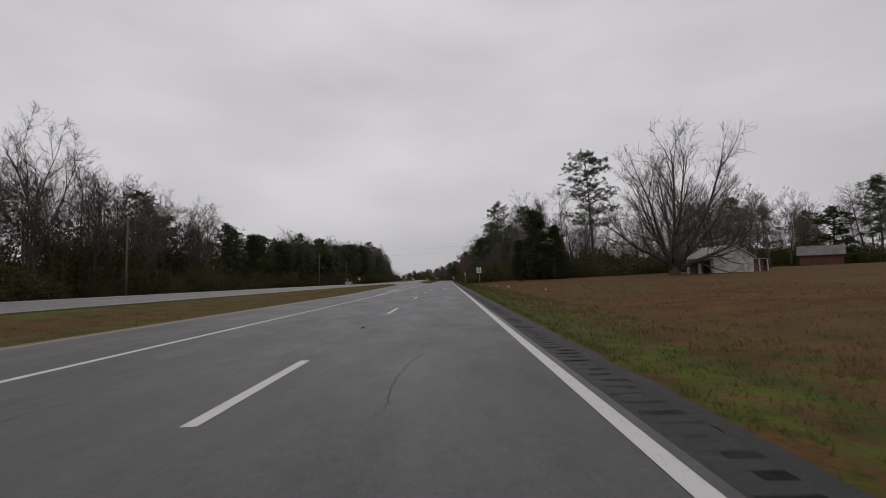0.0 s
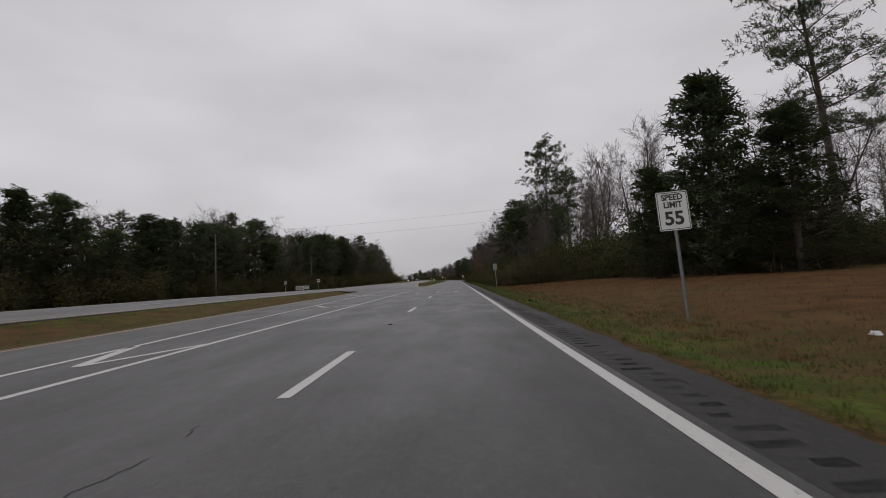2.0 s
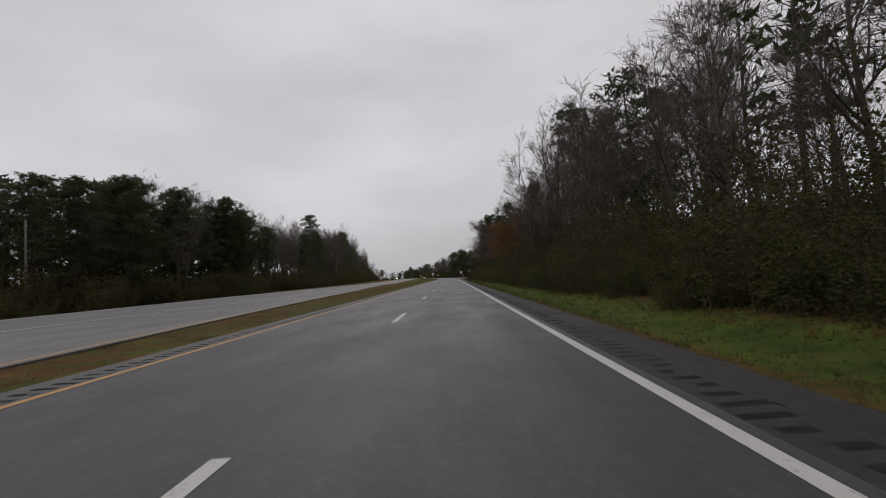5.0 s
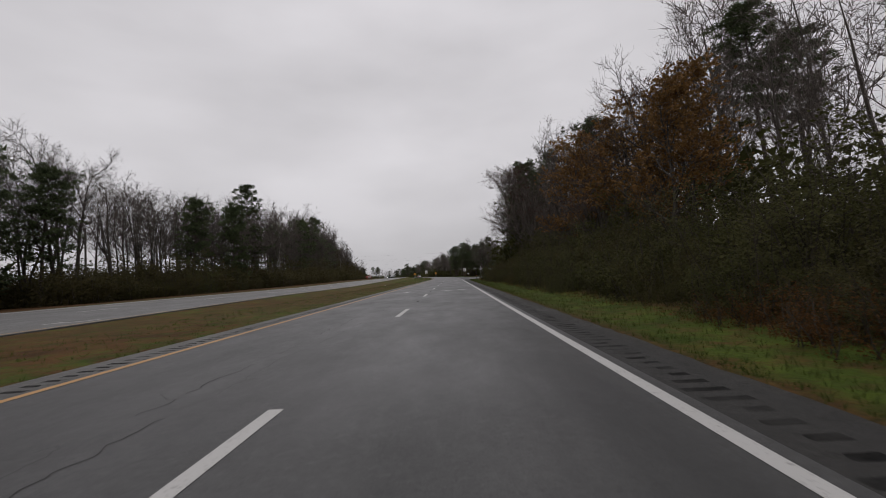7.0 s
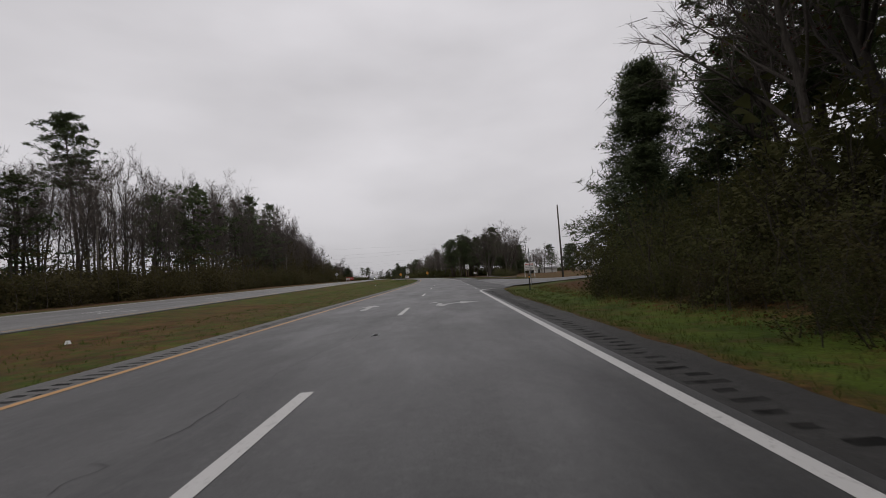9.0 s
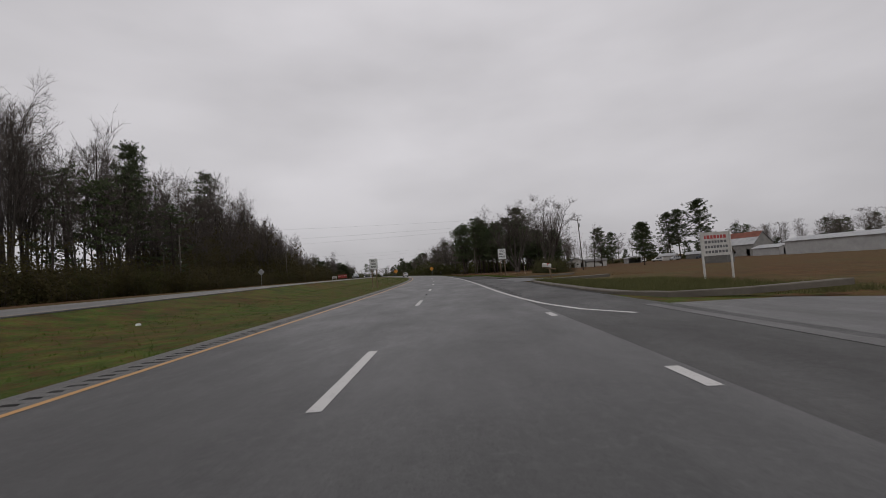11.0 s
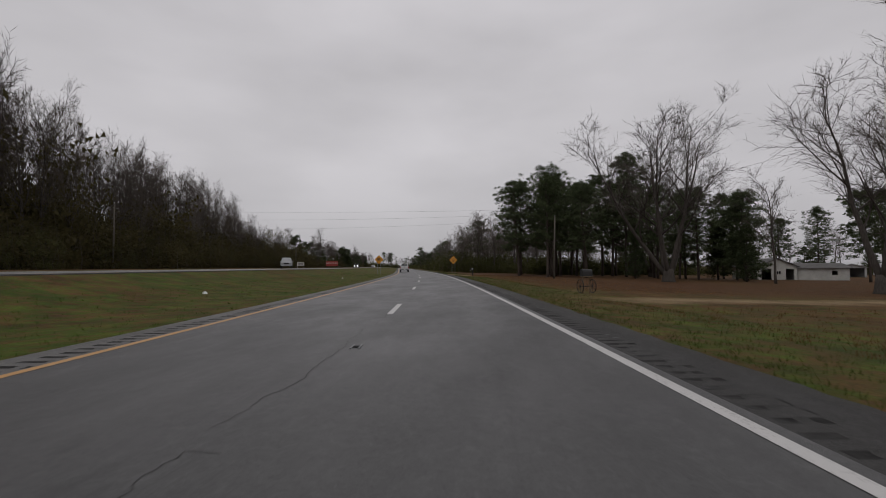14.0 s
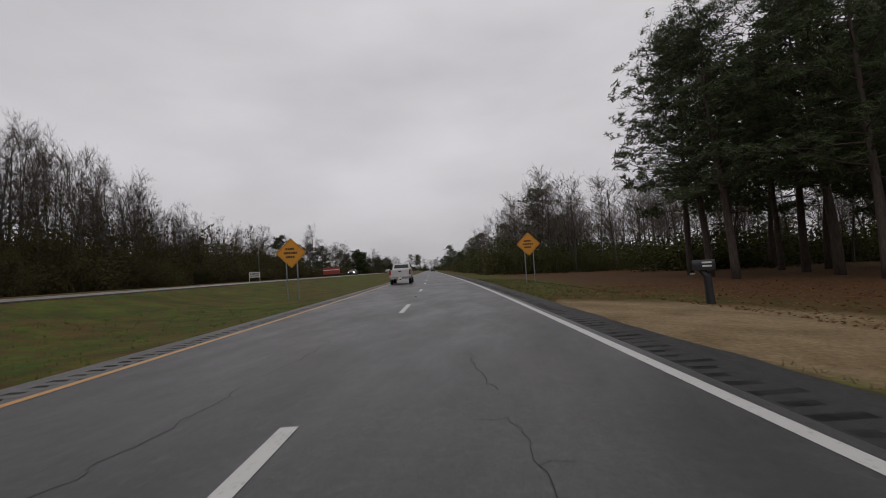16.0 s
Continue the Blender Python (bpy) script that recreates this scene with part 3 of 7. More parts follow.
def bare_shape(seed, height, girth, wide, stems=1, counts=(12, 7, 6, 5), start=0.3, buds=0, budsize=0.04, arms=0):
    """A leafless broadleaf tree with a rounded crown: wood, fine twigs, and buds or dead leaves."""
    rng = random.Random(seed)
    wood, twig, leaf = Mesh(), Mesh(), Mesh()
    trunks = []
    if stems == 1:
        trunks.append((bend(rng, Vector((0, 0, -0.2)), Vector((0, 0, 1)), height * 0.84, 9, 0.1, 0.05), girth))
    else:
        base = bend(rng, Vector((0, 0, -0.3)), Vector((0, 0, 1)), height * 0.09, 3, 0.03, 0)
        wood.tube(base, [girth * 1.5, girth * 1.15, girth, girth * 0.85], 10)
        for k in range(stems):
            w = 2 * math.pi * (k + rng.uniform(-0.3, 0.3)) / stems
            out = rng.uniform(0.3, 1.0) * wide
            d = Vector((math.cos(w) * out, math.sin(w) * out, 1))
            trunks.append((bend(rng, base[1], d, height * rng.uniform(0.72, 0.92), 9, 0.1, 0.06), girth * rng.uniform(0.45, 0.65)))
        for k in range(arms):
            w = 2 * math.pi * (k + rng.uniform(-0.2, 0.2)) / arms
            trunks.append((bend(rng, base[1] + Vector((0, 0, rng.uniform(0.2, 1.2))), Vector((math.cos(w), math.sin(w), rng.uniform(0.45, 0.75))), height * rng.uniform(0.55, 0.75), 9, 0.13, -0.035), girth * rng.uniform(0.36, 0.5)))
    n1, n2, n3, n4 = counts
    if stems > 1:
        n1 = max(5, n1 * 3 // 4)
    for pts, r0 in trunks:
        m = len(pts)
        wood.tube(pts, [r0 * (1 - 0.88 * (i / (m - 1)) ** 0.9) for i in range(m)], 7)
        for q in range(n1):
            f = start + (1 - start) * (q + rng.random()) / n1
            p, d = on_line(pts, f)
            l1 = height * rng.uniform(0.19, 0.31) * (1.2 - 0.6 * f) * (0.6 + wide)
            r1 = r0 * (1 - 0.85 * f) * rng.uniform(0.4, 0.6) + 0.012
            b1 = bend(rng, p, side_dir(rng, d, rng.uniform(0.5, 1.05) * (1.15 - 0.45 * f)), l1, 4, 0.17, 0.11)
            wood.tube(b1, [r1 * (1 - 0.8 * k / 4) for k in range(5)], 4, False)
            for _ in range(n2):
                g = rng.uniform(0.15, 1.0)
                q1, e = on_line(b1, g)
                l2 = l1 * rng.uniform(0.32, 0.6) * (1.25 - 0.55 * g)
                r2 = max(0.016, r1 * (1 - 0.8 * g) * 0.55)
                b2 = bend(rng, q1, side_dir(rng, e, rng.uniform(0.4, 0.95)), l2, 2, 0.2, 0.1)
                wood.tube(b2, [r2, r2 * 0.65, 0], 3, False)
                for _ in range(n3):
                    q2, e2 = on_line(b2, rng.uniform(0.1, 1.0))
                    l3 = max(0.4, l2 * rng.uniform(0.4, 0.75))
                    b3 = bend(rng, q2, side_dir(rng, e2, rng.uniform(0.4, 1.0)), l3, 2, 0.25, 0.08)
                    sprig(twig, rng, b3[0], b3[2], 0.016)
                    for _ in range(n4):
                        q3 = b3[0].lerp(b3[2], rng.random())
                        e3 = side_dir(rng, (b3[2] - b3[0]).normalized(), rng.uniform(0.3, 0.95))
                        end = q3 + e3 * l3 * rng.uniform(0.4, 0.8)
                        sprig(twig, rng, q3, end, 0.011)
                        for _ in range(buds):
                            c = q3.lerp(end, rng.uniform(0.3, 1.05))
                            x, y = side_dir(rng, e3, 1.2) * budsize, side_dir(rng, e3, 0.5) * budsize * 1.6
                            leaf.face(c - x, c + y, c + x)
    return wood, twig, leaf


def clump(mesh, rng, c, r, n, width):
    """A tuft of needles round a twig end."""
    for _ in range(n):
        d = Vector((rng.gauss(0, 1), rng.gauss(0, 1), rng.gauss(0.2, 0.7))).normalized()
        a = d.orthogonal().normalized() * width
        o = c + Vector((rng.uniform(-1, 1), rng.uniform(-1, 1), rng.uniform(-0.5, 0.5))) * r * 0.6
        mesh.face(o - a, o + a, o + d * r * rng.uniform(0.7, 1.2))


def pine_shape(seed, height, girth, first, reach, limbs, tufts, blades=13, size=0.42, width=0.055, each=3):
    """A loblolly pine: bare lower trunk, wandering limbs, needle tufts in layered clouds."""
    rng = random.Random(seed)
    wood, leaf = Mesh(), Mesh()
    m = 12
    pts = bend(rng, Vector((0, 0, -0.2)), Vector((0, 0, 1)), height, m, 0.025, 0.03)
    wood.tube(pts, [girth * (1 - 0.88 * (i / m)) for i in range(m + 1)], 9 if each > 1 else 5)
    for k in range(limbs):
        g = (k + rng.random()) / limbs
        p, _ = on_line(pts, first + (1 - first) * g * 0.99)
        l = reach * (0.35 + 0.85 * math.sin(math.pi * min(1, 0.22 + 0.7 * g)) ** 0.8) * rng.uniform(0.6, 1.1) * (1.0 if g < 0.85 else 0.7)
        w = k * 2.4 + rng.uniform(-0.6, 0.6)
        b = bend(rng, p, Vector((math.cos(w), math.sin(w), rng.uniform(-0.15, 0.25) + 0.5 * g)), l, 4, 0.14, 0.03)
        r = girth * 0.28 * (1 - 0.6 * g)
        wood.tube(b, [r, r * 0.7, r * 0.5, r * 0.35, r * 0.2], 4 if each > 1 else 3, False)
        for _ in range(tufts):
            q, _ = on_line(b, rng.uniform(0.28, 1.0))
            e = q + Vector((rng.uniform(-1, 1), rng.uniform(-1, 1), rng.uniform(-0.15, 0.5))) * l * 0.28
            wood.tube([q, e], [0.018, 0], 3, False)
            for _ in range(each):
                clump(leaf, rng, e + Vector((rng.gauss(0, 1), rng.gauss(0, 1), rng.gauss(0, 0.55))) * size * 0.75, rng.uniform(0.75, 1.1) * size, blades, width)
    return wood, leaf


def cedar_shape(seed, height, radius, boughs=170, sprays=8, blades=9, size=0.34, width=0.05):
    """A dense conical evergreen with an uneven outline, foliage to the ground."""
    rng = random.Random(seed)
    wood, leaf = Mesh(), Mesh()
    pts = bend(rng, Vector((0, 0, -0.2)), Vector((0, 0, 1)), height, 8, 0.02, 0.02)
    wood.tube(pts, [0.2 * (1 - 0.9 * i / 8) for i in range(9)], 6)
    lobe = [rng.uniform(0.65, 1.25) for _ in range(40)]
    for k in range(boughs):
        f = 0.03 + 0.96 * rng.random() ** 1.15
        p, _ = on_line(pts, f)
        w = rng.uniform(0, 2 * math.pi)
        l = radius * (1.06 - f) ** 0.7 * lobe[int(w / 6.2832 * 8) % 8 + 8 * int(f * 4.99)]
        b = bend(rng, p, Vector((math.cos(w), math.sin(w), 0.3)), max(0.3, l), 3, 0.12, 0.1)
        wood.tube([b[0], b[3]], [0.03, 0], 3, False)
        for _ in range(sprays):
            c, _ = on_line(b, rng.uniform(0.3, 1.05) if rng.random() < 0.9 else 1.0)
            clump(leaf, rng, c + Vector((rng.gauss(0, 1), rng.gauss(0, 1), rng.gauss(0, 0.7))) * 0.22, rng.uniform(0.75, 1.15) * size, blades, width)
    return wood, leaf


def thicket_shape(seed, size, stems, leaves, leafsize, forks=4):
    """Tangled shrubs and vines: arching stems with small leaves."""
    rng = random.Random(seed)
    wood, leaf = Mesh(), Mesh()
    for _ in range(stems):
        p = Vector((rng.uniform(-0.5, 0.5) * size[0], rng.uniform(-0.5, 0.5) * size[1], -0.1))
        h = size[2] * rng.uniform(0.5, 1.1) * (1 - 0.35 * abs(p.x / size[0]) * 2)
        b = bend(rng, p, Vector((rng.uniform(-0.4, 0.4), rng.uniform(-0.4, 0.4), 1)), h, 5, 0.2, 0.05)
        wood.tube(b, [0.02, 0.017, 0.013, 0.01, 0.007, 0.003], 3, False)
        for _ in range(forks):
            c = bend(rng, b[rng.choice((0, 1, 1, 2, 3, 4))], Vector((rng.gauss(0, 1), rng.gauss(0, 1), 0.5)), h * 0.3, 2, 0.3, 0.0)
            sprig(wood, rng, c[0], c[2], 0.01)
            for _ in range(leaves):
                q = c[0].lerp(c[2], rng.random()) + Vector((rng.gauss(0, 1), rng.gauss(0, 1), rng.gauss(0, 1))) * leafsize * 1.7
                d = Vector((rng.gauss(0, 1), rng.gauss(0, 1), rng.gauss(0, 1))).normalized()
                a = d.orthogonal().normalized() * leafsize * 0.5
                leaf.face(q - a, q + a, q + d * leafsize)
    return wood, leaf


PROTOS = []


def proto(name, label, category, shapes):
    """A first tree or shrub, to be copied: shapes are (part name, mesh, material)."""
    t = thing(name, label, category)
    for pname, mesh, mat in shapes:
        if mesh.f:
            tagged(part(pname, mesh, mat, t, smooth=pname == "trunk"), kind="" if pname == "trunk" else "stuff")
    PROTOS.append(t)
    return t


def bare(name, label, *a, mat=None, **k):
    w, t, l = bare_shape(*a, **k)
    return proto(name, label, "tree", (("trunk", w, M_BARK), ("crown", t, M_TWIG), ("foliage", l, mat)))


def pine(label, *a, **k):
    w, l = pine_shape(*a, **k)
    return proto("pine_tree", label, "tree", (("trunk", w, M_PINEBARK), ("crown", l, M_NEEDLE)))


def shrub(name, label, mat, *a, **k):
    w, l = thicket_shape(*a, **k)
    return proto(name, label, "shrub", (("stem_tangle", w, M_STEM), ("foliage", l, mat)))


def put(first, s, u, scale=1.0, turn=0.0, sink=0.0, wide=1.0, label=""):
    """A copy of a thing on the ground at road coordinates."""
    p = road(s, u, land(s, u) - sink)
    ob = copy_thing(first, Matrix.Translation(p) @ Matrix.Rotation(turn, 4, "Z"))
    ob.scale = (scale * wide, scale * wide, scale)
    if label:
        ob["label"] = label
    return ob


B1 = bare("bare_tree", "tall leafless tree with dark bark at the wood's edge", 11, 18, 0.23, 0.45, counts=(14, 6, 5, 4), start=0.34)
B2 = bare("bare_tree", "leafless broadleaf tree with a haze of fine twigs", 12, 16, 0.2, 0.55, counts=(14, 6, 6, 4), start=0.3)
B3 = bare("bare_tree", "slender leafless tree with upswept branches", 13, 17, 0.16, 0.38, counts=(14, 6, 5, 4), start=0.38)
B4 = bare("bare_tree", "leafless tree forking low into three stems", 14, 17, 0.24, 0.42, stems=3, counts=(13, 6, 5, 4))
BR = bare("budding_tree", "leafless tree hazed with dark red buds", 15, 14, 0.18, 0.55, counts=(15, 7, 6, 4), start=0.18, mat=M_BUD, buds=1, budsize=0.045)
BL = bare("oak_tree", "oak holding its withered brown leaves", 16, 13, 0.2, 0.55, counts=(13, 7, 5, 4), start=0.2, mat=M_OAKLEAF, buds=4, budsize=0.085)
BG = bare("pecan_tree", "great spreading leafless pecan tree in the field", 17, 18, 0.66, 0.75, stems=6, counts=(15, 7, 5, 4), start=0.2, arms=5)
BV = bare("shade_tree", "large leafless shade tree forking into tall stems", 19, 20, 0.5, 0.62, stems=5, counts=(15, 7, 6, 4), start=0.27)
P1 = pine("tall pine with a bare trunk and layered dark crown", 21, 20, 0.28, 0.42, 3.6, 50, 6)
P2 = pine("dark pine with a rounded bushy crown", 22, 17, 0.24, 0.3, 3.6, 60, 6)
P3 = pine("tall pine with an open crown of flat tufts", 23, 22, 0.3, 0.42, 4.6, 52, 11)
PL = pine("young dark pine bushy nearly to the ground", 24, 13, 0.2, 0.15, 3.2, 60, 6)
PG = pine("broad old pine with a dense dark crown in the grove", 25, 20, 0.3, 0.3, 4.9, 48, 7, size=0.46)
PT = pine("very tall pine with a bare trunk and a small high crown", 26, 24, 0.27, 0.6, 3.1, 36, 6)
PB = pine("great pine with an open crown of flat layered boughs", 27, 28, 0.4, 0.4, 6.0, 36, 10, size=0.5)
cw, cl_ = cedar_shape(31, 11, 3.0)
kw, kl = cedar_shape(33, 16.5, 4.6, 430, 9, 10, 0.46, 0.045)
PC = proto("pine_tree", "dense dark conical pine foliaged to the ground", "tree", (("trunk", kw, M_PINEBARK), ("crown", kl, M_NEEDLE)))
C1 = proto("cedar_tree", "dense dark conical cedar", "tree", (("trunk", cw, M_PINEBARK), ("crown", cl_, M_CEDAR)))
T1 = shrub("thicket", "tangled dark green shrubs and vines at the wood's edge", M_LEAF, 41, (4.5, 3.0, 3.4), 46, 44, 0.068)
T2 = shrub("thicket", "dense olive green thicket of privet and briar", M_LEAF, 42, (5.0, 3.2, 2.8), 50, 44, 0.065)
T3 = shrub("thicket", "tall shaded understorey shrubs among the trunks", M_LEAF, 43, (4.0, 3.0, 4.4), 46, 46, 0.072)
T4 = shrub("brush", "reddish brown winter brush and dead stalks", M_BROWNLEAF, 44, (4.0, 2.4, 1.7), 60, 16, 0.06)

rng = random.Random(5)


def rows(s0, s1, step, u0, du, kinds, low, high, wide=(0.85, 1.2)):
    s = s0
    while s < s1:
        put(rng.choice(kinds), s + rng.uniform(-0.45, 0.45) * step, u0 + rng.uniform(-du, du), rng.uniform(low, high), rng.uniform(0, 6.28), 0.05, rng.uniform(*wide))
        s += step * rng.uniform(0.75, 1.25)


# ---- the skyline of the woods ----
TALL = {B1: 18, B2: 16, B3: 17, B4: 17, BR: 14, BL: 13, P1: 20, P2: 17, P3: 22, PL: 13, PG: 20, PT: 24, PB: 28, C1: 11, T1: 3.4, T3: 4.4}


def skyline(s, u):
    """Height of the wood beyond the far road; taller trees stand deeper in it."""
    near = 1.2 + (float(np.interp(s, [-40, 47, 50, 54, 60, 66, 75, 91, 95, 100, 105, 122, 128, 146, 153, 160, 169, 173, 180, 191, 205, 214, 224, 245, 259, 263, 268, 287, 292, 296, 303, 315, 334, 345],
                                  [19, 18.3, 21, 19.5, 18, 19.5, 19, 19, 15.5, 14, 14.5, 12.3, 13.3, 14.2, 15, 17, 19.3, 20, 18.4, 16.7, 17.1, 19, 19.5, 21.5, 19.5, 22, 20.5, 18, 18.8, 20.5, 18, 20, 20, 23])) - 1.2) * max(1.0, -u / 46)
    deep = 1.2 + (float(np.interp(s, [340, 380, 400, 412, 424, 430, 444, 458, 466, 481, 496, 505, 514, 521, 536, 552, 572, 585, 612, 700],
                                  [29, 29, 34, 34, 30, 29, 34, 32, 35, 36, 33, 27, 27, 28.5, 29, 29, 27, 19.5, 20, 23])) - 1.2) * max(0.5, -u / 60)
    return lerp((s - 335) / 50, near, deep)


def hem(s, u):
    """Height of the wood on the near side."""
    return 1.2 + (float(np.interp(s, [118, 135, 140, 145, 150, 168, 200, 212, 222, 229, 237, 248, 262, 270, 281, 290, 300], [7, 8.3, 10.5, 12.5, 14, 13.5, 15.5, 16, 15.5, 11, 11.5, 12.5, 14.5, 17, 18, 14.5, 11])) - 1.2) * max(0.8, u / 12)


def grown(s0, s1, step, u0, du, kinds, top, low, high, wide=(0.85, 1.2)):
    """A row of trees grown to a part of the wood's height."""
    s = s0
    while s < s1:
        k, ps, pu = rng.choice(kinds), s + rng.uniform(-0.4, 0.4) * step, u0 + rng.uniform(-du, du)
        put(k, ps, pu, top(ps, pu) * rng.uniform(low, high) / TALL[k], rng.uniform(0, 6.28), 0.05, rng.uniform(*wide))
        s += step * rng.uniform(0.75, 1.25)


def stand(k, s, u, height, wide=1.0, turn=None):
    """One tree of a given height."""
    return put(k, s, u, height / TALL[k], s * 1.7 if turn is None else turn, 0.05, wide)


# ---- deep woods: joined, too many to count ----
WOOD_MATS = [M_BARK, M_TWIG, M_PINEBARK, M_NEEDLE, M_CEDAR, M_LEAF]


def arrays(*pairs):
    """Triangle arrays of a few meshes with their material numbers."""
    vs, fs, ms, n = [], [], [], 0
    for mesh, mat in pairs:
        tris = []
        for f in mesh.f:
            tris += [(f[0], f[k], f[k + 1]) for k in range(1, len(f) - 1)]
        vs.append(np.array(mesh.v))
        fs.append(np.array(tris) + n)
        ms += [mat] * len(tris)
        n += len(mesh.v)
    return np.vstack(vs), np.vstack(fs), np.array(ms)


def far_bare(seed, h, wide):
    """A light leafless tree for the deep woods."""
    r = random.Random(seed)
    w, t = Mesh(), Mesh()
    pts = bend(r, Vector((0, 0, -0.2)), Vector((0, 0, 1)), h * 0.84, 6, 0.09, 0.05)
    w.tube(pts, [0.2 * (1 - 0.85 * k / 6) for k in range(7)], 4, False)
    for q in range(20):
        f = 0.34 + 0.66 * (q + r.random()) / 20
        p, d = on_line(pts, f)
        l1 = h * r.uniform(0.17, 0.29) * (1.2 - 0.6 * f) * (0.6 + wide)
        b1 = bend(r, p, side_dir(r, d, r.uniform(0.5, 1.0) * (1.15 - 0.45 * f)), l1, 3, 0.17, 0.11)
        w.tube([b1[0], b1[1], b1[3]], [0.075 * (1.1 - f), 0.05 * (1.1 - f), 0], 3, False)
        for _ in range(7):
            q1, e = on_line(b1, r.uniform(0.15, 1.0))
            l2 = l1 * r.uniform(0.32, 0.6)
            e2 = q1 + side_dir(r, e, r.uniform(0.4, 0.95)) * l2 + Vector((0, 0, 0.12 * l2))
            sprig(t, r, q1, e2, 0.03)
            for _ in range(6):
                q2 = q1.lerp(e2, r.uniform(0.15, 1))
                sprig(t, r, q2, q2 + side_dir(r, (e2 - q1).normalized(), r.uniform(0.4, 1.0)) * l2 * r.uniform(0.4, 0.8), 0.021)
    return arrays((w, 0), (t, 1))


def far_pine(seed, h, first):
    w, l = pine_shape(seed, h, 0.24, first, 3.2, 30, 4, blades=10, size=0.72, width=0.14, each=1)
    return arrays((w, 2), (l, 3))


def far_bush(seed, size):
    w, l = thicket_shape(seed, size, 18, 30, 0.165, forks=4)
    return arrays((w, 1), (l, 5))


def far_cedar(seed):
    w, l = cedar_shape(seed, 10, 2.8, 46, 4, 7, 0.62, 0.15)
    return arrays((w, 2), (l, 4))


FB = [far_bare(61, 18, 0.4), far_bare(62, 17, 0.48), far_bare(63, 19, 0.34), far_bare(64, 16, 0.5)]
FP = [far_pine(71, 18, 0.4), far_pine(72, 16, 0.25)]
FT = [far_bush(81, (5, 4, 4.5)), far_bush(82, (5.5, 4, 5.5)), far_bush(83, (4.5, 4, 3.8))]
FC = [far_cedar(91)]
NOMINAL = {id(FB[0]): 18, id(FB[1]): 17, id(FB[2]): 19, id(FB[3]): 16, id(FP[0]): 18, id(FP[1]): 16, id(FC[0]): 10, id(FT[0]): 4.5, id(FT[1]): 5.5, id(FT[2]): 3.8}


def woods(name, label, spots):
    """Many trees and bushes in one mesh: spots are (arrays, s, u, scale, wide)."""
    vs, fs, ms, n = [], [], [], 0
    for (v, f, m), s, u, sc, wide in spots:
        w = rng.uniform(0, 6.28)
        c, d = math.cos(w), math.sin(w)
        p = road(s, u, land(s, u) - 0.05)
        q = v * np.array((sc * wide, sc * wide, sc))
        vs.append(np.stack((q[:, 0] * c - q[:, 1] * d + p.x, q[:, 0] * d + q[:, 1] * c + p.y, q[:, 2] + p.z), 1))
        fs.append(f + n)
        ms.append(m)
        n += len(v)
    v, f, m = np.vstack(vs), np.vstack(fs), np.concatenate(ms)
    me = bpy.data.meshes.new(name)
    me.vertices.add(len(v))
    me.vertices.foreach_set("co", v.ravel().astype(np.float32))
    me.loops.add(len(f) * 3)
    me.loops.foreach_set("vertex_index", f.ravel().astype(np.int32))
    me.polygons.add(len(f))
    me.polygons.foreach_set("loop_start", np.arange(0, len(f) * 3, 3, dtype=np.int32))
    for mat in WOOD_MATS:
        me.materials.append(mat)
    me.polygons.foreach_set("material_index", m.astype(np.int32))
    me.update(calc_edges=True)
    return tagged(new(name, me), label, "woodland", kind="stuff")


def scatter(s0, s1, u0, u1, count, kinds, low, high, wide=(0.9, 1.3)):
    return [(rng.choice(kinds), rng.uniform(s0, s1), rng.uniform(u0, u1), rng.uniform(low, high), rng.uniform(*wide)) for _ in range(count)]


def massed(s0, s1, u0, u1, count, kinds, top, low, high, wide=(0.9, 1.3)):
    """Trees scattered over a stretch, grown to a part of the wood's height."""
    out = []
    for _ in range(count):
        k, s, u = rng.choice(kinds), rng.uniform(s0, s1), rng.uniform(u0, u1)
        out.append((k, s, u, top(s, u) * rng.uniform(low, high) / NOMINAL[id(k)], rng.uniform(*wide)))
    return out


def hedge(pts, step, kinds, low, high):
    """Bushes along a line of road coordinates."""
    out = []
    for (s0, u0), (s1, u1) in zip(pts, pts[1:]):
        n = max(1, int(math.hypot(s1 - s0, u1 - u0) / step))
        out += [(rng.choice(kinds), s0 + (s1 - s0) * k / n + rng.uniform(-1, 1), u0 + (u1 - u0) * k / n + rng.uniform(-1, 1), rng.uniform(low, high), rng.uniform(1.1, 1.5)) for k in range(n)]
    return out


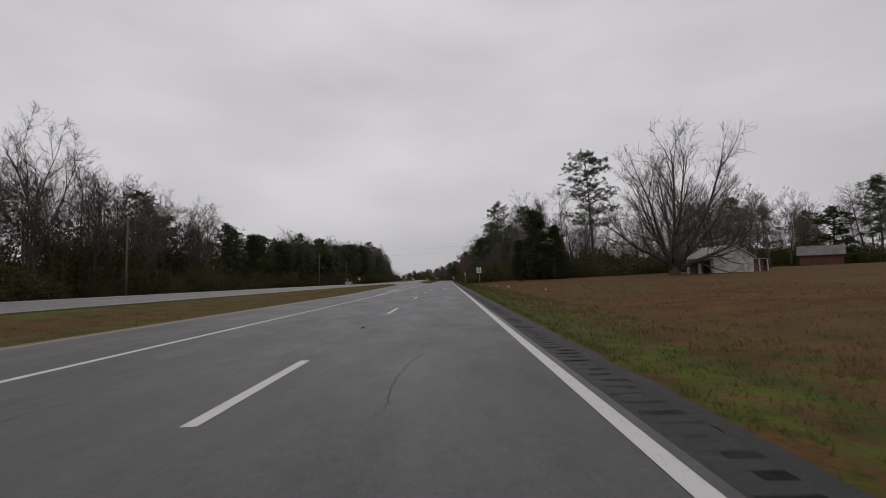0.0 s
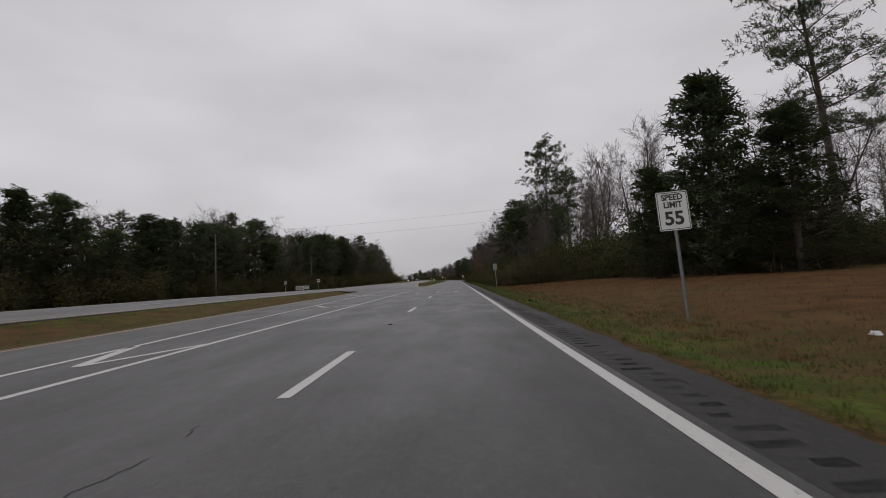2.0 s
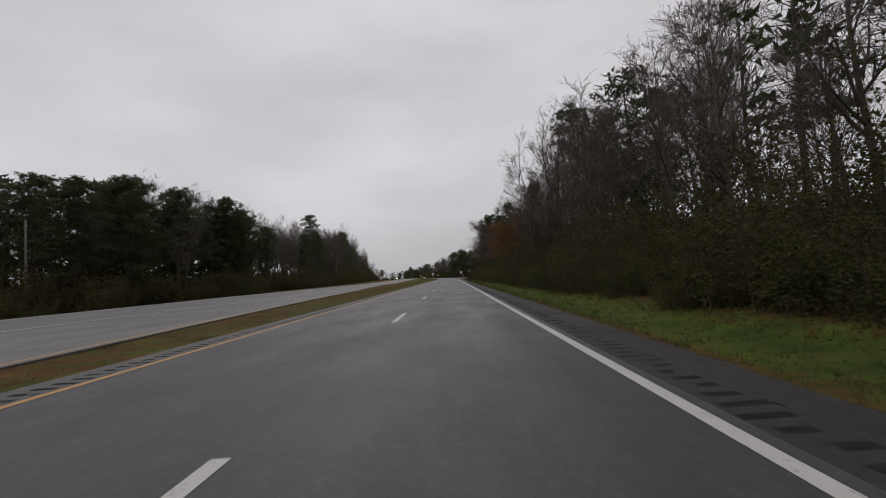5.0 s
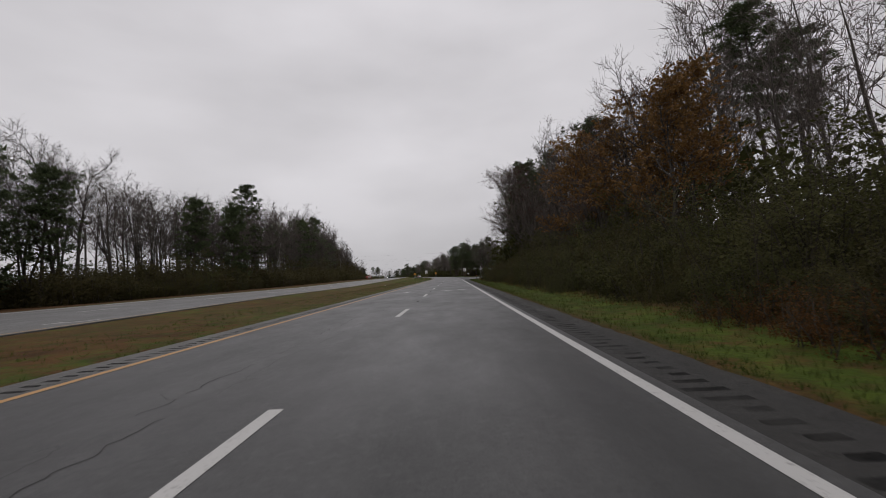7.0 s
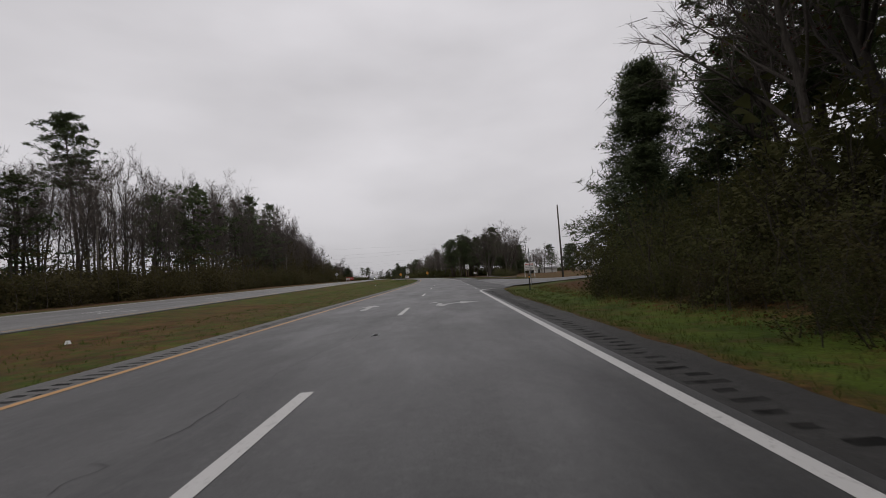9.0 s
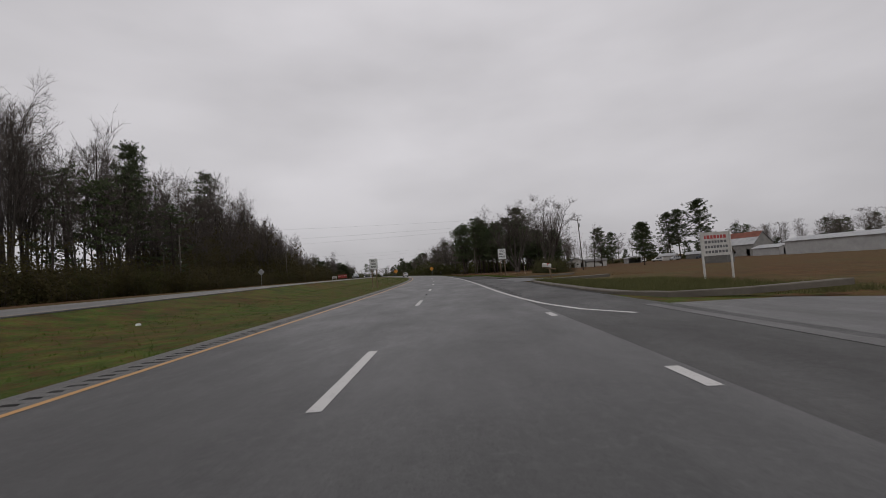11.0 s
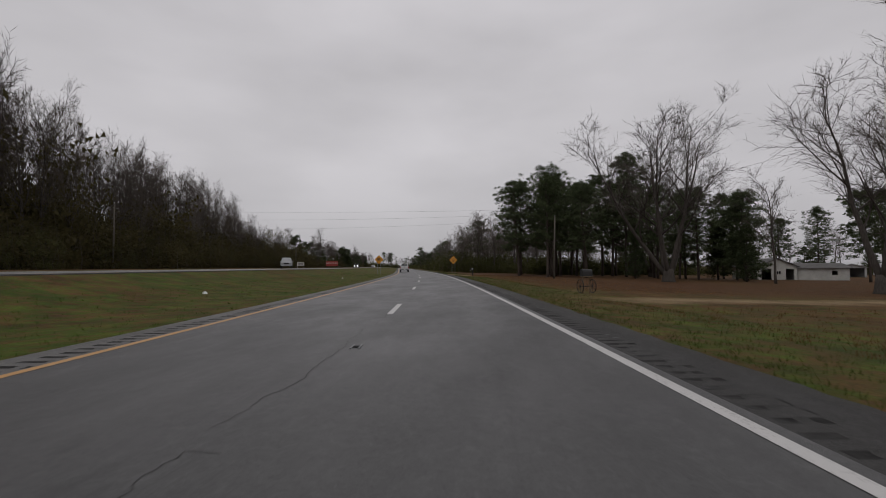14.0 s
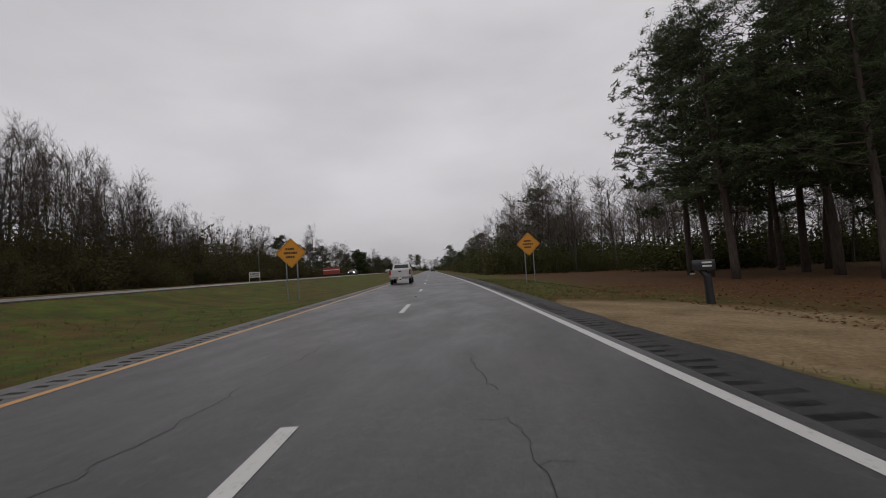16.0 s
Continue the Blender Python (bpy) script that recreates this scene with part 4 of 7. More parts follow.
woods("deep_woods", "deep leafless woods with dark undergrowth beyond the far road",
      massed(-40, 340, -64, -48, 230, FB, skyline, 0.72, 0.97) + massed(340, 640, -74, -56, 230, FB, skyline, 0.62, 0.97, (0.55, 0.85)) + massed(85, 260, -62, -48, 46, FP + FC, skyline, 0.62, 0.95)
      + massed(260, 430, -62, -48, 9, FP, skyline, 0.6, 0.9) + scatter(-40, 430, -50, -41, 330, FT, 0.9, 1.7, (0.9, 1.2)) + scatter(430, 640, -58, -46, 190, FT, 1.2, 2.1, (0.9, 1.25))
      + hedge([(-60, -64), (640, -64)], 4.0, FT, 1.2, 1.9) + hedge([(-60, -58), (430, -58)], 3.2, FT, 1.3, 1.9) + hedge([(430, -60), (640, -60)], 2.6, FT, 1.8, 2.7) + hedge([(430, -70), (640, -70)], 3.0, FT, 2.2, 3.0) + scatter(430, 640, -60, -50, 70, FT, 2.1, 3.2, (0.65, 0.9)) + massed(25, 135, -62, -49, 44, FT, skyline, 0.45, 0.72, (0.55, 0.75)) + massed(440, 640, -66, -52, 60, FT, skyline, 0.5, 0.75, (0.5, 0.7)) + scatter(620, 1050, -66, -42, 80, FB, 0.85, 1.1) + scatter(620, 1050, -56, -42, 90, FT + FC, 1.1, 1.7, (1.0, 1.6)))
woods("near_woods", "deep leafless woods with dark undergrowth behind the thicket",
      massed(158, 240, 19, 44, 34, FB, hem, 0.45, 0.88, (0.8, 1.2)) + massed(240, 300, 19, 44, 14, FB, hem, 0.45, 0.8, (0.8, 1.2)) + massed(196, 290, 17, 30, 26, FT + FB, lambda s, u: 0.55 * hem(s, u), 0.7, 1.0) + massed(126, 150, 22, 50, 10, FB, hem, 0.6, 0.9) + massed(165, 215, 22, 40, 4, FP, hem, 0.6, 0.8) + scatter(122, 302, 14, 34, 130, FT, 0.75, 1.25, (1.0, 1.4)) + hedge([(112, 40), (304, 44)], 4.0, FT, 0.9, 1.3))
woods("field_woods", "leafless woods closing the back of the field",
      scatter(98, 135, 40, 120, 52, FB, 0.65, 0.9) + massed(112, 130, 25, 52, 24, FT + FB + FT, lambda s, u: 10.5, 0.65, 1.0, (0.7, 1.0)) + massed(113, 132, 15, 32, 34, FT, lambda s, u: 7.2, 0.65, 1.0, (0.8, 1.1)) + scatter(126, 150, 20, 50, 30, FT, 1.5, 2.1, (0.9, 1.2)) + scatter(106, 126, 16, 60, 46, FT, 0.8, 1.25, (1.0, 1.3)) + scatter(114, 132, 20, 64, 44, FT, 1.3, 1.9, (0.8, 1.1)) + scatter(80, 110, 66, 130, 18, FB, 0.8, 1.0) + scatter(98, 125, 22, 110, 130, FT, 1.0, 1.6, (1.1, 1.4)) + scatter(96, 130, 60, 130, 10, FP, 0.7, 0.95) + hedge([(122, 24), (118, 60), (104, 100), (90, 150)], 4.0, FT, 0.9, 1.3) + hedge([(84, 75), (70, 120), (60, 190)], 5.0, FT + FC, 0.8, 1.2))
woods("distant_woods", "distant mixed woods of pine and bare trees round the fields",
      scatter(552, 760, 20, 60, 60, FB, 0.9, 1.2) + scatter(560, 760, 18, 50, 12, FP, 0.8, 1.1) + scatter(545, 640, 16, 60, 60, FB, 0.8, 1.1) + scatter(552, 800, 17, 44, 60, FT, 1.0, 1.5, (1.1, 1.5)) + hedge([(556, 17), (640, 15)], 2.2, FT, 1.2, 1.7) + hedge([(560, 19), (600, 60)], 2.4, FT, 1.7, 2.4)
      + scatter(760, 1060, 16, 60, 80, FB + FP, 0.8, 1.1) + scatter(760, 1060, 14, 40, 70, FT + FC, 1.1, 1.7, (1.1, 1.6))
      + scatter(560, 640, 60, 170, 60, FB + FT + FC, 0.8, 1.1, (1.1, 1.5)) + scatter(440, 600, 165, 230, 70, FB + FT + FC, 0.7, 1.0, (1.2, 1.7)) + scatter(330, 460, 200, 300, 50, FT + FC + FB, 0.7, 1.0, (1.3, 1.8))
      + hedge([(552, 18), (552, 60), (545, 110), (530, 180), (500, 260), (430, 380)], 6.0, FT, 0.9, 1.3) + hedge([(538, 34), (540, 78)], 2.4, FT, 1.5, 2.0) + scatter(532, 556, 34, 84, 26, FB, 0.7, 0.95) + scatter(500, 560, 160, 320, 60, FB + FT + FP, 0.7, 1.0) + scatter(1080, 1160, -220, 190, 110, FB + FT + FC + FP, 0.9, 1.3, (1.2, 1.8)) + scatter(1060, 1160, -180, 150, 80, FT, 2.0, 2.9, (1.0, 1.4)))

# the front of the wood beyond the other carriageway
rows(-20, 450, 8.5, -42, 2.4, [T1, T3, T3, T2], 0.6, 1.7, (1.0, 1.4))
rows(450, 620, 9.0, -47, 1.5, [T3, T1, T3], 1.2, 1.8, (1.1, 1.4))
grown(-20, 94, 5.0, -46, 1.5, [B1, B2, B3, B4, B2], skyline, 0.8, 1.0)
grown(94, 150, 4.2, -46, 1.5, [P2, P2, PL, C1, B2], skyline, 0.8, 1.0)
grown(150, 190, 4.6, -46, 1.5, [B1, B2, B3, B2, PL], skyline, 0.78, 0.98)
grown(190, 256, 4.4, -47, 1.8, [P2, PL, B2, B1, B3, P2, B2], skyline, 0.75, 0.98)
grown(256, 345, 4.6, -47, 1.8, [B1, B2, B3, B3, B1, B4, B2], skyline, 0.8, 1.0)
grown(345, 470, 5.0, -50, 1.8, [B1, B2, B3, B4], skyline, 0.55, 0.85, (0.6, 0.9))
grown(375, 590, 5.5, -60, 2.5, [B1, B2, B3, B4, B1], skyline, 0.82, 1.0, (0.5, 0.75))
grown(470, 600, 7.0, -51, 1.5, [B2, B1, B4], skyline, 0.6, 0.85, (0.6, 0.9))
for k, s, u, h, w in ((B4, 50, -46, 22.6, 1.0), (B3, 152, -46, 19.4, 0.8), (B2, 169, -46, 20, 1.0), (P2, 128, -46, 13.6, 1.1), (P2, 141, -46, 14.2, 1.1), (P2, 147, -47, 14.6, 1.0), (PL, 168, -43.5, 13, 1.0), (P2, 243, -45.5, 20.4, 0.9), (P2, 247.5, -46, 18.8, 0.9),
                      (P2, 259, -45, 16, 0.9), (B2, 263, -47, 22.8, 1.0), (P2, 288.5, -45, 17, 0.9), (PL, 303, -45, 17.8, 0.75), (P2, 214, -46, 18.8, 1.0), (P2, 206, -46, 17, 1.0), (PT, 342.9, -58, 30.6, 1.05), (PT, 470.3, -66, 36.0, 0.95), (P1, 419, -59, 30, 0.7), (B2, 390.6, -57, 33, 0.6)):
    stand(k, s, u, h, w)
# the wood close on the near side
rows(118, 288, 3.0, 8.8, 0.4, [T1, T2, T2], 0.75, 1.0, (0.9, 1.15))
rows(118, 285, 2.6, 7.75, 0.25, [T2, T1], 0.38, 0.55, (0.9, 1.2))
rows(117, 150, 3.8, 11.4, 0.8, [T1, T2, T1], 0.8, 1.0, (1.0, 1.3))
rows(150, 294, 3.8, 11.4, 0.8, [T3, T1, T3], 0.95, 1.3, (1.0, 1.3))
grown(158, 214, 6.5, 12.0, 1.4, [B1, B2, B3, B4, B2], hem, 0.72, 0.98)
grown(236, 282, 5.0, 12.4, 1.2, [B1, B2, B3, B4, BR, BR], hem, 0.78, 1.0)
rows(213, 236, 2.4, 10.0, 0.5, [T3, T3, T1], 0.72, 0.95, (0.9, 1.15))
rows(262, 298, 2.6, 13.5, 1.2, [T3, T3, T1], 1.0, 1.4, (0.9, 1.15))
grown(172, 214, 5.5, 16.0, 1.8, [B1, B2, B3, B1], hem, 0.7, 0.98)
grown(240, 290, 6.5, 16.5, 1.8, [B1, BR, B4, BR, B2], hem, 0.75, 1.0)
rows(122, 142, 5.0, 14.5, 2.0, [B3, B1, B2], 0.5, 0.7)
rows(126, 152, 2.8, 12.6, 0.8, [T3, T3, T1], 1.15, 1.5, (0.9, 1.15))
rows(152, 212, 3.0, 13.2, 1.0, [T3, T3, T1], 1.1, 1.5, (0.9, 1.15))
grown(166, 212, 10.0, 21.0, 2.5, [B1, B2, B3], hem, 0.7, 0.95)
grown(244, 284, 13.0, 22.0, 2.5, [B1, B2, P1, B3, B3], hem, 0.7, 0.95)
for k, s, u, h, w in ((PB, 134.5, 17.4, 23.0, 0.85), (P2, 150, 14.1, 14.2, 1.15), (P2, 146.5, 15.6, 14.0, 1.1), (PL, 156, 15.0, 12.5, 1.0), (P2, 151.5, 22.4, 14.6, 0.9), (B3, 147, 19, 16, 1.0), (B2, 149.1, 32.2, 25.5, 0.8), (B1, 144.6, 35.2, 25, 0.8), (B2, 158, 36, 24, 0.8),
                      (PT, 226.5, 24.5, 29.5, 1.1), (B4, 261, 34.2, 32, 0.75), (B1, 267, 30, 27.5, 0.8), (PT, 264.6, 42, 32, 1.1), (PT, 276, 56, 33.5, 1.1), (B1, 277, 30.2, 29.5, 0.8), (P2, 292.5, 20.9, 22.8, 1.0), (P2, 293.8, 31, 28.5, 0.8), (BR, 264.5, 12.0, 14.5, 1.05), (BR, 271.8, 12.0, 16.0, 1.05), (BR, 282, 14.0, 18.0, 1.1), (B2, 277, 13.2, 17.0, 1.05),
                      (P3, 279, 13.5, 17.6, 1.0), (P3, 290, 18, 18.5, 1.0), (P2, 276, 13, 13.5, 1.0), (C1, 295, 13.2, 7.5, 1.0), (BL, 231, 12.2, 10.2, 1.15), (BL, 237, 12.6, 11.0, 1.15), (BL, 243, 13.2, 11.5, 1.15), (BL, 234.5, 15.0, 12.5, 1.15), (BL, 247, 13, 12, 1.1),
                      (B4, 207, 14.5, 20, 1.0), (B1, 212, 17, 24, 0.9), (B2, 199, 14, 17.5, 1.0), (B3, 216, 22, 27, 0.8), (B1, 205, 22, 26, 0.8)):
    stand(k, s, u, h, w)
put(PC, 299.8, 15.6, 0.88, 1.0, 0.05, 1.35)
put(PC, 299.5, 21.5, 0.82, 2.6, 0.05, 1.3)
# the back of the first field
for s, u in ((118, 10.5), (117, 14), (113, 17.5), (107, 20), (101, 21), (95, 22), (90, 24), (90, 29), (94, 35), (97, 42), (99, 50), (97, 58), (95, 66), (92, 74), (90, 82), (86, 92)):
    put(rng.choice([T1, T3]), s, u, rng.uniform(1.0, 1.35), rng.uniform(0, 6), 0.05, rng.uniform(1.1, 1.5))
    put(T3, s + 4, u + 3, rng.uniform(1.15, 1.5), rng.uniform(0, 6), 0.05, rng.uniform(1.1, 1.5))
for s, u, k, sc, w in ((98.4, 34.6, PB, 1.0, 1.0), (92, 20.7, C1, 1.33, 1.15), (88.3, 23.4, C1, 0.98, 1.3), (94.8, 17.6, C1, 0.8, 1.2), (97, 26.5, C1, 0.8, 1.3), (99, 30, T3, 1.3, 1.6), (60.5, 33.0, BG, 1.1, 0.85), (105.7, 21.0, B2, 0.95, 1.0), (111, 26, B1, 0.9, 1.0), (116, 20, B2, 0.85, 1.0), (120, 26, B1, 0.8, 1.0),
                       (104, 28, B3, 0.8, 1.0), (108, 33, B2, 0.8, 1.0), (112, 42, B1, 0.95, 1.0), (102, 46, B2, 0.9, 1.0), (98, 54, B4, 0.9, 1.0), (104, 60, B1, 1.0, 1.0), (100, 68, B2, 1.0, 1.0), (92, 62, B3, 1.0, 1.0),
                       (94, 76, B4, 0.95, 1.0), (88, 70, B2, 0.9, 1.0), (84, 84, P2, 0.95, 1.0), (90, 92, B1, 1.0, 1.0), (80, 98, P1, 0.9, 1.0), (76, 54, B4, 0.8, 1.1), (80, 60, B2, 0.85, 1.0), (96, 30, BV, 0.7, 1.0), (72, 46, BV, 0.7, 1.1)):
    put(k, s, u, sc, s * 2.1, 0.05, w)
# the grove and the trees round the second field
for s, u, k, sc in ((507.7, 27.8, PG, 1.13), (502, 25.0, PG, 0.95), (514, 31, PG, 1.1), (521, 34.7, P1, 1.1), (519.5, 38.0, PG, 1.05), (526, 33.5, PG, 1.1), (511, 36, PG, 1.0), (498, 31, PG, 0.85),
                    (530, 41, PG, 1.15), (516, 45, PG, 1.05), (508, 44, P1, 1.05), (524, 50, PG, 1.0), (494, 38, C1, 0.8), (508, 21, PG, 0.95), (513, 22.5, PG, 1.0), (519, 24.5, PG, 1.05), (477, 33.5, BV, 1.24), (497, 44, PG, 0.85), (493, 45.5, P2, 0.9), (503, 47, PG, 0.9), (489.5, 46.5, PG, 0.75), (498, 50, PL, 1.1), (491, 51, C1, 0.9), (484, 50, PL, 1.05), (480, 47, C1, 0.75),
                    (451.3, 35.0, BV, 1.0), (512, 52, BV, 1.25), (532, 60, BV, 1.2), (474, 46, B2, 0.95), (470, 58, B4, 0.8), (524.3, 145.7, P2, 1.68), (530, 137, P2, 1.45), (529.6, 131.5, P2, 1.38), (541.7, 123.6, P2, 1.2), (530, 100, P2, 0.9), (511, 47.4, P1, 1.33), (519.9, 44.5, P1, 1.2),
                    (448, 62, PL, 0.9), (488, 52, PL, 1.0), (496, 56, P2, 0.9), (480, 66, P2, 0.8)):
    put(k, s, u, sc, s * 1.3, 0.05, 1.15 if k is BV else 1.0)
for s, u, sc in ((412.5, 24.3, 0.7), (414.5, 23.6, 0.78), (417, 24.5, 0.85), (419, 23.6, 0.82), (421.5, 25, 0.85), (424, 24.4, 0.8), (427, 26, 0.82), (430, 27, 0.75), (417, 27.5, 0.8), (422, 28, 0.8), (434, 28.5, 0.7), (439, 30.5, 0.6), (444, 32, 0.55)):
    put(T3, s, u, sc, s * 3, 0.05, 1.2, "rounded thicket of dark reddish twigs in the field")
for s, u in ((215.2, 7.2), (216.6, 7.15), (218.0, 7.3), (117, 8.6), (121, 8.2), (252, 8.3), (262, 8.4), (116, 11.0)):
    put(T4, s, u, rng.uniform(0.5, 0.7), rng.uniform(0, 6))
for n_, o in enumerate(PROTOS):
    o.matrix_basis = Matrix.Translation(road(-300, -330 + 16 * n_, land(-300, -330 + 16 * n_)))


# ---- signs, posts, poles ----
M_METAL = simple("galvanised_steel", (0.32, 0.33, 0.33), 0.45, 0.8, 0.35, 8)
M_ALU = simple("dull_aluminium", (0.36, 0.37, 0.38), 0.5, 0.4, 0.2, 3)
M_SIGNWHITE = simple("white_sign_sheeting", (0.62, 0.63, 0.62), 0.4, 0.0, 0.1, 2)
M_SIGNBLACK = simple("black_sign_ink", (0.015, 0.015, 0.017), 0.5)
M_SIGNYELLOW = simple("amber_sign_sheeting", (0.62, 0.26, 0.015), 0.4, 0.0, 0.15, 2)
M_SIGNRED = simple("red_sign_sheeting", (0.42, 0.04, 0.035), 0.4, 0.0, 0.2, 2)
M_WOODPOST = bark("weathered_post", (0.12, 0.085, 0.055), (0.22, 0.165, 0.11))
M_WHITEPAINT = simple("chalky_white_paint", (0.62, 0.61, 0.58), 0.7, 0.0, 0.3, 1.5)
M_GREYINK = simple("grey_lettering", (0.12, 0.12, 0.13), 0.6)
M_BLACKPLASTIC = simple("black_plastic", (0.012, 0.012, 0.013), 0.6)
M_WIRE = simple("cable_sheath", (0.03, 0.03, 0.032), 0.6)


def at(s, u, turn=0.0, z=None):
    """A frame on the ground: x to the right of the road, y along it."""
    return Matrix.Translation(road(s, u, land(s, u) if z is None else z)) @ Matrix.Rotation(heading(s) + radians(turn), 4, "Z")


def plate(w, h, t, r, cx=0.0, cz=0.0, y=0.0, spin=0.0):
    """A thin board with rounded corners, its face towards -y."""
    m, ring = Mesh(), []
    for qx, qz, a0 in ((1, 1, 0), (-1, 1, 90), (-1, -1, 180), (1, -1, 270)):
        for k in range(5):
            a = radians(a0 + 22.5 * k)
            ring.append((qx * (w / 2 - r) + r * math.cos(a), qz * (h / 2 - r) + r * math.sin(a)))
    c, s = math.cos(spin), math.sin(spin)
    ring = [(cx + c * x - s * z, cz + s * x + c * z) for x, z in ring]
    n = len(ring)
    m.v = [(x, y, z) for x, z in ring] + [(x, y + t, z) for x, z in ring]
    m.f = [tuple(range(n)), tuple(range(2 * n - 1, n - 1, -1))] + [(i, i + n, (i + 1) % n + n, (i + 1) % n) for i in range(n)]
    return m


def rim(w, h, t, r, band, y, cz):
    """A raised line along a board's edge."""
    m = Mesh()
    for lo, hi in (((-w / 2, y, cz + h / 2 - band), (w / 2, y + t, cz + h / 2)), ((-w / 2, y, cz - h / 2), (w / 2, y + t, cz - h / 2 + band)),
                   ((-w / 2, y, cz - h / 2 + band), (-w / 2 + band, y + t, cz + h / 2 - band)), ((w / 2 - band, y, cz - h / 2 + band), (w / 2, y + t, cz + h / 2 - band))):
        m.box(lo, hi)
    return m


def lettering(words, size, x, y, z, mat, parent, wide=1.0):
    """Words in the built-in font, standing upright and facing -y."""
    cu = bpy.data.curves.new("words", "FONT")
    cu.body, cu.size, cu.align_x, cu.align_y, cu.extrude, cu.offset = words, size, "CENTER", "CENTER", 0.0015, size * 0.03
    tmp = bpy.data.objects.new("words", cu)
    me = bpy.data.meshes.new_from_object(tmp)
    me.transform(Matrix.Translation((x, y, z)) @ Matrix.Rotation(radians(90), 4, "X") @ Matrix.Diagonal((wide, 1, 1, 1)))
    me.materials.clear()
    me.materials.append(mat)
    bpy.data.objects.remove(tmp)
    ob = new("lettering", me)
    ob.parent = parent
    return ob


def u_post(t, x, y, top, mat, wood=False, lean=0.0):
    m = Mesh()
    if wood:
        m.box((x - 0.05, y, -0.3), (x + 0.05, y + 0.1, top))
        return part("post", m, mat, t, bevel=0.006)
    for lo, hi in (((x - 0.035, y + 0.02, -0.3), (x + 0.035, y + 0.028, top)), ((x - 0.035, y, -0.3), (x - 0.028, y + 0.02, top)), ((x + 0.028, y, -0.3), (x + 0.035, y + 0.02, top))):
        m.box(lo, hi)
    return part("post", m, mat, t)


def bolts(t, places, y):
    for x, z in places:
        m = Mesh()
        m.tube([Vector((x, y, z)), Vector((x, y - 0.008, z))], [0.012, 0.01], 6)
        part("bolt", m, M_METAL, t)


def speed_sign():
    t = thing("speed_limit_sign", "white speed limit sign with black lettering on a steel post", "road sign", at(70.6, 7.25, 3) @ Matrix.Rotation(radians(-3.5), 4, "Y") @ Matrix.Translation((0, 0, 0.16)))
    p = part("panel", plate(0.76, 0.92, 0.004, 0.04, 0, 2.46), M_SIGNWHITE, t)
    part("border", rim(0.72, 0.88, 0.002, 0.02, 0.016, -0.003, 2.46), M_SIGNBLACK, p)
    lettering("SPEED", 0.2, 0, -0.003, 2.78, M_SIGNBLACK, p, 0.95)
    lettering("LIMIT", 0.2, 0, -0.003, 2.6, M_SIGNBLACK, p, 0.95)
    lettering("55", 0.44, 0, -0.003, 2.27, M_SIGNBLACK, p, 1.1)
    u_post(t, 0, 0.006, 2.86, M_METAL)
    bolts(p, ((0, 2.84), (0, 2.1)), -0.001)


def do_not_pass(s, u):
    t = thing("do_not_pass_sign", "white do not pass sign on two wooden posts in the grass", "road sign", at(s, u), "do not pass signs")
    p = part("panel", plate(0.91, 1.2, 0.004, 0.05, 0, 2.75), M_SIGNWHITE, t)
    part("border", rim(0.87, 1.16, 0.002, 0.02, 0.018, -0.003, 2.75), M_SIGNBLACK, p)
    for w, z in (("DO", 3.1), ("NOT", 2.76), ("PASS", 2.42)):
        lettering(w, 0.3, 0, -0.003, z, M_SIGNBLACK, p)
    for x in (-0.25, 0.25):
        u_post(t, x, 0.006, 3.2, M_WOODPOST, True)
    bolts(p, ((-0.25, 3.2), (0.25, 3.2), (-0.25, 2.3), (0.25, 2.3)), -0.001)


def diamond_sign(s, u, label):
    t = thing("warning_sign", label, "road sign", at(s, u), "amber warning signs")
    p = part("panel", plate(1.22, 1.22, 0.004, 0.06, 0, 2.75, 0, radians(45)), M_SIGNYELLOW, t)
    m = Mesh()
    for k in range(4):
        r = Matrix.Translation((0, 0, 2.75)) @ Matrix.Rotation(radians(45 + 90 * k), 4, "Y")
        m.box((-0.56, -0.003, 0.55), (0.56, -0.001, 0.565), r)
    part("border", m, M_SIGNBLACK, p)
    for z, w in ((2.98, 0.6), (2.75, 0.8), (2.52, 0.6)):
        b = Mesh()
        n = int(w / 0.13)
        for k in range(n):
            b.box((-w / 2 + k * 0.13, -0.004, z - 0.06), (-w / 2 + k * 0.13 + 0.1, -0.001, z + 0.06))
        part("text_bar", b, M_SIGNBLACK, p)
    for x in (-0.3, 0.32):
        u_post(t, x, 0.006, 2.9, M_METAL)
    bolts(p, ((-0.3, 2.75), (0.32, 2.75)), -0.001)


speed_sign()
do_not_pass(379.7, 8.1)
do_not_pass(379.6, -6.7)
diamond_sign(510.7, 7.8, "amber diamond warning sign on two steel posts by the verge")
diamond_sign(504.0, -7.2, "amber diamond warning sign on steel posts in the median")


def back_sign(s, u, top, w, h, label, spin=0.0, turn=0.0, lean=0.0, mat=None):
    t = thing("sign_post", label, "road sign", at(s, u, turn) @ Matrix.Rotation(radians(lean), 4, "Y"))
    p = part("panel", plate(w, h, 0.004, 0.04, 0, top - h / 2 if not spin else top - w * 0.71, 0.03, spin), mat or M_ALU, t)
    u_post(t, 0, 0.0, top - (0.05 if not spin else 0.25), M_METAL)
    bolts(p, ((0, top - 0.2 * h - 0.1),), -0.001)
    return t


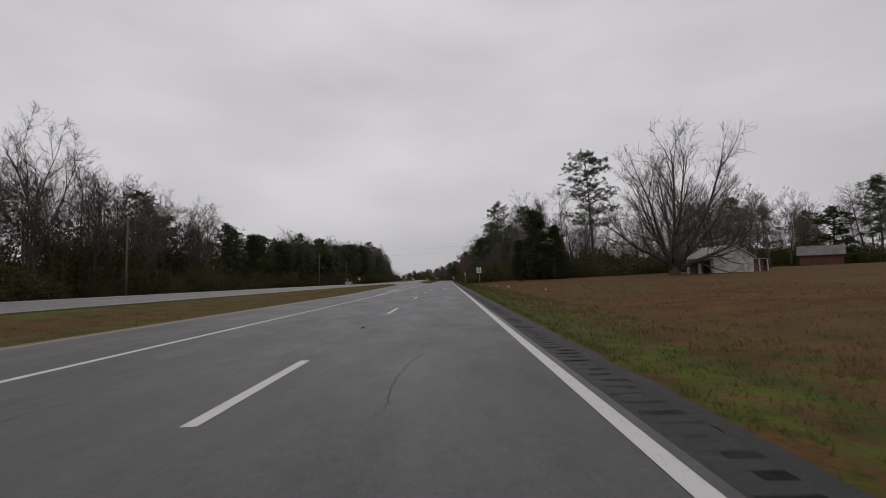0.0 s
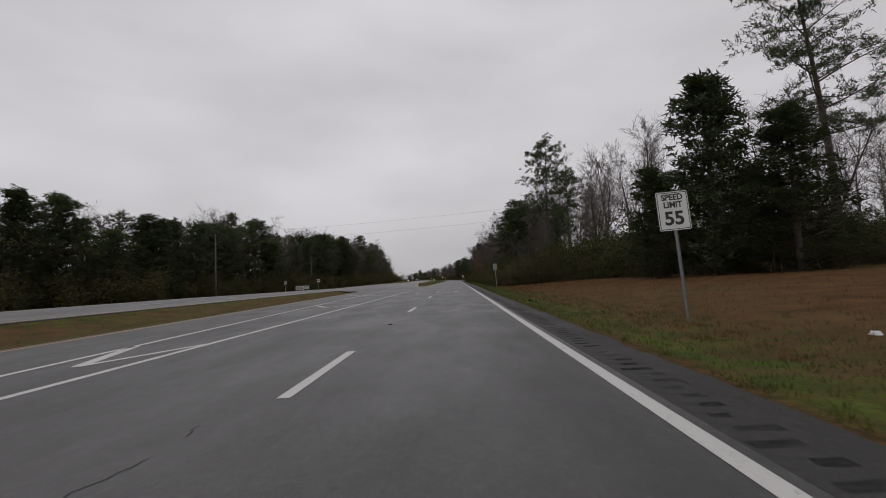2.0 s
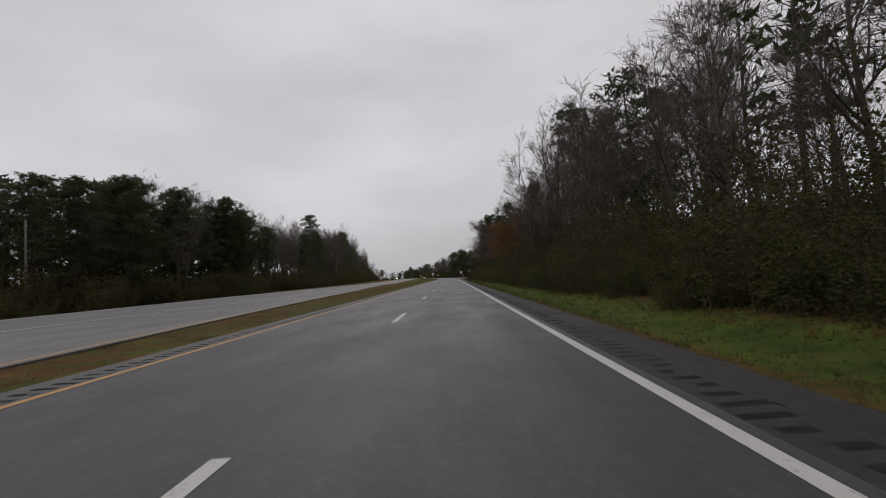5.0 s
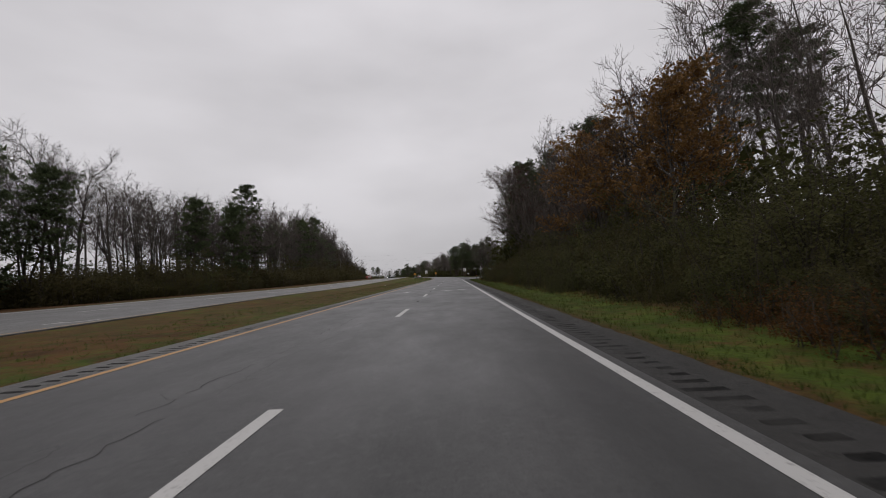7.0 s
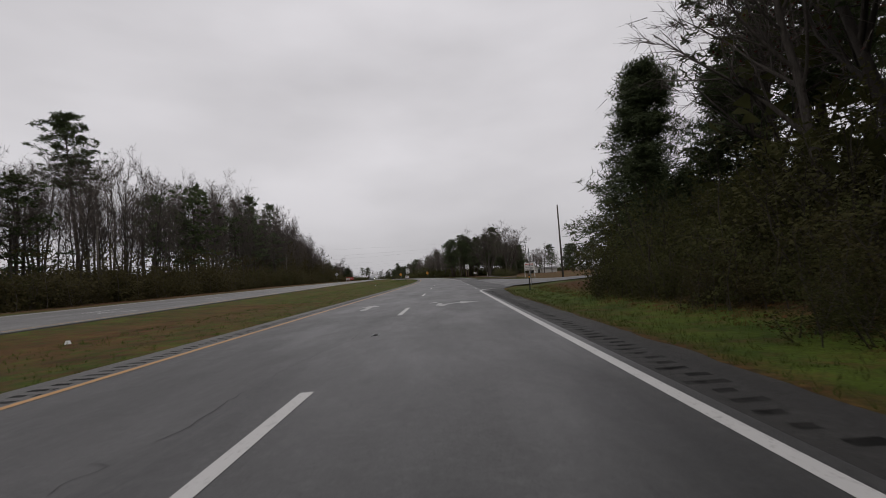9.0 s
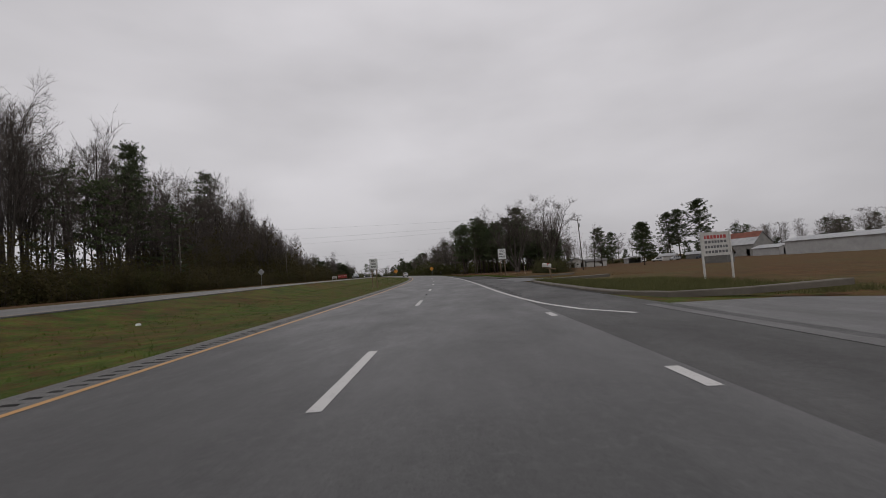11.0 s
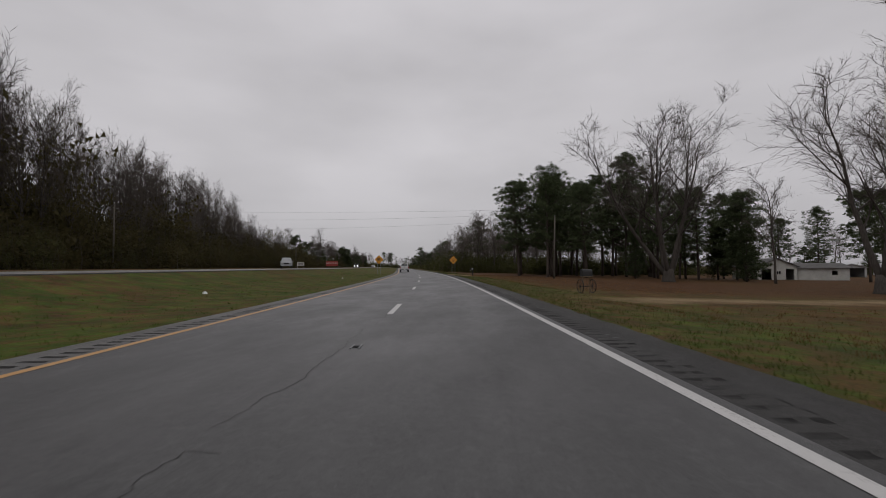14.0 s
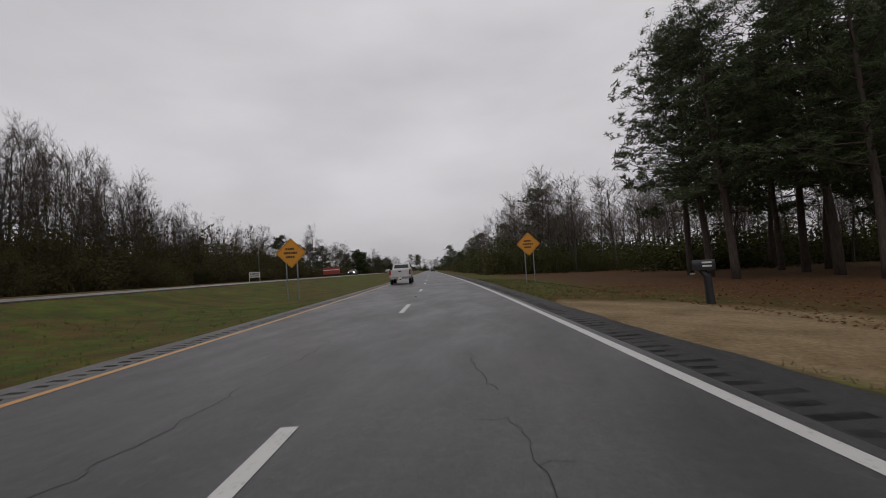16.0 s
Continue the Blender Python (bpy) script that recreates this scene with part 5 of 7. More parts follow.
back_sign(112.2, 6.55, 2.85, 0.44, 0.74, "blank grey back of a road sign on a leaning post", lean=-2.5, mat=M_METAL)
back_sign(404.0, -28.4, 2.9, 0.8, 0.8, "grey back of a diamond road sign beyond the carriageway", spin=radians(45))
back_sign(302.4, 7.6, 2.7, 0.2, 0.7, "narrow sign seen edge on by the side road", turn=60)
back_sign(142.6, -30.5, 2.2, 0.5, 0.6, "small grey road sign beside the far carriageway")
rs = back_sign(164.2, -31.0, 2.7, 0.75, 0.75, "red and white square sign at the crossing", mat=M_SIGNWHITE)
part("red_field", plate(0.66, 0.3, 0.003, 0.02, 0, 2.42, 0.024), M_SIGNRED, rs)


def marker_post(s, u, h, mat, label):
    t = thing("marker_post", label, "post", at(s, u))
    m = Mesh()
    m.tube([Vector((0, 0, -0.2)), Vector((0, 0, h * 0.98)), Vector((0, 0, h))], [0.035, 0.035, 0.02], 10)
    part("shaft", m, mat, t)
    b = Mesh()
    b.tube([Vector((0, 0, h * 0.8)), Vector((0, 0, h * 0.9))], [0.037, 0.037], 10)
    part("band", b, M_SIGNYELLOW, t)


marker_post(119.8, 13.7, 0.9, M_WHITEPAINT, "short white marker post at the wood's edge")
marker_post(296.0, 6.3, 0.9, M_BLACKPLASTIC, "short dark marker post on the verge")
marker_post(140.0, -29.4, 0.9, M_WHITEPAINT, "short white marker post beside the far road")
marker_post(417.7, 19.3, 1.7, M_WHITEPAINT, "white plastic marker post in the grass")


def yard_sign(s, u, w, h, top, label, lines=3, turn=0.0, group=""):
    t = thing("board_sign", label, "sign", at(s, u, turn), group)
    p = part("board", plate(w - 0.1, h, 0.03, 0.01, 0, top - h / 2 - 0.06, -0.015), M_WHITEPAINT, t)
    for x in (-w / 2, w / 2):
        m = Mesh()
        m.box((x - 0.05, -0.05, -0.3), (x + 0.05, 0.05, top))
        m.box((x - 0.065, -0.065, top), (x + 0.065, 0.065, top + 0.03))
        part("post", m, M_WHITEPAINT, t, bevel=0.006)
    r = Mesh()
    r.box((-w / 2 + 0.05, -0.03, top - 0.06), (w / 2 - 0.05, 0.03, top - 0.01))
    part("rail", r, M_WHITEPAINT, t)
    for k in range(lines):
        z = top - 0.06 - h * (k + 0.8) / (lines + 0.6)
        b = Mesh()
        hh = h * (0.3 if k == 0 else 0.22) / max(lines, 1)
        x = -w * 0.4
        while x < w * 0.36:
            l = rng.uniform(0.05, 0.11) * w
            b.box((x, -0.019, z - hh), (min(x + l, w * 0.4), -0.0155, z + hh))
            x += l + 0.03 * w
        part("text_bar", b, M_SIGNRED if k == 0 and lines > 2 else M_GREYINK, p)


yard_sign(357.0, 18.4, 2.0, 1.45, 2.95, "large white painted board sign on two posts", 4, 8)
yard_sign(163.3, -35.75, 0.7, 0.75, 1.5, "white framed yard sign beside the crossing", 2, group="row of yard signs")
yard_sign(164.8, -35.4, 1.2, 0.9, 1.5, "white framed yard sign beside the crossing", 2, group="row of yard signs")
yard_sign(167.0, -35.0, 1.4, 0.8, 1.5, "white framed yard sign beside the crossing", 2, group="row of yard signs")
yard_sign(573.4, -36.7, 2.2, 1.1, 1.9, "white board sign on two legs in the verge", 2)


def utility_pole(s, u, h, label, arm=False, turn=0.0, lean=0.0):
    t = thing("utility_pole", label, "utility pole", at(s, u, turn) @ Matrix.Rotation(radians(lean), 4, "Y"), "poles")
    m = Mesh()
    m.tube([Vector((0, 0, -0.5)), Vector((0, 0, h * 0.5)), Vector((0, 0, h))], [0.14, 0.12, 0.09], 12)
    part("pole", m, M_POLE, t, smooth=True)
    if arm:
        a = Mesh()
        a.box((-1.1, -0.17, h - 0.6), (1.1, -0.07, h - 0.48))
        part("crossarm", a, M_POLE, t, bevel=0.01)
        c = Mesh()
        c.tube([Vector((0.28, -0.05, h - 2.2)), Vector((0.28, -0.05, h - 1.35)), Vector((0.28, -0.05, h - 1.3))], [0.2, 0.2, 0.12], 12)
        part("transformer", c, M_ALU, t)
    for x in ((-1.0, -0.5, 0.5, 1.0) if arm else (0.0,)):
        i = Mesh()
        z = h - 0.48 if arm else h
        i.tube([Vector((x, -0.12 if arm else 0, z)), Vector((x, -0.12 if arm else 0, z + 0.1)), Vector((x, -0.12 if arm else 0, z + 0.16))], [0.04, 0.055, 0.03], 8)
        part("insulator", i, M_METAL, t)


for s, u, h in ((-12, -34.5, 9.5), (50, -34.5, 9.5), (126.3, -34.8, 9.8), (195.6, -43.1, 10.2), (265.2, -45.0, 9.5), (329.1, -44.9, 10.0), (410, -44.5, 10.0), (487.5, -45.0, 9.8), (590, -42, 9.8)):
    utility_pole(s, u, h, "grey wooden utility pole before the woods")
utility_pole(434.6, 38.3, 12.8, "wooden utility pole with crossarm and transformer in the field", True, 30, -2)
utility_pole(485.5, 20.6, 9.6, "wooden utility pole leaning slightly beside the pine grove", False, 0, 1.5)
utility_pole(332.8, 18.0, 10.4, "wooden utility pole by the side road")
utility_pole(114, 33, 11.5, "wooden utility pole among the trees", False)


def cable(a, b, sag, r=0.009):
    m = Mesh()
    pts = []
    for k in range(25):
        f = k / 24
        pts.append(a.lerp(b, f) - Vector((0, 0, 4 * sag * f * (1 - f))))
    m.tube(pts, [r] * 25, 4)
    ob = part("overhead_cable", m, M_WIRE)
    tagged(ob, "thin dark overhead cable slung between poles", "cable", "overhead cables")


LPOLES = [(-12, -34.5, 9.6), (50, -34.5, 9.6), (126.3, -34.8, 9.4), (195.6, -43.1, 9.8), (265.2, -45.0, 9.6), (329.1, -44.9, 10.1), (410, -44.5, 10.8), (487.5, -45.0, 10.0), (590, -42, 10.4)]
for a, b in zip(LPOLES, LPOLES[1:]):
    for dz in (0.0, -1.2):
        cable(road(a[0], a[1], a[2] + dz), road(b[0], b[1], b[2] + dz), 1.0)
for dz, sg in ((0.0, 0.7), (-1.3, 0.9)):
    cable(road(126.3, -34.8, 9.6 + dz), road(114, 33, 11.5 + dz), sg)
for dz, sg in ((0.0, 0.4), (1.15, 0.3), (3.4, 0.3)):
    cable(road(410, -44.5, 8.1 + dz), road(434.6, 38.3, 11.3 + dz * 0.42), sg)
for dz, sg in ((0.0, 0.6), (-1.2, 0.7), (0.9, 0.4)):
    cable(road(487.5, -45.0, 8.6 + dz * 1.3), road(485.5, 20.6, 9.4 + dz * 0.7), sg)
cable(road(434.6, 38.3, 12.3), road(485.5, 20.6, 9.4), 0.8)


# ---- arrows, hatching, cracks and studs on the road ----
def flat_shape(name, outline, mat, parent, z=0.005, lift=None):
    """A painted shape from corners in road coordinates."""
    me = bpy.data.meshes.new(name)
    me.from_pydata([tuple(road(s, u, z + (lift(s, u) if lift else 0))) for s, u in outline], [], [tuple(range(len(outline)))])
    me.materials.append(mat)
    ob = new(name, me)
    ob.parent = parent
    return ob


def straight_arrow(s, u, parent=None, lift=None):
    """Shaft and head, 2.9 m long, starting at s."""
    flat_shape("arrow_marking", [(s, u - 0.12), (s, u + 0.12), (s + 1.75, u + 0.12), (s + 1.6, u + 0.46), (s + 2.9, u), (s + 1.6, u - 0.46), (s + 1.75, u - 0.12)], M_ARROW, parent or ROAD, lift=lift)


def curve_arm(s, u, side, back=1, parent=None, lift=None):
    """The turning arm of an arrow: a quarter bend and a head to one side."""
    pts_a, pts_b = [], []
    for k in range(7):
        a = radians(90 * k / 6)
        pts_a.append((s + back * 1.15 * math.sin(a), u + side * (0.12 + 0.6 * (1 - math.cos(a)))))
        pts_b.append((s + back * 1.5 * math.sin(a), u + side * (-0.12 + 0.86 * (1 - math.cos(a)))))
    e = u + side * 0.74
    tip = [(s + back * 0.7, e), (s + back * 1.32, e + side * 0.8), (s + back * 2.0, e)]
    v = pts_a + tip + pts_b[::-1]
    if side > 0:
        v = v[::-1]
    flat_shape("arrow_marking", v, M_ARROW, parent or ROAD, 0.006, lift)


for s in (56.0, 99.9):
    straight_arrow(s, 1.8)
    straight_arrow(s, -1.8)
for s in (242.0, 287.2):
    straight_arrow(s + 0.2, -1.8)
    flat_shape("arrow_marking", [(s + 0.2, 1.06), (s + 0.2, 1.3), (s + 1.5, 1.3), (s + 1.62, 1.22), (s + 1.5, 1.1)], M_ARROW, ROAD)
    flat_shape("arrow_marking", [(s + 2.02, 0.72), (s + 1.98, 1.0), (s + 2.3, 1.08), (s + 2.62, 1.06), (s + 2.35, 0.88)], M_ARROW, ROAD)
    curve_arm(s - 0.1, 1.3, 1)
for s, u in ((55.8, -5.1), (101.9, -7.6)):
    curve_arm(s, u, -1)
curve_arm(229.0, -13.7, -1, -1, POCKET, FLAT)
curve_arm(160.0, -9.7, -1, -1, POCKET, FLAT)
curve_arm(296.0, -16.6, -1, -1, OPP, OZ)
# worn guide lines and opened joints in the crossing
ribbon("guide_line", [(139.3, -9.05), (141.5, -9.0), (143.7, -9.15), (145.8, -10.6)], 0.13, M_WHITE, parent=CROSS, lift=FLAT)
ribbon("guide_line", [(142.0, -13.3), (144.6, -12.9), (145.8, -11.6)], 0.13, M_WHITE, parent=CROSS, lift=FLAT)
# dotted line over the side road's mouth
for k in range(7):
    ribbon("lane_dash", [(303 + 6 * k, 3.6), (303.8 + 6 * k, 3.6)], 0.15, M_WHITE, parent=ROAD)
# hatched taper between the pocket and the lane
edge_hatch = lambda s: float(np.interp(s, [36, 40, 52, 67, 83, 99, 117], [-3.7, -3.85, -4.5, -5.2, -6.2, -6.9, -7.6]))
ribbon("trim_hatch_line", along_f(36, 120, edge_hatch), 0.14, M_WHITE, "white line of the hatched taper")
for s in (51.8, 67.4, 83.0, 99.2, 115.3):
    a, c = edge_hatch(s + 2.2), -3.66
    m_ = c + (a - c) * 0.5
    ribbon("hatch_stripe", [(s, m_), (s + 1.25, (m_ + a) / 2), (s + 2.5, a)], 0.22, M_WHITE, parent=ROAD)
    ribbon("hatch_arm", [(s, m_), (s + 1.1, (m_ + c) / 2), (s + 2.3, c)], 0.15, M_WHITE, parent=ROAD, z=0.006)


def crack(s0, s1, u0, u1, seed, width=0.011):
    """A jagged crack with gaps and short side cracks, fine at its ends."""
    r = random.Random(seed)
    n = max(8, int((s1 - s0) / 0.085))
    pts, slow, quick = [], 0.0, 0.0
    for k in range(n + 1):
        slow = 0.93 * slow + r.uniform(-0.035, 0.035)
        quick = 0.35 * quick + r.uniform(-0.022, 0.022)
        pts.append((s0 + (s1 - s0) * k / n + r.uniform(-0.02, 0.02), u0 + (u1 - u0) * k / n + slow + quick))
    k = 0
    while k < n - 2:
        e = min(n, k + r.randint(5, 22))
        ribbon("crack_line", pts[k:e + 1], width * r.uniform(0.35, 1.0), M_SEAL, parent=ROAD, z=0.003)
        if r.random() < 0.3:
            s, u = pts[e]
            d = r.choice((-1, 1))
            ribbon("crack_line", [(s, u), (s + r.uniform(-0.05, 0.1), u + d * 0.09), (s + r.uniform(-0.1, 0.25), u + d * r.uniform(0.15, 0.32))], width * 0.5, M_SEAL, parent=ROAD, z=0.0035)
        k = e + r.choice((0, 0, 0, 2, 5, 9))


for k, (a, c, u, w) in enumerate(((28, 36, -0.6, -0.9), (46, 62, -0.5, -0.4), (90.5, 95, 0.2, 0.8), (104, 112, -0.3, -0.5), (118, 124, -1.4, -1.1), (211, 222, -1.1, -0.9), (226, 236, -1.0, -0.8), (257, 263, -1.2, -0.9),
                                  (273, 280, -0.9, -0.5), (344, 352, -0.2, 0.1), (361, 366, 0.3, 0.6), (406, 412, -0.4, -0.1), (421, 431, -0.4, -0.1), (436.5, 441, 0.2, 0.2), (449, 457, -0.5, -0.2),
                                  (466, 472, 0.9, 1.3), (480.8, 485, 1.85, 1.65), (481, 487, -1.2, -0.8), (93, 97, 1.9, 1.6), (4, 9, 1.5, 1.9), (17, 22, -2.3, -1.6), (362, 369, 2.1, 2.4), (408, 412, 2.4, 2.7), (2.5, 7, -2.0, -1.4))):
    crack(a, c, u, w, 100 + k)
crack(112, 146, -4.85, -4.68, 163, 0.05)
crack(120, 134, -4.95, -4.8, 164, 0.03)
crack(126, 140, 1.3, 0.7, 165, 0.016)
for seed, w in ((166, 0.05), (167, 0.03)):
    pr = random.Random(seed)
    line = [(s, -10.7 + 0.115 * (s - 126) + pr.uniform(-0.06, 0.06)) for s in [127.5 + 0.3 * k for k in range(58)]]
    for k in range(0, 56, 7):
        ribbon("joint_line", line[k:k + pr.randint(5, 8)], w * pr.uniform(0.6, 1.1), M_SEAL, parent=CROSS, z=0.006, lift=FLAT)
crack(46, 64, -0.52, -0.42, 160, 0.018)
crack(205, 224, -1.45, -1.35, 161, 0.014)
crack(90, 97, -2.6, -1.9, 162, 0.014)


def stud(s):
    """A cast iron reflector stud let into the road."""
    t = thing("road_stud", "worn metal reflector stud set in the asphalt", "road stud", at(s, 0, 0, 0.0), "reflector studs")
    m = Mesh()
    for x in (-0.07, 0.05):
        m.box((x, -0.16, -0.01), (x + 0.025, 0.16, 0.014))
    part("rail", m, M_METAL, t, bevel=0.004)
    c = Mesh()
    c.box((-0.045, -0.05, -0.01), (0.05, 0.05, 0.02))
    part("reflector", c, M_BLACKPLASTIC, t, bevel=0.008)


for k in (0, 2, 5, 8, 11, 14, 18, 19, 22, 25, 28, 31, 34, 37, 40, 43):
    stud(DASH0 + 12.192 * k + 7.6)

# ---- kerbs, side road ----
M_CONCRETE = simple("stained_concrete", (0.14, 0.122, 0.1), 0.9, 0, 0.35, 1.2)


def kerb(name, pts, label, h=0.07, z=None, deep=0.15):
    """A kerb whose face stands towards the road and whose worn top slopes back into the grass."""
    m = Mesh()
    line = []
    for (s0, u0), (s1, u1) in zip(pts, pts[1:]):
        n = max(1, int(math.hypot(s1 - s0, u1 - u0) / 0.8))
        line += [(s0 + (s1 - s0) * k / n, u0 + (u1 - u0) * k / n) for k in range(n)]
    line.append(pts[-1])
    rows_ = []
    for i, (s, u) in enumerate(line):
        a, c = road(*line[max(i - 1, 0)]), road(*line[min(i + 1, len(line) - 1)])
        d = (c - a).normalized()
        nrm = Vector((d.y, -d.x, 0))
        p = road(s, u, z(s, u) if z else 0.0)
        w = 0.012 * noise.noise((s * 1.3, u, 2))
        rows_.append([p + nrm * (x + w) + Vector((0, 0, zz)) for x, zz in ((0, -0.1), (0.01, h - 0.025 + w), (0.035, h + w), (deep, h - 0.02 + w), (deep, -0.12))])
    for row in rows_:
        m.v += [tuple(p) for p in row]
    for i in range(len(rows_) - 1):
        for k in range(4):
            m.f.append((i * 5 + k, i * 5 + 5 + k, i * 5 + 6 + k, i * 5 + 1 + k))
    m.f += [(0, 1, 2, 3, 4), tuple(len(m.v) - 5 + k for k in (4, 3, 2, 1, 0))]
    return tagged(part(name, m, M_CONCRETE), label, "kerb", kind="structure")


kerb("trim_kerb", [(342, 13), (341.5, 9.5), (342, 7.6), (344, 6.75), (347, 6.56), (353, 6.58), (357, 6.76), (359.6, 7.0), (360.8, 7.7), (361.2, 9), (361.5, 13)], "low stained concrete kerb round the grass corner", 0.09, None, 0.5)
kerb("trim_kerb", [(372.5, 14), (372.8, 9.5), (373.6, 7.6), (375.5, 6.9), (379, 6.62), (384, 6.78), (389, 6.86), (394, 6.6), (398, 6.2)], "low stained concrete kerb along the verge", 0.08, None, 0.5)
# dark ribbons laid as the shadow line at the kerb's foot
M_KERB_SHADE = simple("kerb_foot_shade", (0.022, 0.02, 0.017), 0.8, 0, 0.4, 3.0)
for line in ([(344.3, 6.62), (347, 6.48), (353, 6.5), (357, 6.68), (359.4, 6.9), (360.5, 7.4)], [(374.2, 7.3), (375.6, 6.84), (379, 6.55), (384, 6.71), (389, 6.79), (394, 6.52), (398, 6.1)]):
    fine = [(a[0] + (b[0] - a[0]) * k / 8, a[1] + (b[1] - a[1]) * k / 8 + 0.03 * noise.noise((a[0] + k * 0.7, 3, 1))) for a, b in zip(line, line[1:]) for k in range(8)]
    ribbon("kerb_shade_strip", fine, 0.16, M_KERB_SHADE, "dark painted strip for the shade along the kerb's foot", 0.006)
SIDE = strip("side_road", spread([(303, 20), (340, 1)]), lambda s: edge_r(s) - 0.6, lambda s: 90.0, lambda s, u: 0.004 + (right_field(s, max(4.75, u - edge_r(s) + 4.75)) + 0.08) * min(1, max(0, (u - edge_r(s)) / 3)), M_SIDE, 24, "side road of worn grey asphalt meeting the highway")
APRON = strip("drive_apron", spread([(361.4, 8), (372.6, 1)]), lambda s: edge_r(s) - 0.5, lambda s: 13.5, lambda s, u: 0.004 + right_field(s, max(4.75, u - edge_r(s) + 4.75)) * min(1, max(0, (u - edge_r(s)) / 3)), M_ASPHALT, 14, "worn asphalt drive mouth")
med = [(118.6, -14.3), (119.6, -13.6), (120.2, -12.7), (119.8, -11.9), (118.6, -11.5), (116, -11.3), (110, -11.0)]
kerb("trim_median_kerb", med[::-1], "low kerb with worn yellow paint round the median nose", 0.05, lambda s, u: near_z(s) * max(0, (-11.2 - u) / 3.4))


# ---- buildings ----
M_WHITEWALL = simple("weathered_white_block", (0.5, 0.49, 0.46), 0.85, 0, 0.3, 0.8)
M_GREYWALL = simple("bare_grey_boards", (0.17, 0.165, 0.155), 0.9, 0, 0.4, 1.0)
M_PALEBOARD = simple("weathered_pale_boards", (0.3, 0.295, 0.28), 0.85, 0, 0.4, 0.8)
M_PALEWALL = simple("pale_siding", (0.4, 0.4, 0.395), 0.8, 0, 0.25, 0.6)
M_TIN = simple("dull_tin_roof", (0.45, 0.455, 0.46), 0.5, 0.25, 0.35, 0.7)
M_RUST = simple("rusted_tin_roof", (0.24, 0.075, 0.045), 0.75, 0.1, 0.55, 0.6)
M_SHINGLE = simple("grey_shingle", (0.13, 0.125, 0.12), 0.95, 0, 0.35, 1.5)
M_DARK = simple("dark_interior", (0.02, 0.018, 0.016), 0.95)
M_GLASS = Nodes("window_glass", 0.06, 0.0, 0.6).color((0.015, 0.017, 0.02)).m


def weld(m):
    """Join corners that lie on one another."""
    first, new_v, where = {}, [], []
    for p in m.v:
        k = tuple(round(c, 4) for c in p)
        if k not in first:
            first[k] = len(new_v)
            new_v.append(p)
        where.append(first[k])
    m.v, m.f = new_v, [tuple(where[i] for i in f) for f in m.f]


def wall(m, x0, x1, y, h, thick, holes=()):
    """A wall along x with openings (a, b, sill, head)."""
    xs = sorted({x0, x1, *[v for o in holes for v in o[:2]]})
    for a, b in zip(xs, xs[1:]):
        cut = [o for o in holes if o[0] <= a and o[1] >= b]
        if not cut:
            m.box((a, y, 0), (b, y + thick, h))
        for o in cut:
            if o[2] > 0:
                m.box((a, y, 0), (b, y + thick, o[2]))
            if o[3] < h:
                m.box((a, y, o[3]), (b, y + thick, h))
    weld(m)


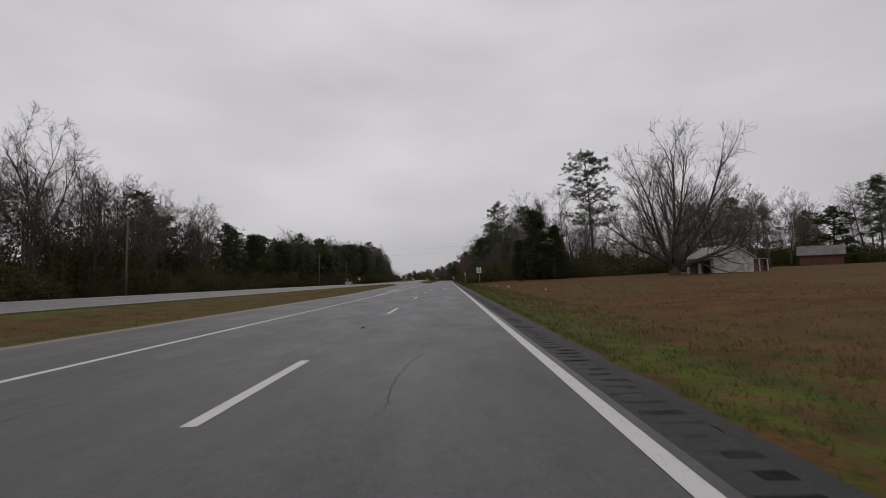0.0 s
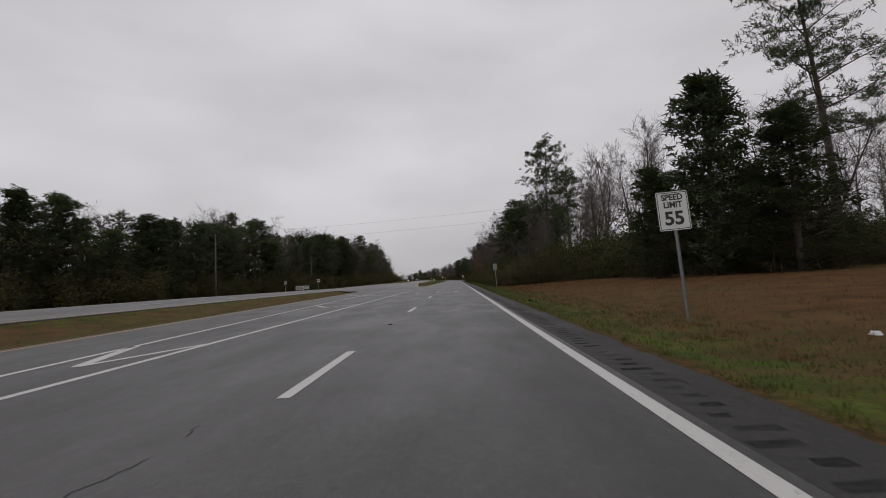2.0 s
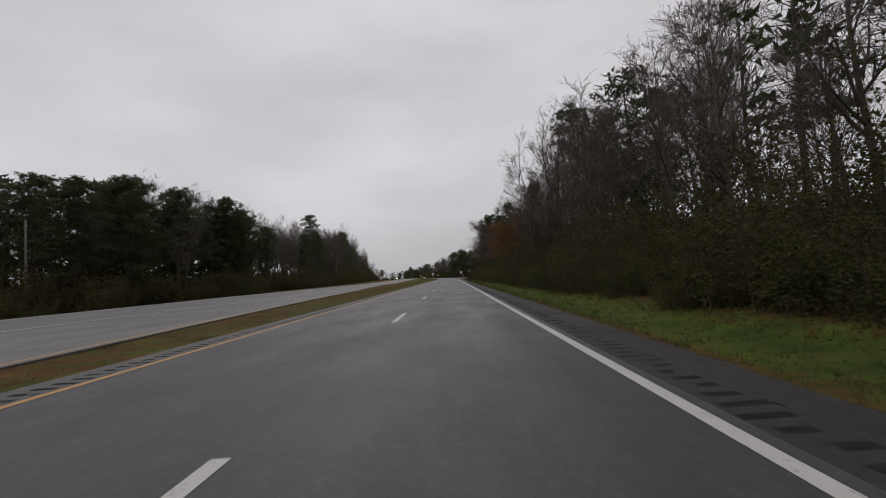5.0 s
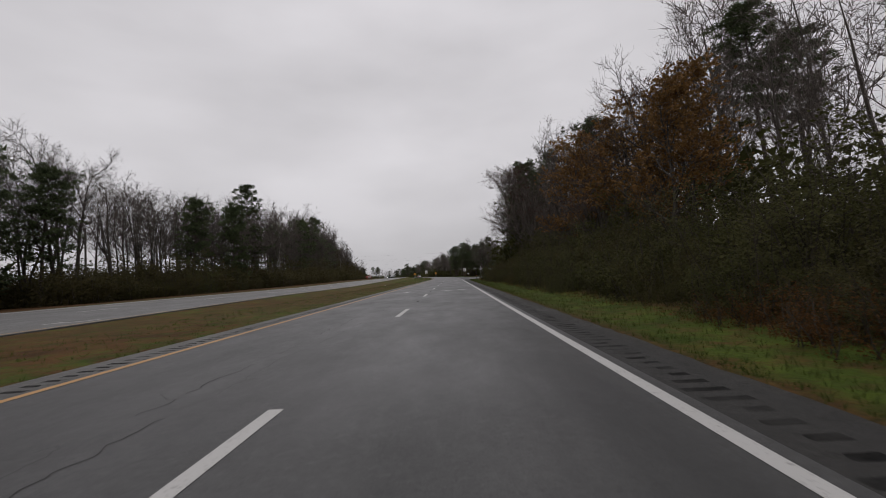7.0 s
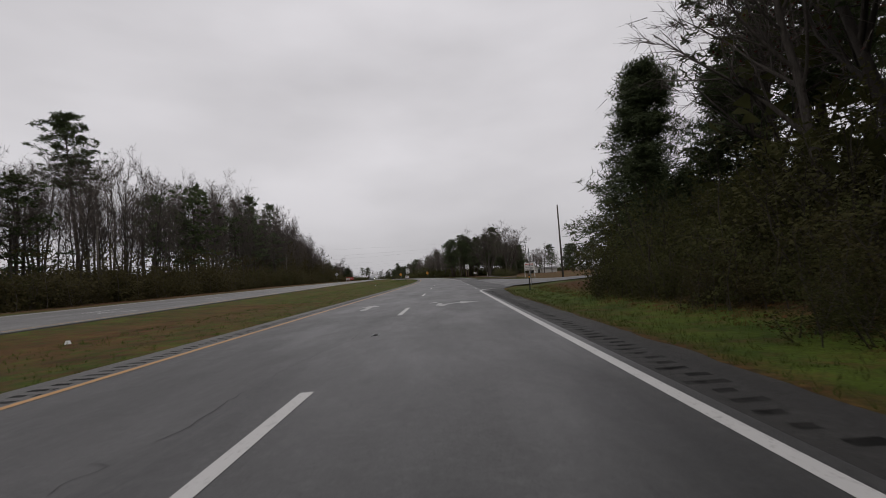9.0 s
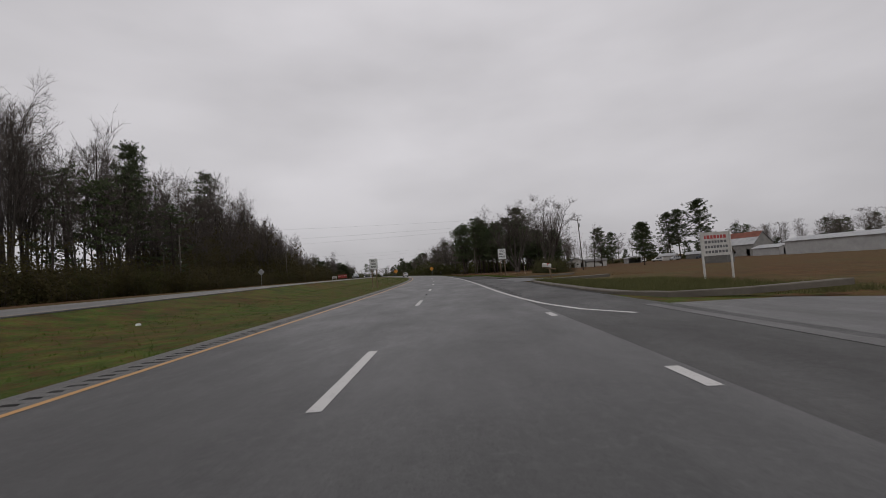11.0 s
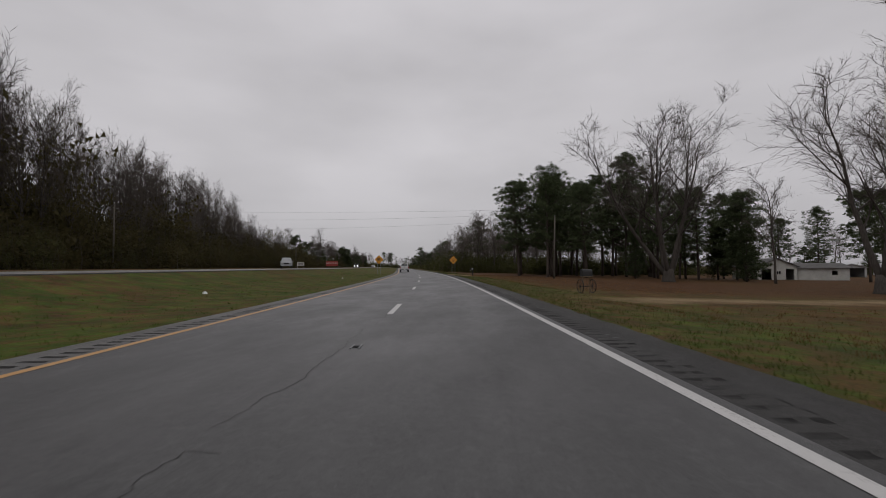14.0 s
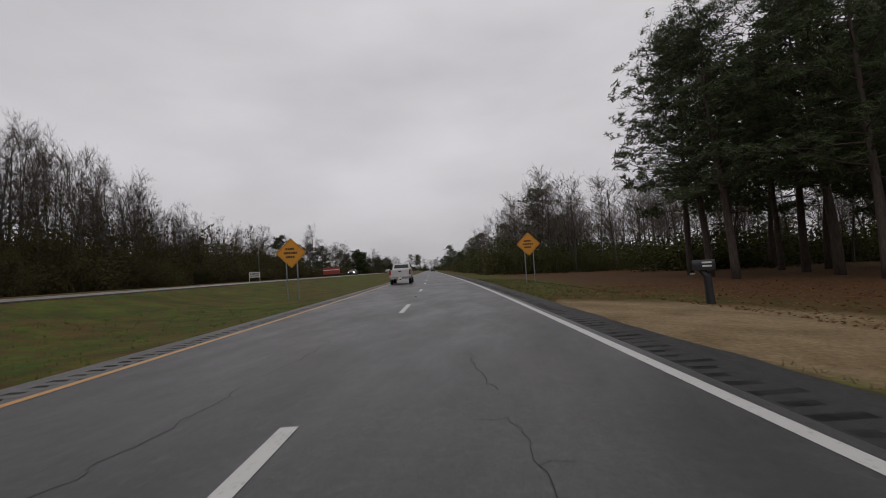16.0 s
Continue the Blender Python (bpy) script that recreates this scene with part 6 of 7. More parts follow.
def gable_house(name, label, category, m, w, d, eave, peak, walls, roofing, front=(), side=(), lap=0.35, roof2=None):
    """A gabled building: x is along its front, y its depth; the ridge runs along y. front: openings of the gable wall, side: of the long wall at -x."""
    t = thing(name, label, category, m)
    th = 0.2
    fw = Mesh()
    wall(fw, -w / 2, w / 2, -d / 2, eave, th, front)
    n = len(fw.v)
    fw.v += [(-w / 2, -d / 2, eave), (w / 2, -d / 2, eave), (0, -d / 2, peak), (-w / 2, -d / 2 + th, eave), (w / 2, -d / 2 + th, eave), (0, -d / 2 + th, peak)]
    fw.f += [(n, n + 1, n + 2), (n + 5, n + 4, n + 3), (n, n + 2, n + 5, n + 3), (n + 2, n + 1, n + 4, n + 5)]
    weld(fw)
    part("gable_wall", fw, walls, t)
    bw = Mesh()
    wall(bw, -w / 2, w / 2, d / 2 - th, eave, th)
    n = len(bw.v)
    bw.v += [(-w / 2, d / 2 - th, eave), (w / 2, d / 2 - th, eave), (0, d / 2 - th, peak), (-w / 2, d / 2, eave), (w / 2, d / 2, eave), (0, d / 2, peak)]
    bw.f += [(n, n + 1, n + 2), (n + 5, n + 4, n + 3), (n, n + 2, n + 5, n + 3), (n + 2, n + 1, n + 4, n + 5)]
    weld(bw)
    part("back_wall", bw, walls, t)
    for sgn, holes in ((-1, side), (1, ())):
        sw = Mesh()
        wall(sw, -d / 2 + th, d / 2 - th, 0, eave, th, holes)
        sw.v = [(sgn * (w / 2) - (sgn * y if sgn > 0 else -y), x, z) for x, y, z in sw.v]
        part("side_wall", sw, walls, t)
    run = w / 2 + lap
    drop = (peak - eave) * run / (w / 2)
    for sgn in (-1, 1):
        r = Mesh()
        ribs = int((d + 2 * lap) / 0.6)
        a0, a1 = Vector((0, 0, peak + 0.05)), Vector((sgn * run, 0, peak + 0.05 - drop))
        r.v = [(0, -d / 2 - lap, peak + 0.02), (a1.x, -d / 2 - lap, a1.z - 0.03), (a1.x, d / 2 + lap, a1.z - 0.03), (0, d / 2 + lap, peak + 0.02),
               (0, -d / 2 - lap, peak + 0.1), (a1.x, -d / 2 - lap, a1.z + 0.05), (a1.x, d / 2 + lap, a1.z + 0.05), (0, d / 2 + lap, peak + 0.1)]
        r.f = [(0, 1, 2, 3), (7, 6, 5, 4), (0, 4, 5, 1), (1, 5, 6, 2), (2, 6, 7, 3), (3, 7, 4, 0)]
        slab = part("roof", r, roofing, t)
        for k in range(ribs + 1):
            y = -d / 2 - lap + (d + 2 * lap) * k / ribs
            q = Mesh()
            q.tube([Vector((0, y, peak + 0.1)), Vector((a1.x, y, a1.z + 0.05))], [0.025, 0.025], 4)
            part("roof_rib", q, roofing, slab)
        if roof2:
            q = Mesh()
            f = 0.45
            q.v = [(0, -d / 2 - lap, peak + 0.14), (a1.x * f, -d / 2 - lap, peak + 0.14 - drop * f), (a1.x * f, d / 2 + lap, peak + 0.14 - drop * f), (0, d / 2 + lap, peak + 0.14),
                   (0, -d / 2 - lap, peak + 0.17), (a1.x * f, -d / 2 - lap, peak + 0.17 - drop * f), (a1.x * f, d / 2 + lap, peak + 0.17 - drop * f), (0, d / 2 + lap, peak + 0.17)]
            q.f = [(0, 1, 2, 3), (7, 6, 5, 4), (0, 4, 5, 1), (1, 5, 6, 2), (2, 6, 7, 3), (3, 7, 4, 0)]
            part("roof_sheet", q, roof2, slab, "rust red upper roof sheets")
    fl = Mesh()
    fl.box((-w / 2 + th, -d / 2 + th, 0.01), (w / 2 - th, d / 2 - th, 0.06))
    part("floor_slab", fl, M_DARK, t)
    for k, (a, b, lo, hi) in enumerate(front):
        if lo > 0.3:
            p = Mesh()
            p.box((a, -d / 2 + 0.08, lo), (b, -d / 2 + 0.1, hi))
            win = part("window", p, M_GLASS, t)
            fr = Mesh()
            for q0, q1 in (((a, lo), (b, lo + 0.06)), ((a, hi - 0.06), (b, hi)), ((a, lo), (a + 0.06, hi)), ((b - 0.06, lo), (b, hi)), (((a + b) / 2 - 0.03, lo), ((a + b) / 2 + 0.03, hi))):
                fr.box((q0[0], -d / 2 + 0.03, q0[1]), (q1[0], -d / 2 + 0.075, q1[1]))
            part("window_frame", fr, M_WHITEPAINT, win)
    return t


M_DARKTIN = simple("weathered_dark_tin", (0.16, 0.15, 0.148), 0.7, 0.1, 0.5, 0.9)
M_REDBOARD = simple("faded_red_boards", (0.11, 0.045, 0.035), 0.9, 0, 0.45, 1.2)
GARAGE = gable_house("block_garage", "white block garage with two dark open doorways and a tin roof", "garage", at(63.0, 40.6, 12), 6.4, 4.9, 2.15, 3.7, M_WHITEWALL, M_TIN, side=((-1.9, -0.2, 0.0, 1.8), (0.35, 2.0, 0.0, 1.8)), lap=0.3)
LEANTO = thing("lean_to", "dark red board lean-to with pale posts behind the garage", "shed", at(65.2, 46.2, 12))
for x0, x1, y0, y1, h in ((-1.6, 1.6, 1.4, 1.5, 1.9), (1.5, 1.6, -1.4, 1.4, 1.8), (-1.6, 1.0, -1.5, -1.4, 1.7)):
    w_ = Mesh()
    n_ = max(1, int(max(x1 - x0, y1 - y0) / 0.3))
    for k in range(n_):
        if x1 - x0 > y1 - y0:
            w_.box((x0 + (x1 - x0) * k / n_, y0, -0.1), (x0 + (x1 - x0) * (k + 1) / n_ - 0.012, y1, h))
        else:
            w_.box((x0, y0 + (y1 - y0) * k / n_, -0.1), (x1, y0 + (y1 - y0) * (k + 1) / n_ - 0.012, h))
    part("board_wall", w_, M_REDBOARD, LEANTO)
for x in (-1.62, 0.2, 1.62):
    w_ = Mesh()
    w_.box((x - 0.06, -1.62, -0.1), (x + 0.06, -1.5, 1.75))
    part("post", w_, M_WHITEPAINT, LEANTO)
w_ = Mesh()
w_.box((-1.8, -1.8, 0), (1.8, 1.7, 0.06), Matrix.Translation((0, 0, 1.86)) @ Matrix.Rotation(radians(4), 4, "X"))
part("roof", w_, M_DARKTIN, LEANTO)
gable_house("old_barn", "small dark barn with a dull grey tin roof by the trees", "barn", at(81, 70, 50), 4.4, 6.0, 1.9, 3.4, M_REDBOARD, M_DARKTIN, front=((-1.2, 1.2, 0, 1.9),))
gable_house("pump_house", "little pale pump house at the field's edge", "shed", at(113, 43, 20), 2.0, 2.2, 1.7, 2.3, M_WHITEWALL, M_SHINGLE, front=((-0.4, 0.4, 0, 1.5),), lap=0.15)
gable_house("farm_barn", "big grey barn with half-rusted tin roof across the field", "barn", at(486, 128, 10), 10, 16.5, 4.6, 9.0, M_PALEBOARD, M_TIN, front=((-3.4, -2.4, 1.2, 2.6), (2.2, 3.2, 1.2, 2.6), (-0.5, 0.5, 3.0, 3.8)), side=((-6.6, -5.2, 0.0, 2.6), (-1.0, 0.4, 1.2, 2.2)), roof2=M_RUST)
gable_house("grey_shed", "small weathered grey shed standing in the field", "shed", at(413.8, 57.6, 35), 3.6, 4.2, 2.0, 3.0, M_GREYWALL, M_TIN, front=((-0.5, 0.5, 0, 1.8),), lap=0.25)
gable_house("metal_building", "long pale metal farm building", "farm building", at(442, 118, 10), 12, 26, 4.0, 5.2, M_PALEWALL, M_TIN, front=((-3, 3, 0, 3.4),))
gable_house("low_shed", "low pale lean-to shed among the farm buildings", "shed", at(467, 121, 12), 8, 9, 2.6, 3.6, M_PALEWALL, M_TIN, front=((-2, 2, 0, 2.2),))
gable_house("storage_shed", "small white storage shed under the pines", "shed", at(517, 120, 40), 5, 7, 2.2, 3.2, M_WHITEWALL, M_TIN, front=((-1, 1, 0, 2),))
gable_house("storage_shed", "small dark storage shed under the pines", "shed", at(508, 126, 40), 5, 6, 2.2, 3.2, M_GREYWALL, M_TIN, front=((-1, 1, 0, 2),))
gable_house("bungalow", "low white bungalow with arched porch and grey shingle roof", "house", at(496, 63.5, -18), 6.0, 11, 2.3, 3.7, M_WHITEWALL, M_SHINGLE, front=((-2.4, -0.9, 0, 1.9), (-0.1, 0.6, 0.9, 1.6), (1.3, 2.5, 0, 1.9)))
gable_house("house_wing", "low white wing of the bungalow with small windows", "house", at(492.5, 70.0, 72), 6.0, 7.5, 2.1, 2.9, M_WHITEWALL, M_SHINGLE, side=((-2, -1.2, 0.9, 1.6),))
gable_house("carport", "open carport with a pale roof beyond the yard", "carport", at(514, 100, -18), 6, 7, 2.2, 3.0, M_PALEWALL, M_TIN, front=((-2.6, 2.6, 0, 2.1),))


# ---- mailboxes ----
def mailbox(t, m, mat, w=0.17, h=0.22, l=0.5, flag=True):
    b = Mesh()
    prof = [(-w / 2, 0), (w / 2, 0), (w / 2, h * 0.55)] + [(w / 2 * math.cos(radians(a)), h * 0.55 + h * 0.45 * math.sin(radians(a))) for a in range(20, 180, 20)] + [(-w / 2, h * 0.55)]
    n = len(prof)
    b.v = [tuple(m @ Vector((-l / 2, x, z))) for x, z in prof] + [tuple(m @ Vector((l / 2, x, z))) for x, z in prof]
    b.f = [tuple(reversed(range(n))), tuple(range(n, 2 * n))] + [(i, (i + 1) % n, (i + 1) % n + n, i + n) for i in range(n)]
    box = part("box", b, mat, t)
    d = Mesh()
    d.v = [tuple(m @ Vector((-l / 2 - 0.012, x * 1.06, z * 1.04))) for x, z in prof] + [tuple(m @ Vector((-l / 2 + 0.01, x * 1.06, z * 1.04))) for x, z in prof]
    d.f = [tuple(reversed(range(n))), tuple(range(n, 2 * n))] + [(i, (i + 1) % n, (i + 1) % n + n, i + n) for i in range(n)]
    part("door", d, mat, box)
    if flag:
        f = Mesh()
        f.box((-0.02, -w / 2 - 0.012, h * 0.4), (0.02, -w / 2 - 0.004, h * 0.95), m)
        f.box((-0.02, -w / 2 - 0.012, h * 0.8), (0.1, -w / 2 - 0.004, h * 1.05), m)
        part("flag", f, M_SIGNRED, box)
    return box


def plastic_mailbox():
    t = thing("mailbox", "black moulded plastic mailbox on a thick tapered post", "mailbox", at(491.6, 8.9, -38))
    p = Mesh()
    p.tube([Vector((0.05, 0, -0.2)), Vector((0.03, 0, 0.3)), Vector((0, 0, 0.8)), Vector((-0.12, 0, 0.98)), Vector((-0.2, 0, 1.02))], [0.13, 0.115, 0.11, 0.1, 0.07], 8)
    part("post", p, M_BLACKPLASTIC, t, bevel=0.01)
    b = mailbox(t, Matrix.Translation((-0.05, 0, 0.98)), M_BLACKPLASTIC, 0.26, 0.3, 0.55, flag=False)
    for z in (1.2, 1.1):
        r = Mesh()
        r.box((-0.08, -0.138, z - 0.025), (0.16, -0.131, z + 0.025))
        part("number_bar", r, M_SIGNWHITE, b)
    n = Mesh()
    n.box((-0.42, -0.1, 0.86), (-0.3, 0.1, 0.9))
    part("paper_slot", n, M_ALU, t)


def wheel_mailbox():
    t = thing("mailbox", "black mailbox on a stand made of two iron spoked wheels", "mailbox", at(442.9, 9.3, 10))
    m = Matrix.Translation((0, 0, 0.95))
    mailbox(t, m, M_BLACKPLASTIC, 0.32, 0.38, 0.56, flag=False)
    for x in (-0.36, 0.36):
        w = Mesh()
        pts = [Vector((x, 0.36 * math.cos(radians(a)), 0.42 + 0.36 * math.sin(radians(a)))) for a in range(0, 361, 15)]
        w.tube(pts, [0.022] * len(pts), 5, False)
        rimo = part("iron_wheel", w, M_BLACKPLASTIC, t, "rusty black iron wheel")
        for a in range(0, 360, 45):
            sp = Mesh()
            sp.tube([Vector((x, 0, 0.42)), Vector((x, 0.35 * math.cos(radians(a)), 0.42 + 0.35 * math.sin(radians(a))))], [0.01, 0.01], 4)
            part("spoke", sp, M_BLACKPLASTIC, rimo)
    f = Mesh()
    f.tube([Vector((-0.4, 0, 0.42)), Vector((0.4, 0, 0.42))], [0.025, 0.025], 6)
    part("axle", f, M_BLACKPLASTIC, t)
    for x in (-0.18, 0.18):
        f = Mesh()
        f.box((x - 0.03, -0.03, -0.1), (x + 0.03, 0.03, 0.96))
        part("upright", f, M_WOODPOST, t, bevel=0.006)
    f = Mesh()
    f.box((-0.3, -0.17, 0.92), (0.3, 0.17, 0.95))
    part("shelf", f, M_WOODPOST, t, bevel=0.006)


def leaning_mailbox():
    t = thing("mailbox", "white mailbox tilted on a leaning wooden post", "mailbox", at(357.2, 7.9, 0))
    p = Mesh()
    p.box((-0.05, -0.05, -0.3), (0.05, 0.05, 1.15), Matrix.Rotation(radians(-9), 4, "Y"))
    part("post", p, M_WOODPOST, t, bevel=0.006)
    a = Mesh()
    a.box((-0.75, -0.05, 0.86), (0.1, 0.05, 0.94), Matrix.Rotation(radians(10), 4, "Y"))
    part("arm", a, M_WOODPOST, t, bevel=0.006)
    mailbox(t, Matrix.Rotation(radians(10), 4, "Y") @ Matrix.Translation((-0.48, 0, 0.95)), M_WHITEPAINT, 0.2, 0.24, 0.52)


plastic_mailbox()
wheel_mailbox()
leaning_mailbox()
t = thing("mailbox", "dark mailbox on a plain post far along the verge", "mailbox", at(545, 8.5))
p = Mesh()
p.box((-0.05, -0.05, -0.2), (0.05, 0.05, 1.0))
part("post", p, M_WOODPOST, t)
mailbox(t, Matrix.Translation((0, 0, 1.0)), M_BLACKPLASTIC)

# ---- vehicles ----
M_CARWHITE = simple("white_car_paint", (0.52, 0.52, 0.52), 0.25, 0.0, 0.12, 1.5)
M_CARSILVER = simple("silver_car_paint", (0.36, 0.37, 0.38), 0.28, 0.5, 0.12, 1.5)
M_CARDARK = simple("dark_car_paint", (0.05, 0.055, 0.065), 0.25, 0.2, 0.2, 1.5)
M_CHROME = simple("bumper_chrome", (0.55, 0.55, 0.56), 0.2, 1.0, 0.2, 3)
M_TYRE = simple("tyre_rubber", (0.016, 0.016, 0.017), 0.85)
M_TAIL = simple("red_lamp_lens", (0.4, 0.015, 0.012), 0.25)
LAMP = Nodes("lit_headlamp", 0.2)
LAMP.color((0.9, 0.9, 0.85))
LAMP.b.inputs["Emission Color"].default_value = (1.0, 0.97, 0.9, 1)
LAMP.b.inputs["Emission Strength"].default_value = 12.0
M_LAMP = LAMP.m
M_LENS = simple("clear_lamp_lens", (0.5, 0.5, 0.5), 0.15)


def loft(sections):
    """A closed hull through rings (y, [(x, z), ...])."""
    m = Mesh()
    n = len(sections[0][1])
    for y, ring in sections:
        m.v += [(x, y, z) for x, z in ring]
    for i in range(len(sections) - 1):
        m.f += [(i * n + k, i * n + (k + 1) % n, (i + 1) * n + (k + 1) % n, (i + 1) * n + k) for k in range(n)]
    m.f += [tuple(reversed(range(n))), tuple(len(m.v) - n + k for k in range(n))]
    return m


def hull(w, z0, z1, z2, tuck=0.9):
    """One ring of a car body: sill, waist, top."""
    return [(-w * 0.9, z0), (w * 0.9, z0), (w, z0 + 0.12), (w, z1), (w * tuck, z2), (-w * tuck, z2), (-w, z1), (-w, z0 + 0.12)]


def road_wheel(t, x, y, r, w=0.24):
    m = Mesh()
    sgn = 1 if x > 0 else -1
    m.tube([Vector((x - sgn * w / 2, y, r)), Vector((x - sgn * w * 0.4, y, r)), Vector((x + sgn * w * 0.4, y, r)), Vector((x + sgn * w / 2, y, r))], [r * 0.9, r, r, r * 0.9], 20)
    tyre = part("wheel", m, M_TYRE, t)
    c = Mesh()
    c.tube([Vector((x + sgn * (w / 2 - 0.03), y, r)), Vector((x + sgn * (w / 2 + 0.012), y, r))], [r * 0.62, r * 0.55], 14)
    part("rim", c, M_CHROME, tyre)
    for k in range(5):
        a = radians(72 * k)
        s = Mesh()
        s.box((-0.008, -r * 0.08, r * 0.14), (0.008, r * 0.08, r * 0.5), Matrix.Translation((x + sgn * (w / 2 + 0.012), y, r)) @ Matrix.Rotation(a, 4, "X"))
        part("spoke", s, M_ALU, tyre)


def box_part(name, lo, hi, mat, parent, bevel=0.0, label=""):
    m = Mesh()
    m.box(lo, hi)
    return part(name, m, mat, parent, label, bevel=bevel)


def pickup(s, u):
    """A full-size pickup seen from behind; it faces +y."""
    t = thing("pickup_truck", "white pickup truck with a chrome rear bumper on the wet lane", "pickup truck", at(s, u, 0, 0.0))
    body = part("body", loft([(-2.9, hull(0.93, 0.62, 1.05, 1.32, 0.98)), (-2.75, hull(0.99, 0.5, 1.05, 1.34, 0.98)), (0.0, hull(1.0, 0.46, 1.08, 1.32, 0.97)), (1.4, hull(1.0, 0.46, 1.06, 1.25, 0.93)), (2.6, hull(0.97, 0.48, 1.0, 1.18, 0.9)), (2.85, hull(0.9, 0.55, 0.92, 1.08, 0.9))]), M_CARWHITE, t, bevel=0.03)
    part("cab", loft([(-0.75, hull(0.93, 1.2, 1.3, 1.32, 0.95)), (-0.55, hull(0.92, 1.2, 1.4, 1.93, 0.8)), (0.5, hull(0.93, 1.2, 1.4, 1.95, 0.8)), (1.1, hull(0.93, 1.2, 1.4, 1.88, 0.8)), (1.75, hull(0.92, 1.15, 1.22, 1.26, 0.95))]), M_CARWHITE, t, bevel=0.03)
    g = Mesh()
    g.face(Vector((-0.72, -0.715, 1.42)), Vector((0.72, -0.715, 1.42)), Vector((0.64, -0.585, 1.84)), Vector((-0.64, -0.585, 1.84)))
    g.face(Vector((-0.72, -0.69, 1.42)), Vector((-0.64, -0.56, 1.84)), Vector((0.64, -0.56, 1.84)), Vector((0.72, -0.69, 1.42)))
    part("rear_window", g, M_GLASS, t)
    for sx in (-1, 1):
        for a, b in ((-0.45, 0.35), (0.42, 1.1)):
            w = Mesh()
            w.box((-0.006, a, 1.44), (0.006, b, 1.82), Matrix.Translation((sx * 0.862, 0, 0)))
            part("side_window", w, M_GLASS, t)
        box_part("tail_light", (sx * 0.985 - (0.15 if sx > 0 else 0), -2.93, 0.88), (sx * 0.985 + (0 if sx > 0 else 0.15), -2.88, 1.28), M_TAIL, t, 0.01)
        box_part("door_mirror", (sx * 1.02 - 0.02, 0.9, 1.32), (sx * 1.24, 1.0, 1.55), M_BLACKPLASTIC, t, 0.03)
        box_part("bed_rail", (sx * 0.9 - 0.07, -2.85, 1.3), (sx * 0.9 + 0.07, -0.75, 1.37), M_BLACKPLASTIC, t, 0.01)
    gate = box_part("tailgate", (-0.8, -2.925, 0.72), (0.8, -2.87, 1.34), M_CARWHITE, t, 0.015)
    box_part("tailgate_handle", (-0.13, -2.945, 1.16), (0.13, -2.92, 1.26), M_BLACKPLASTIC, gate, 0.008)
    bump = box_part("rear_bumper", (-0.97, -3.05, 0.5), (0.97, -2.87, 0.7), M_CHROME, t, 0.03, "chrome rear bumper")
    box_part("number_plate", (-0.16, -3.06, 0.52), (0.16, -3.045, 0.67), M_SIGNWHITE, bump)
    box_part("hitch", (-0.06, -3.1, 0.42), (0.06, -2.9, 0.5), M_BLACKPLASTIC, t)
    box_part("windscreen", (-0.7, 1.12, 1.3), (0.7, 1.5, 1.33), M_GLASS, t)
    for x in (-0.87, 0.87):
        for y in (-1.75, 1.8):
            road_wheel(t, x, y, 0.39, 0.27)


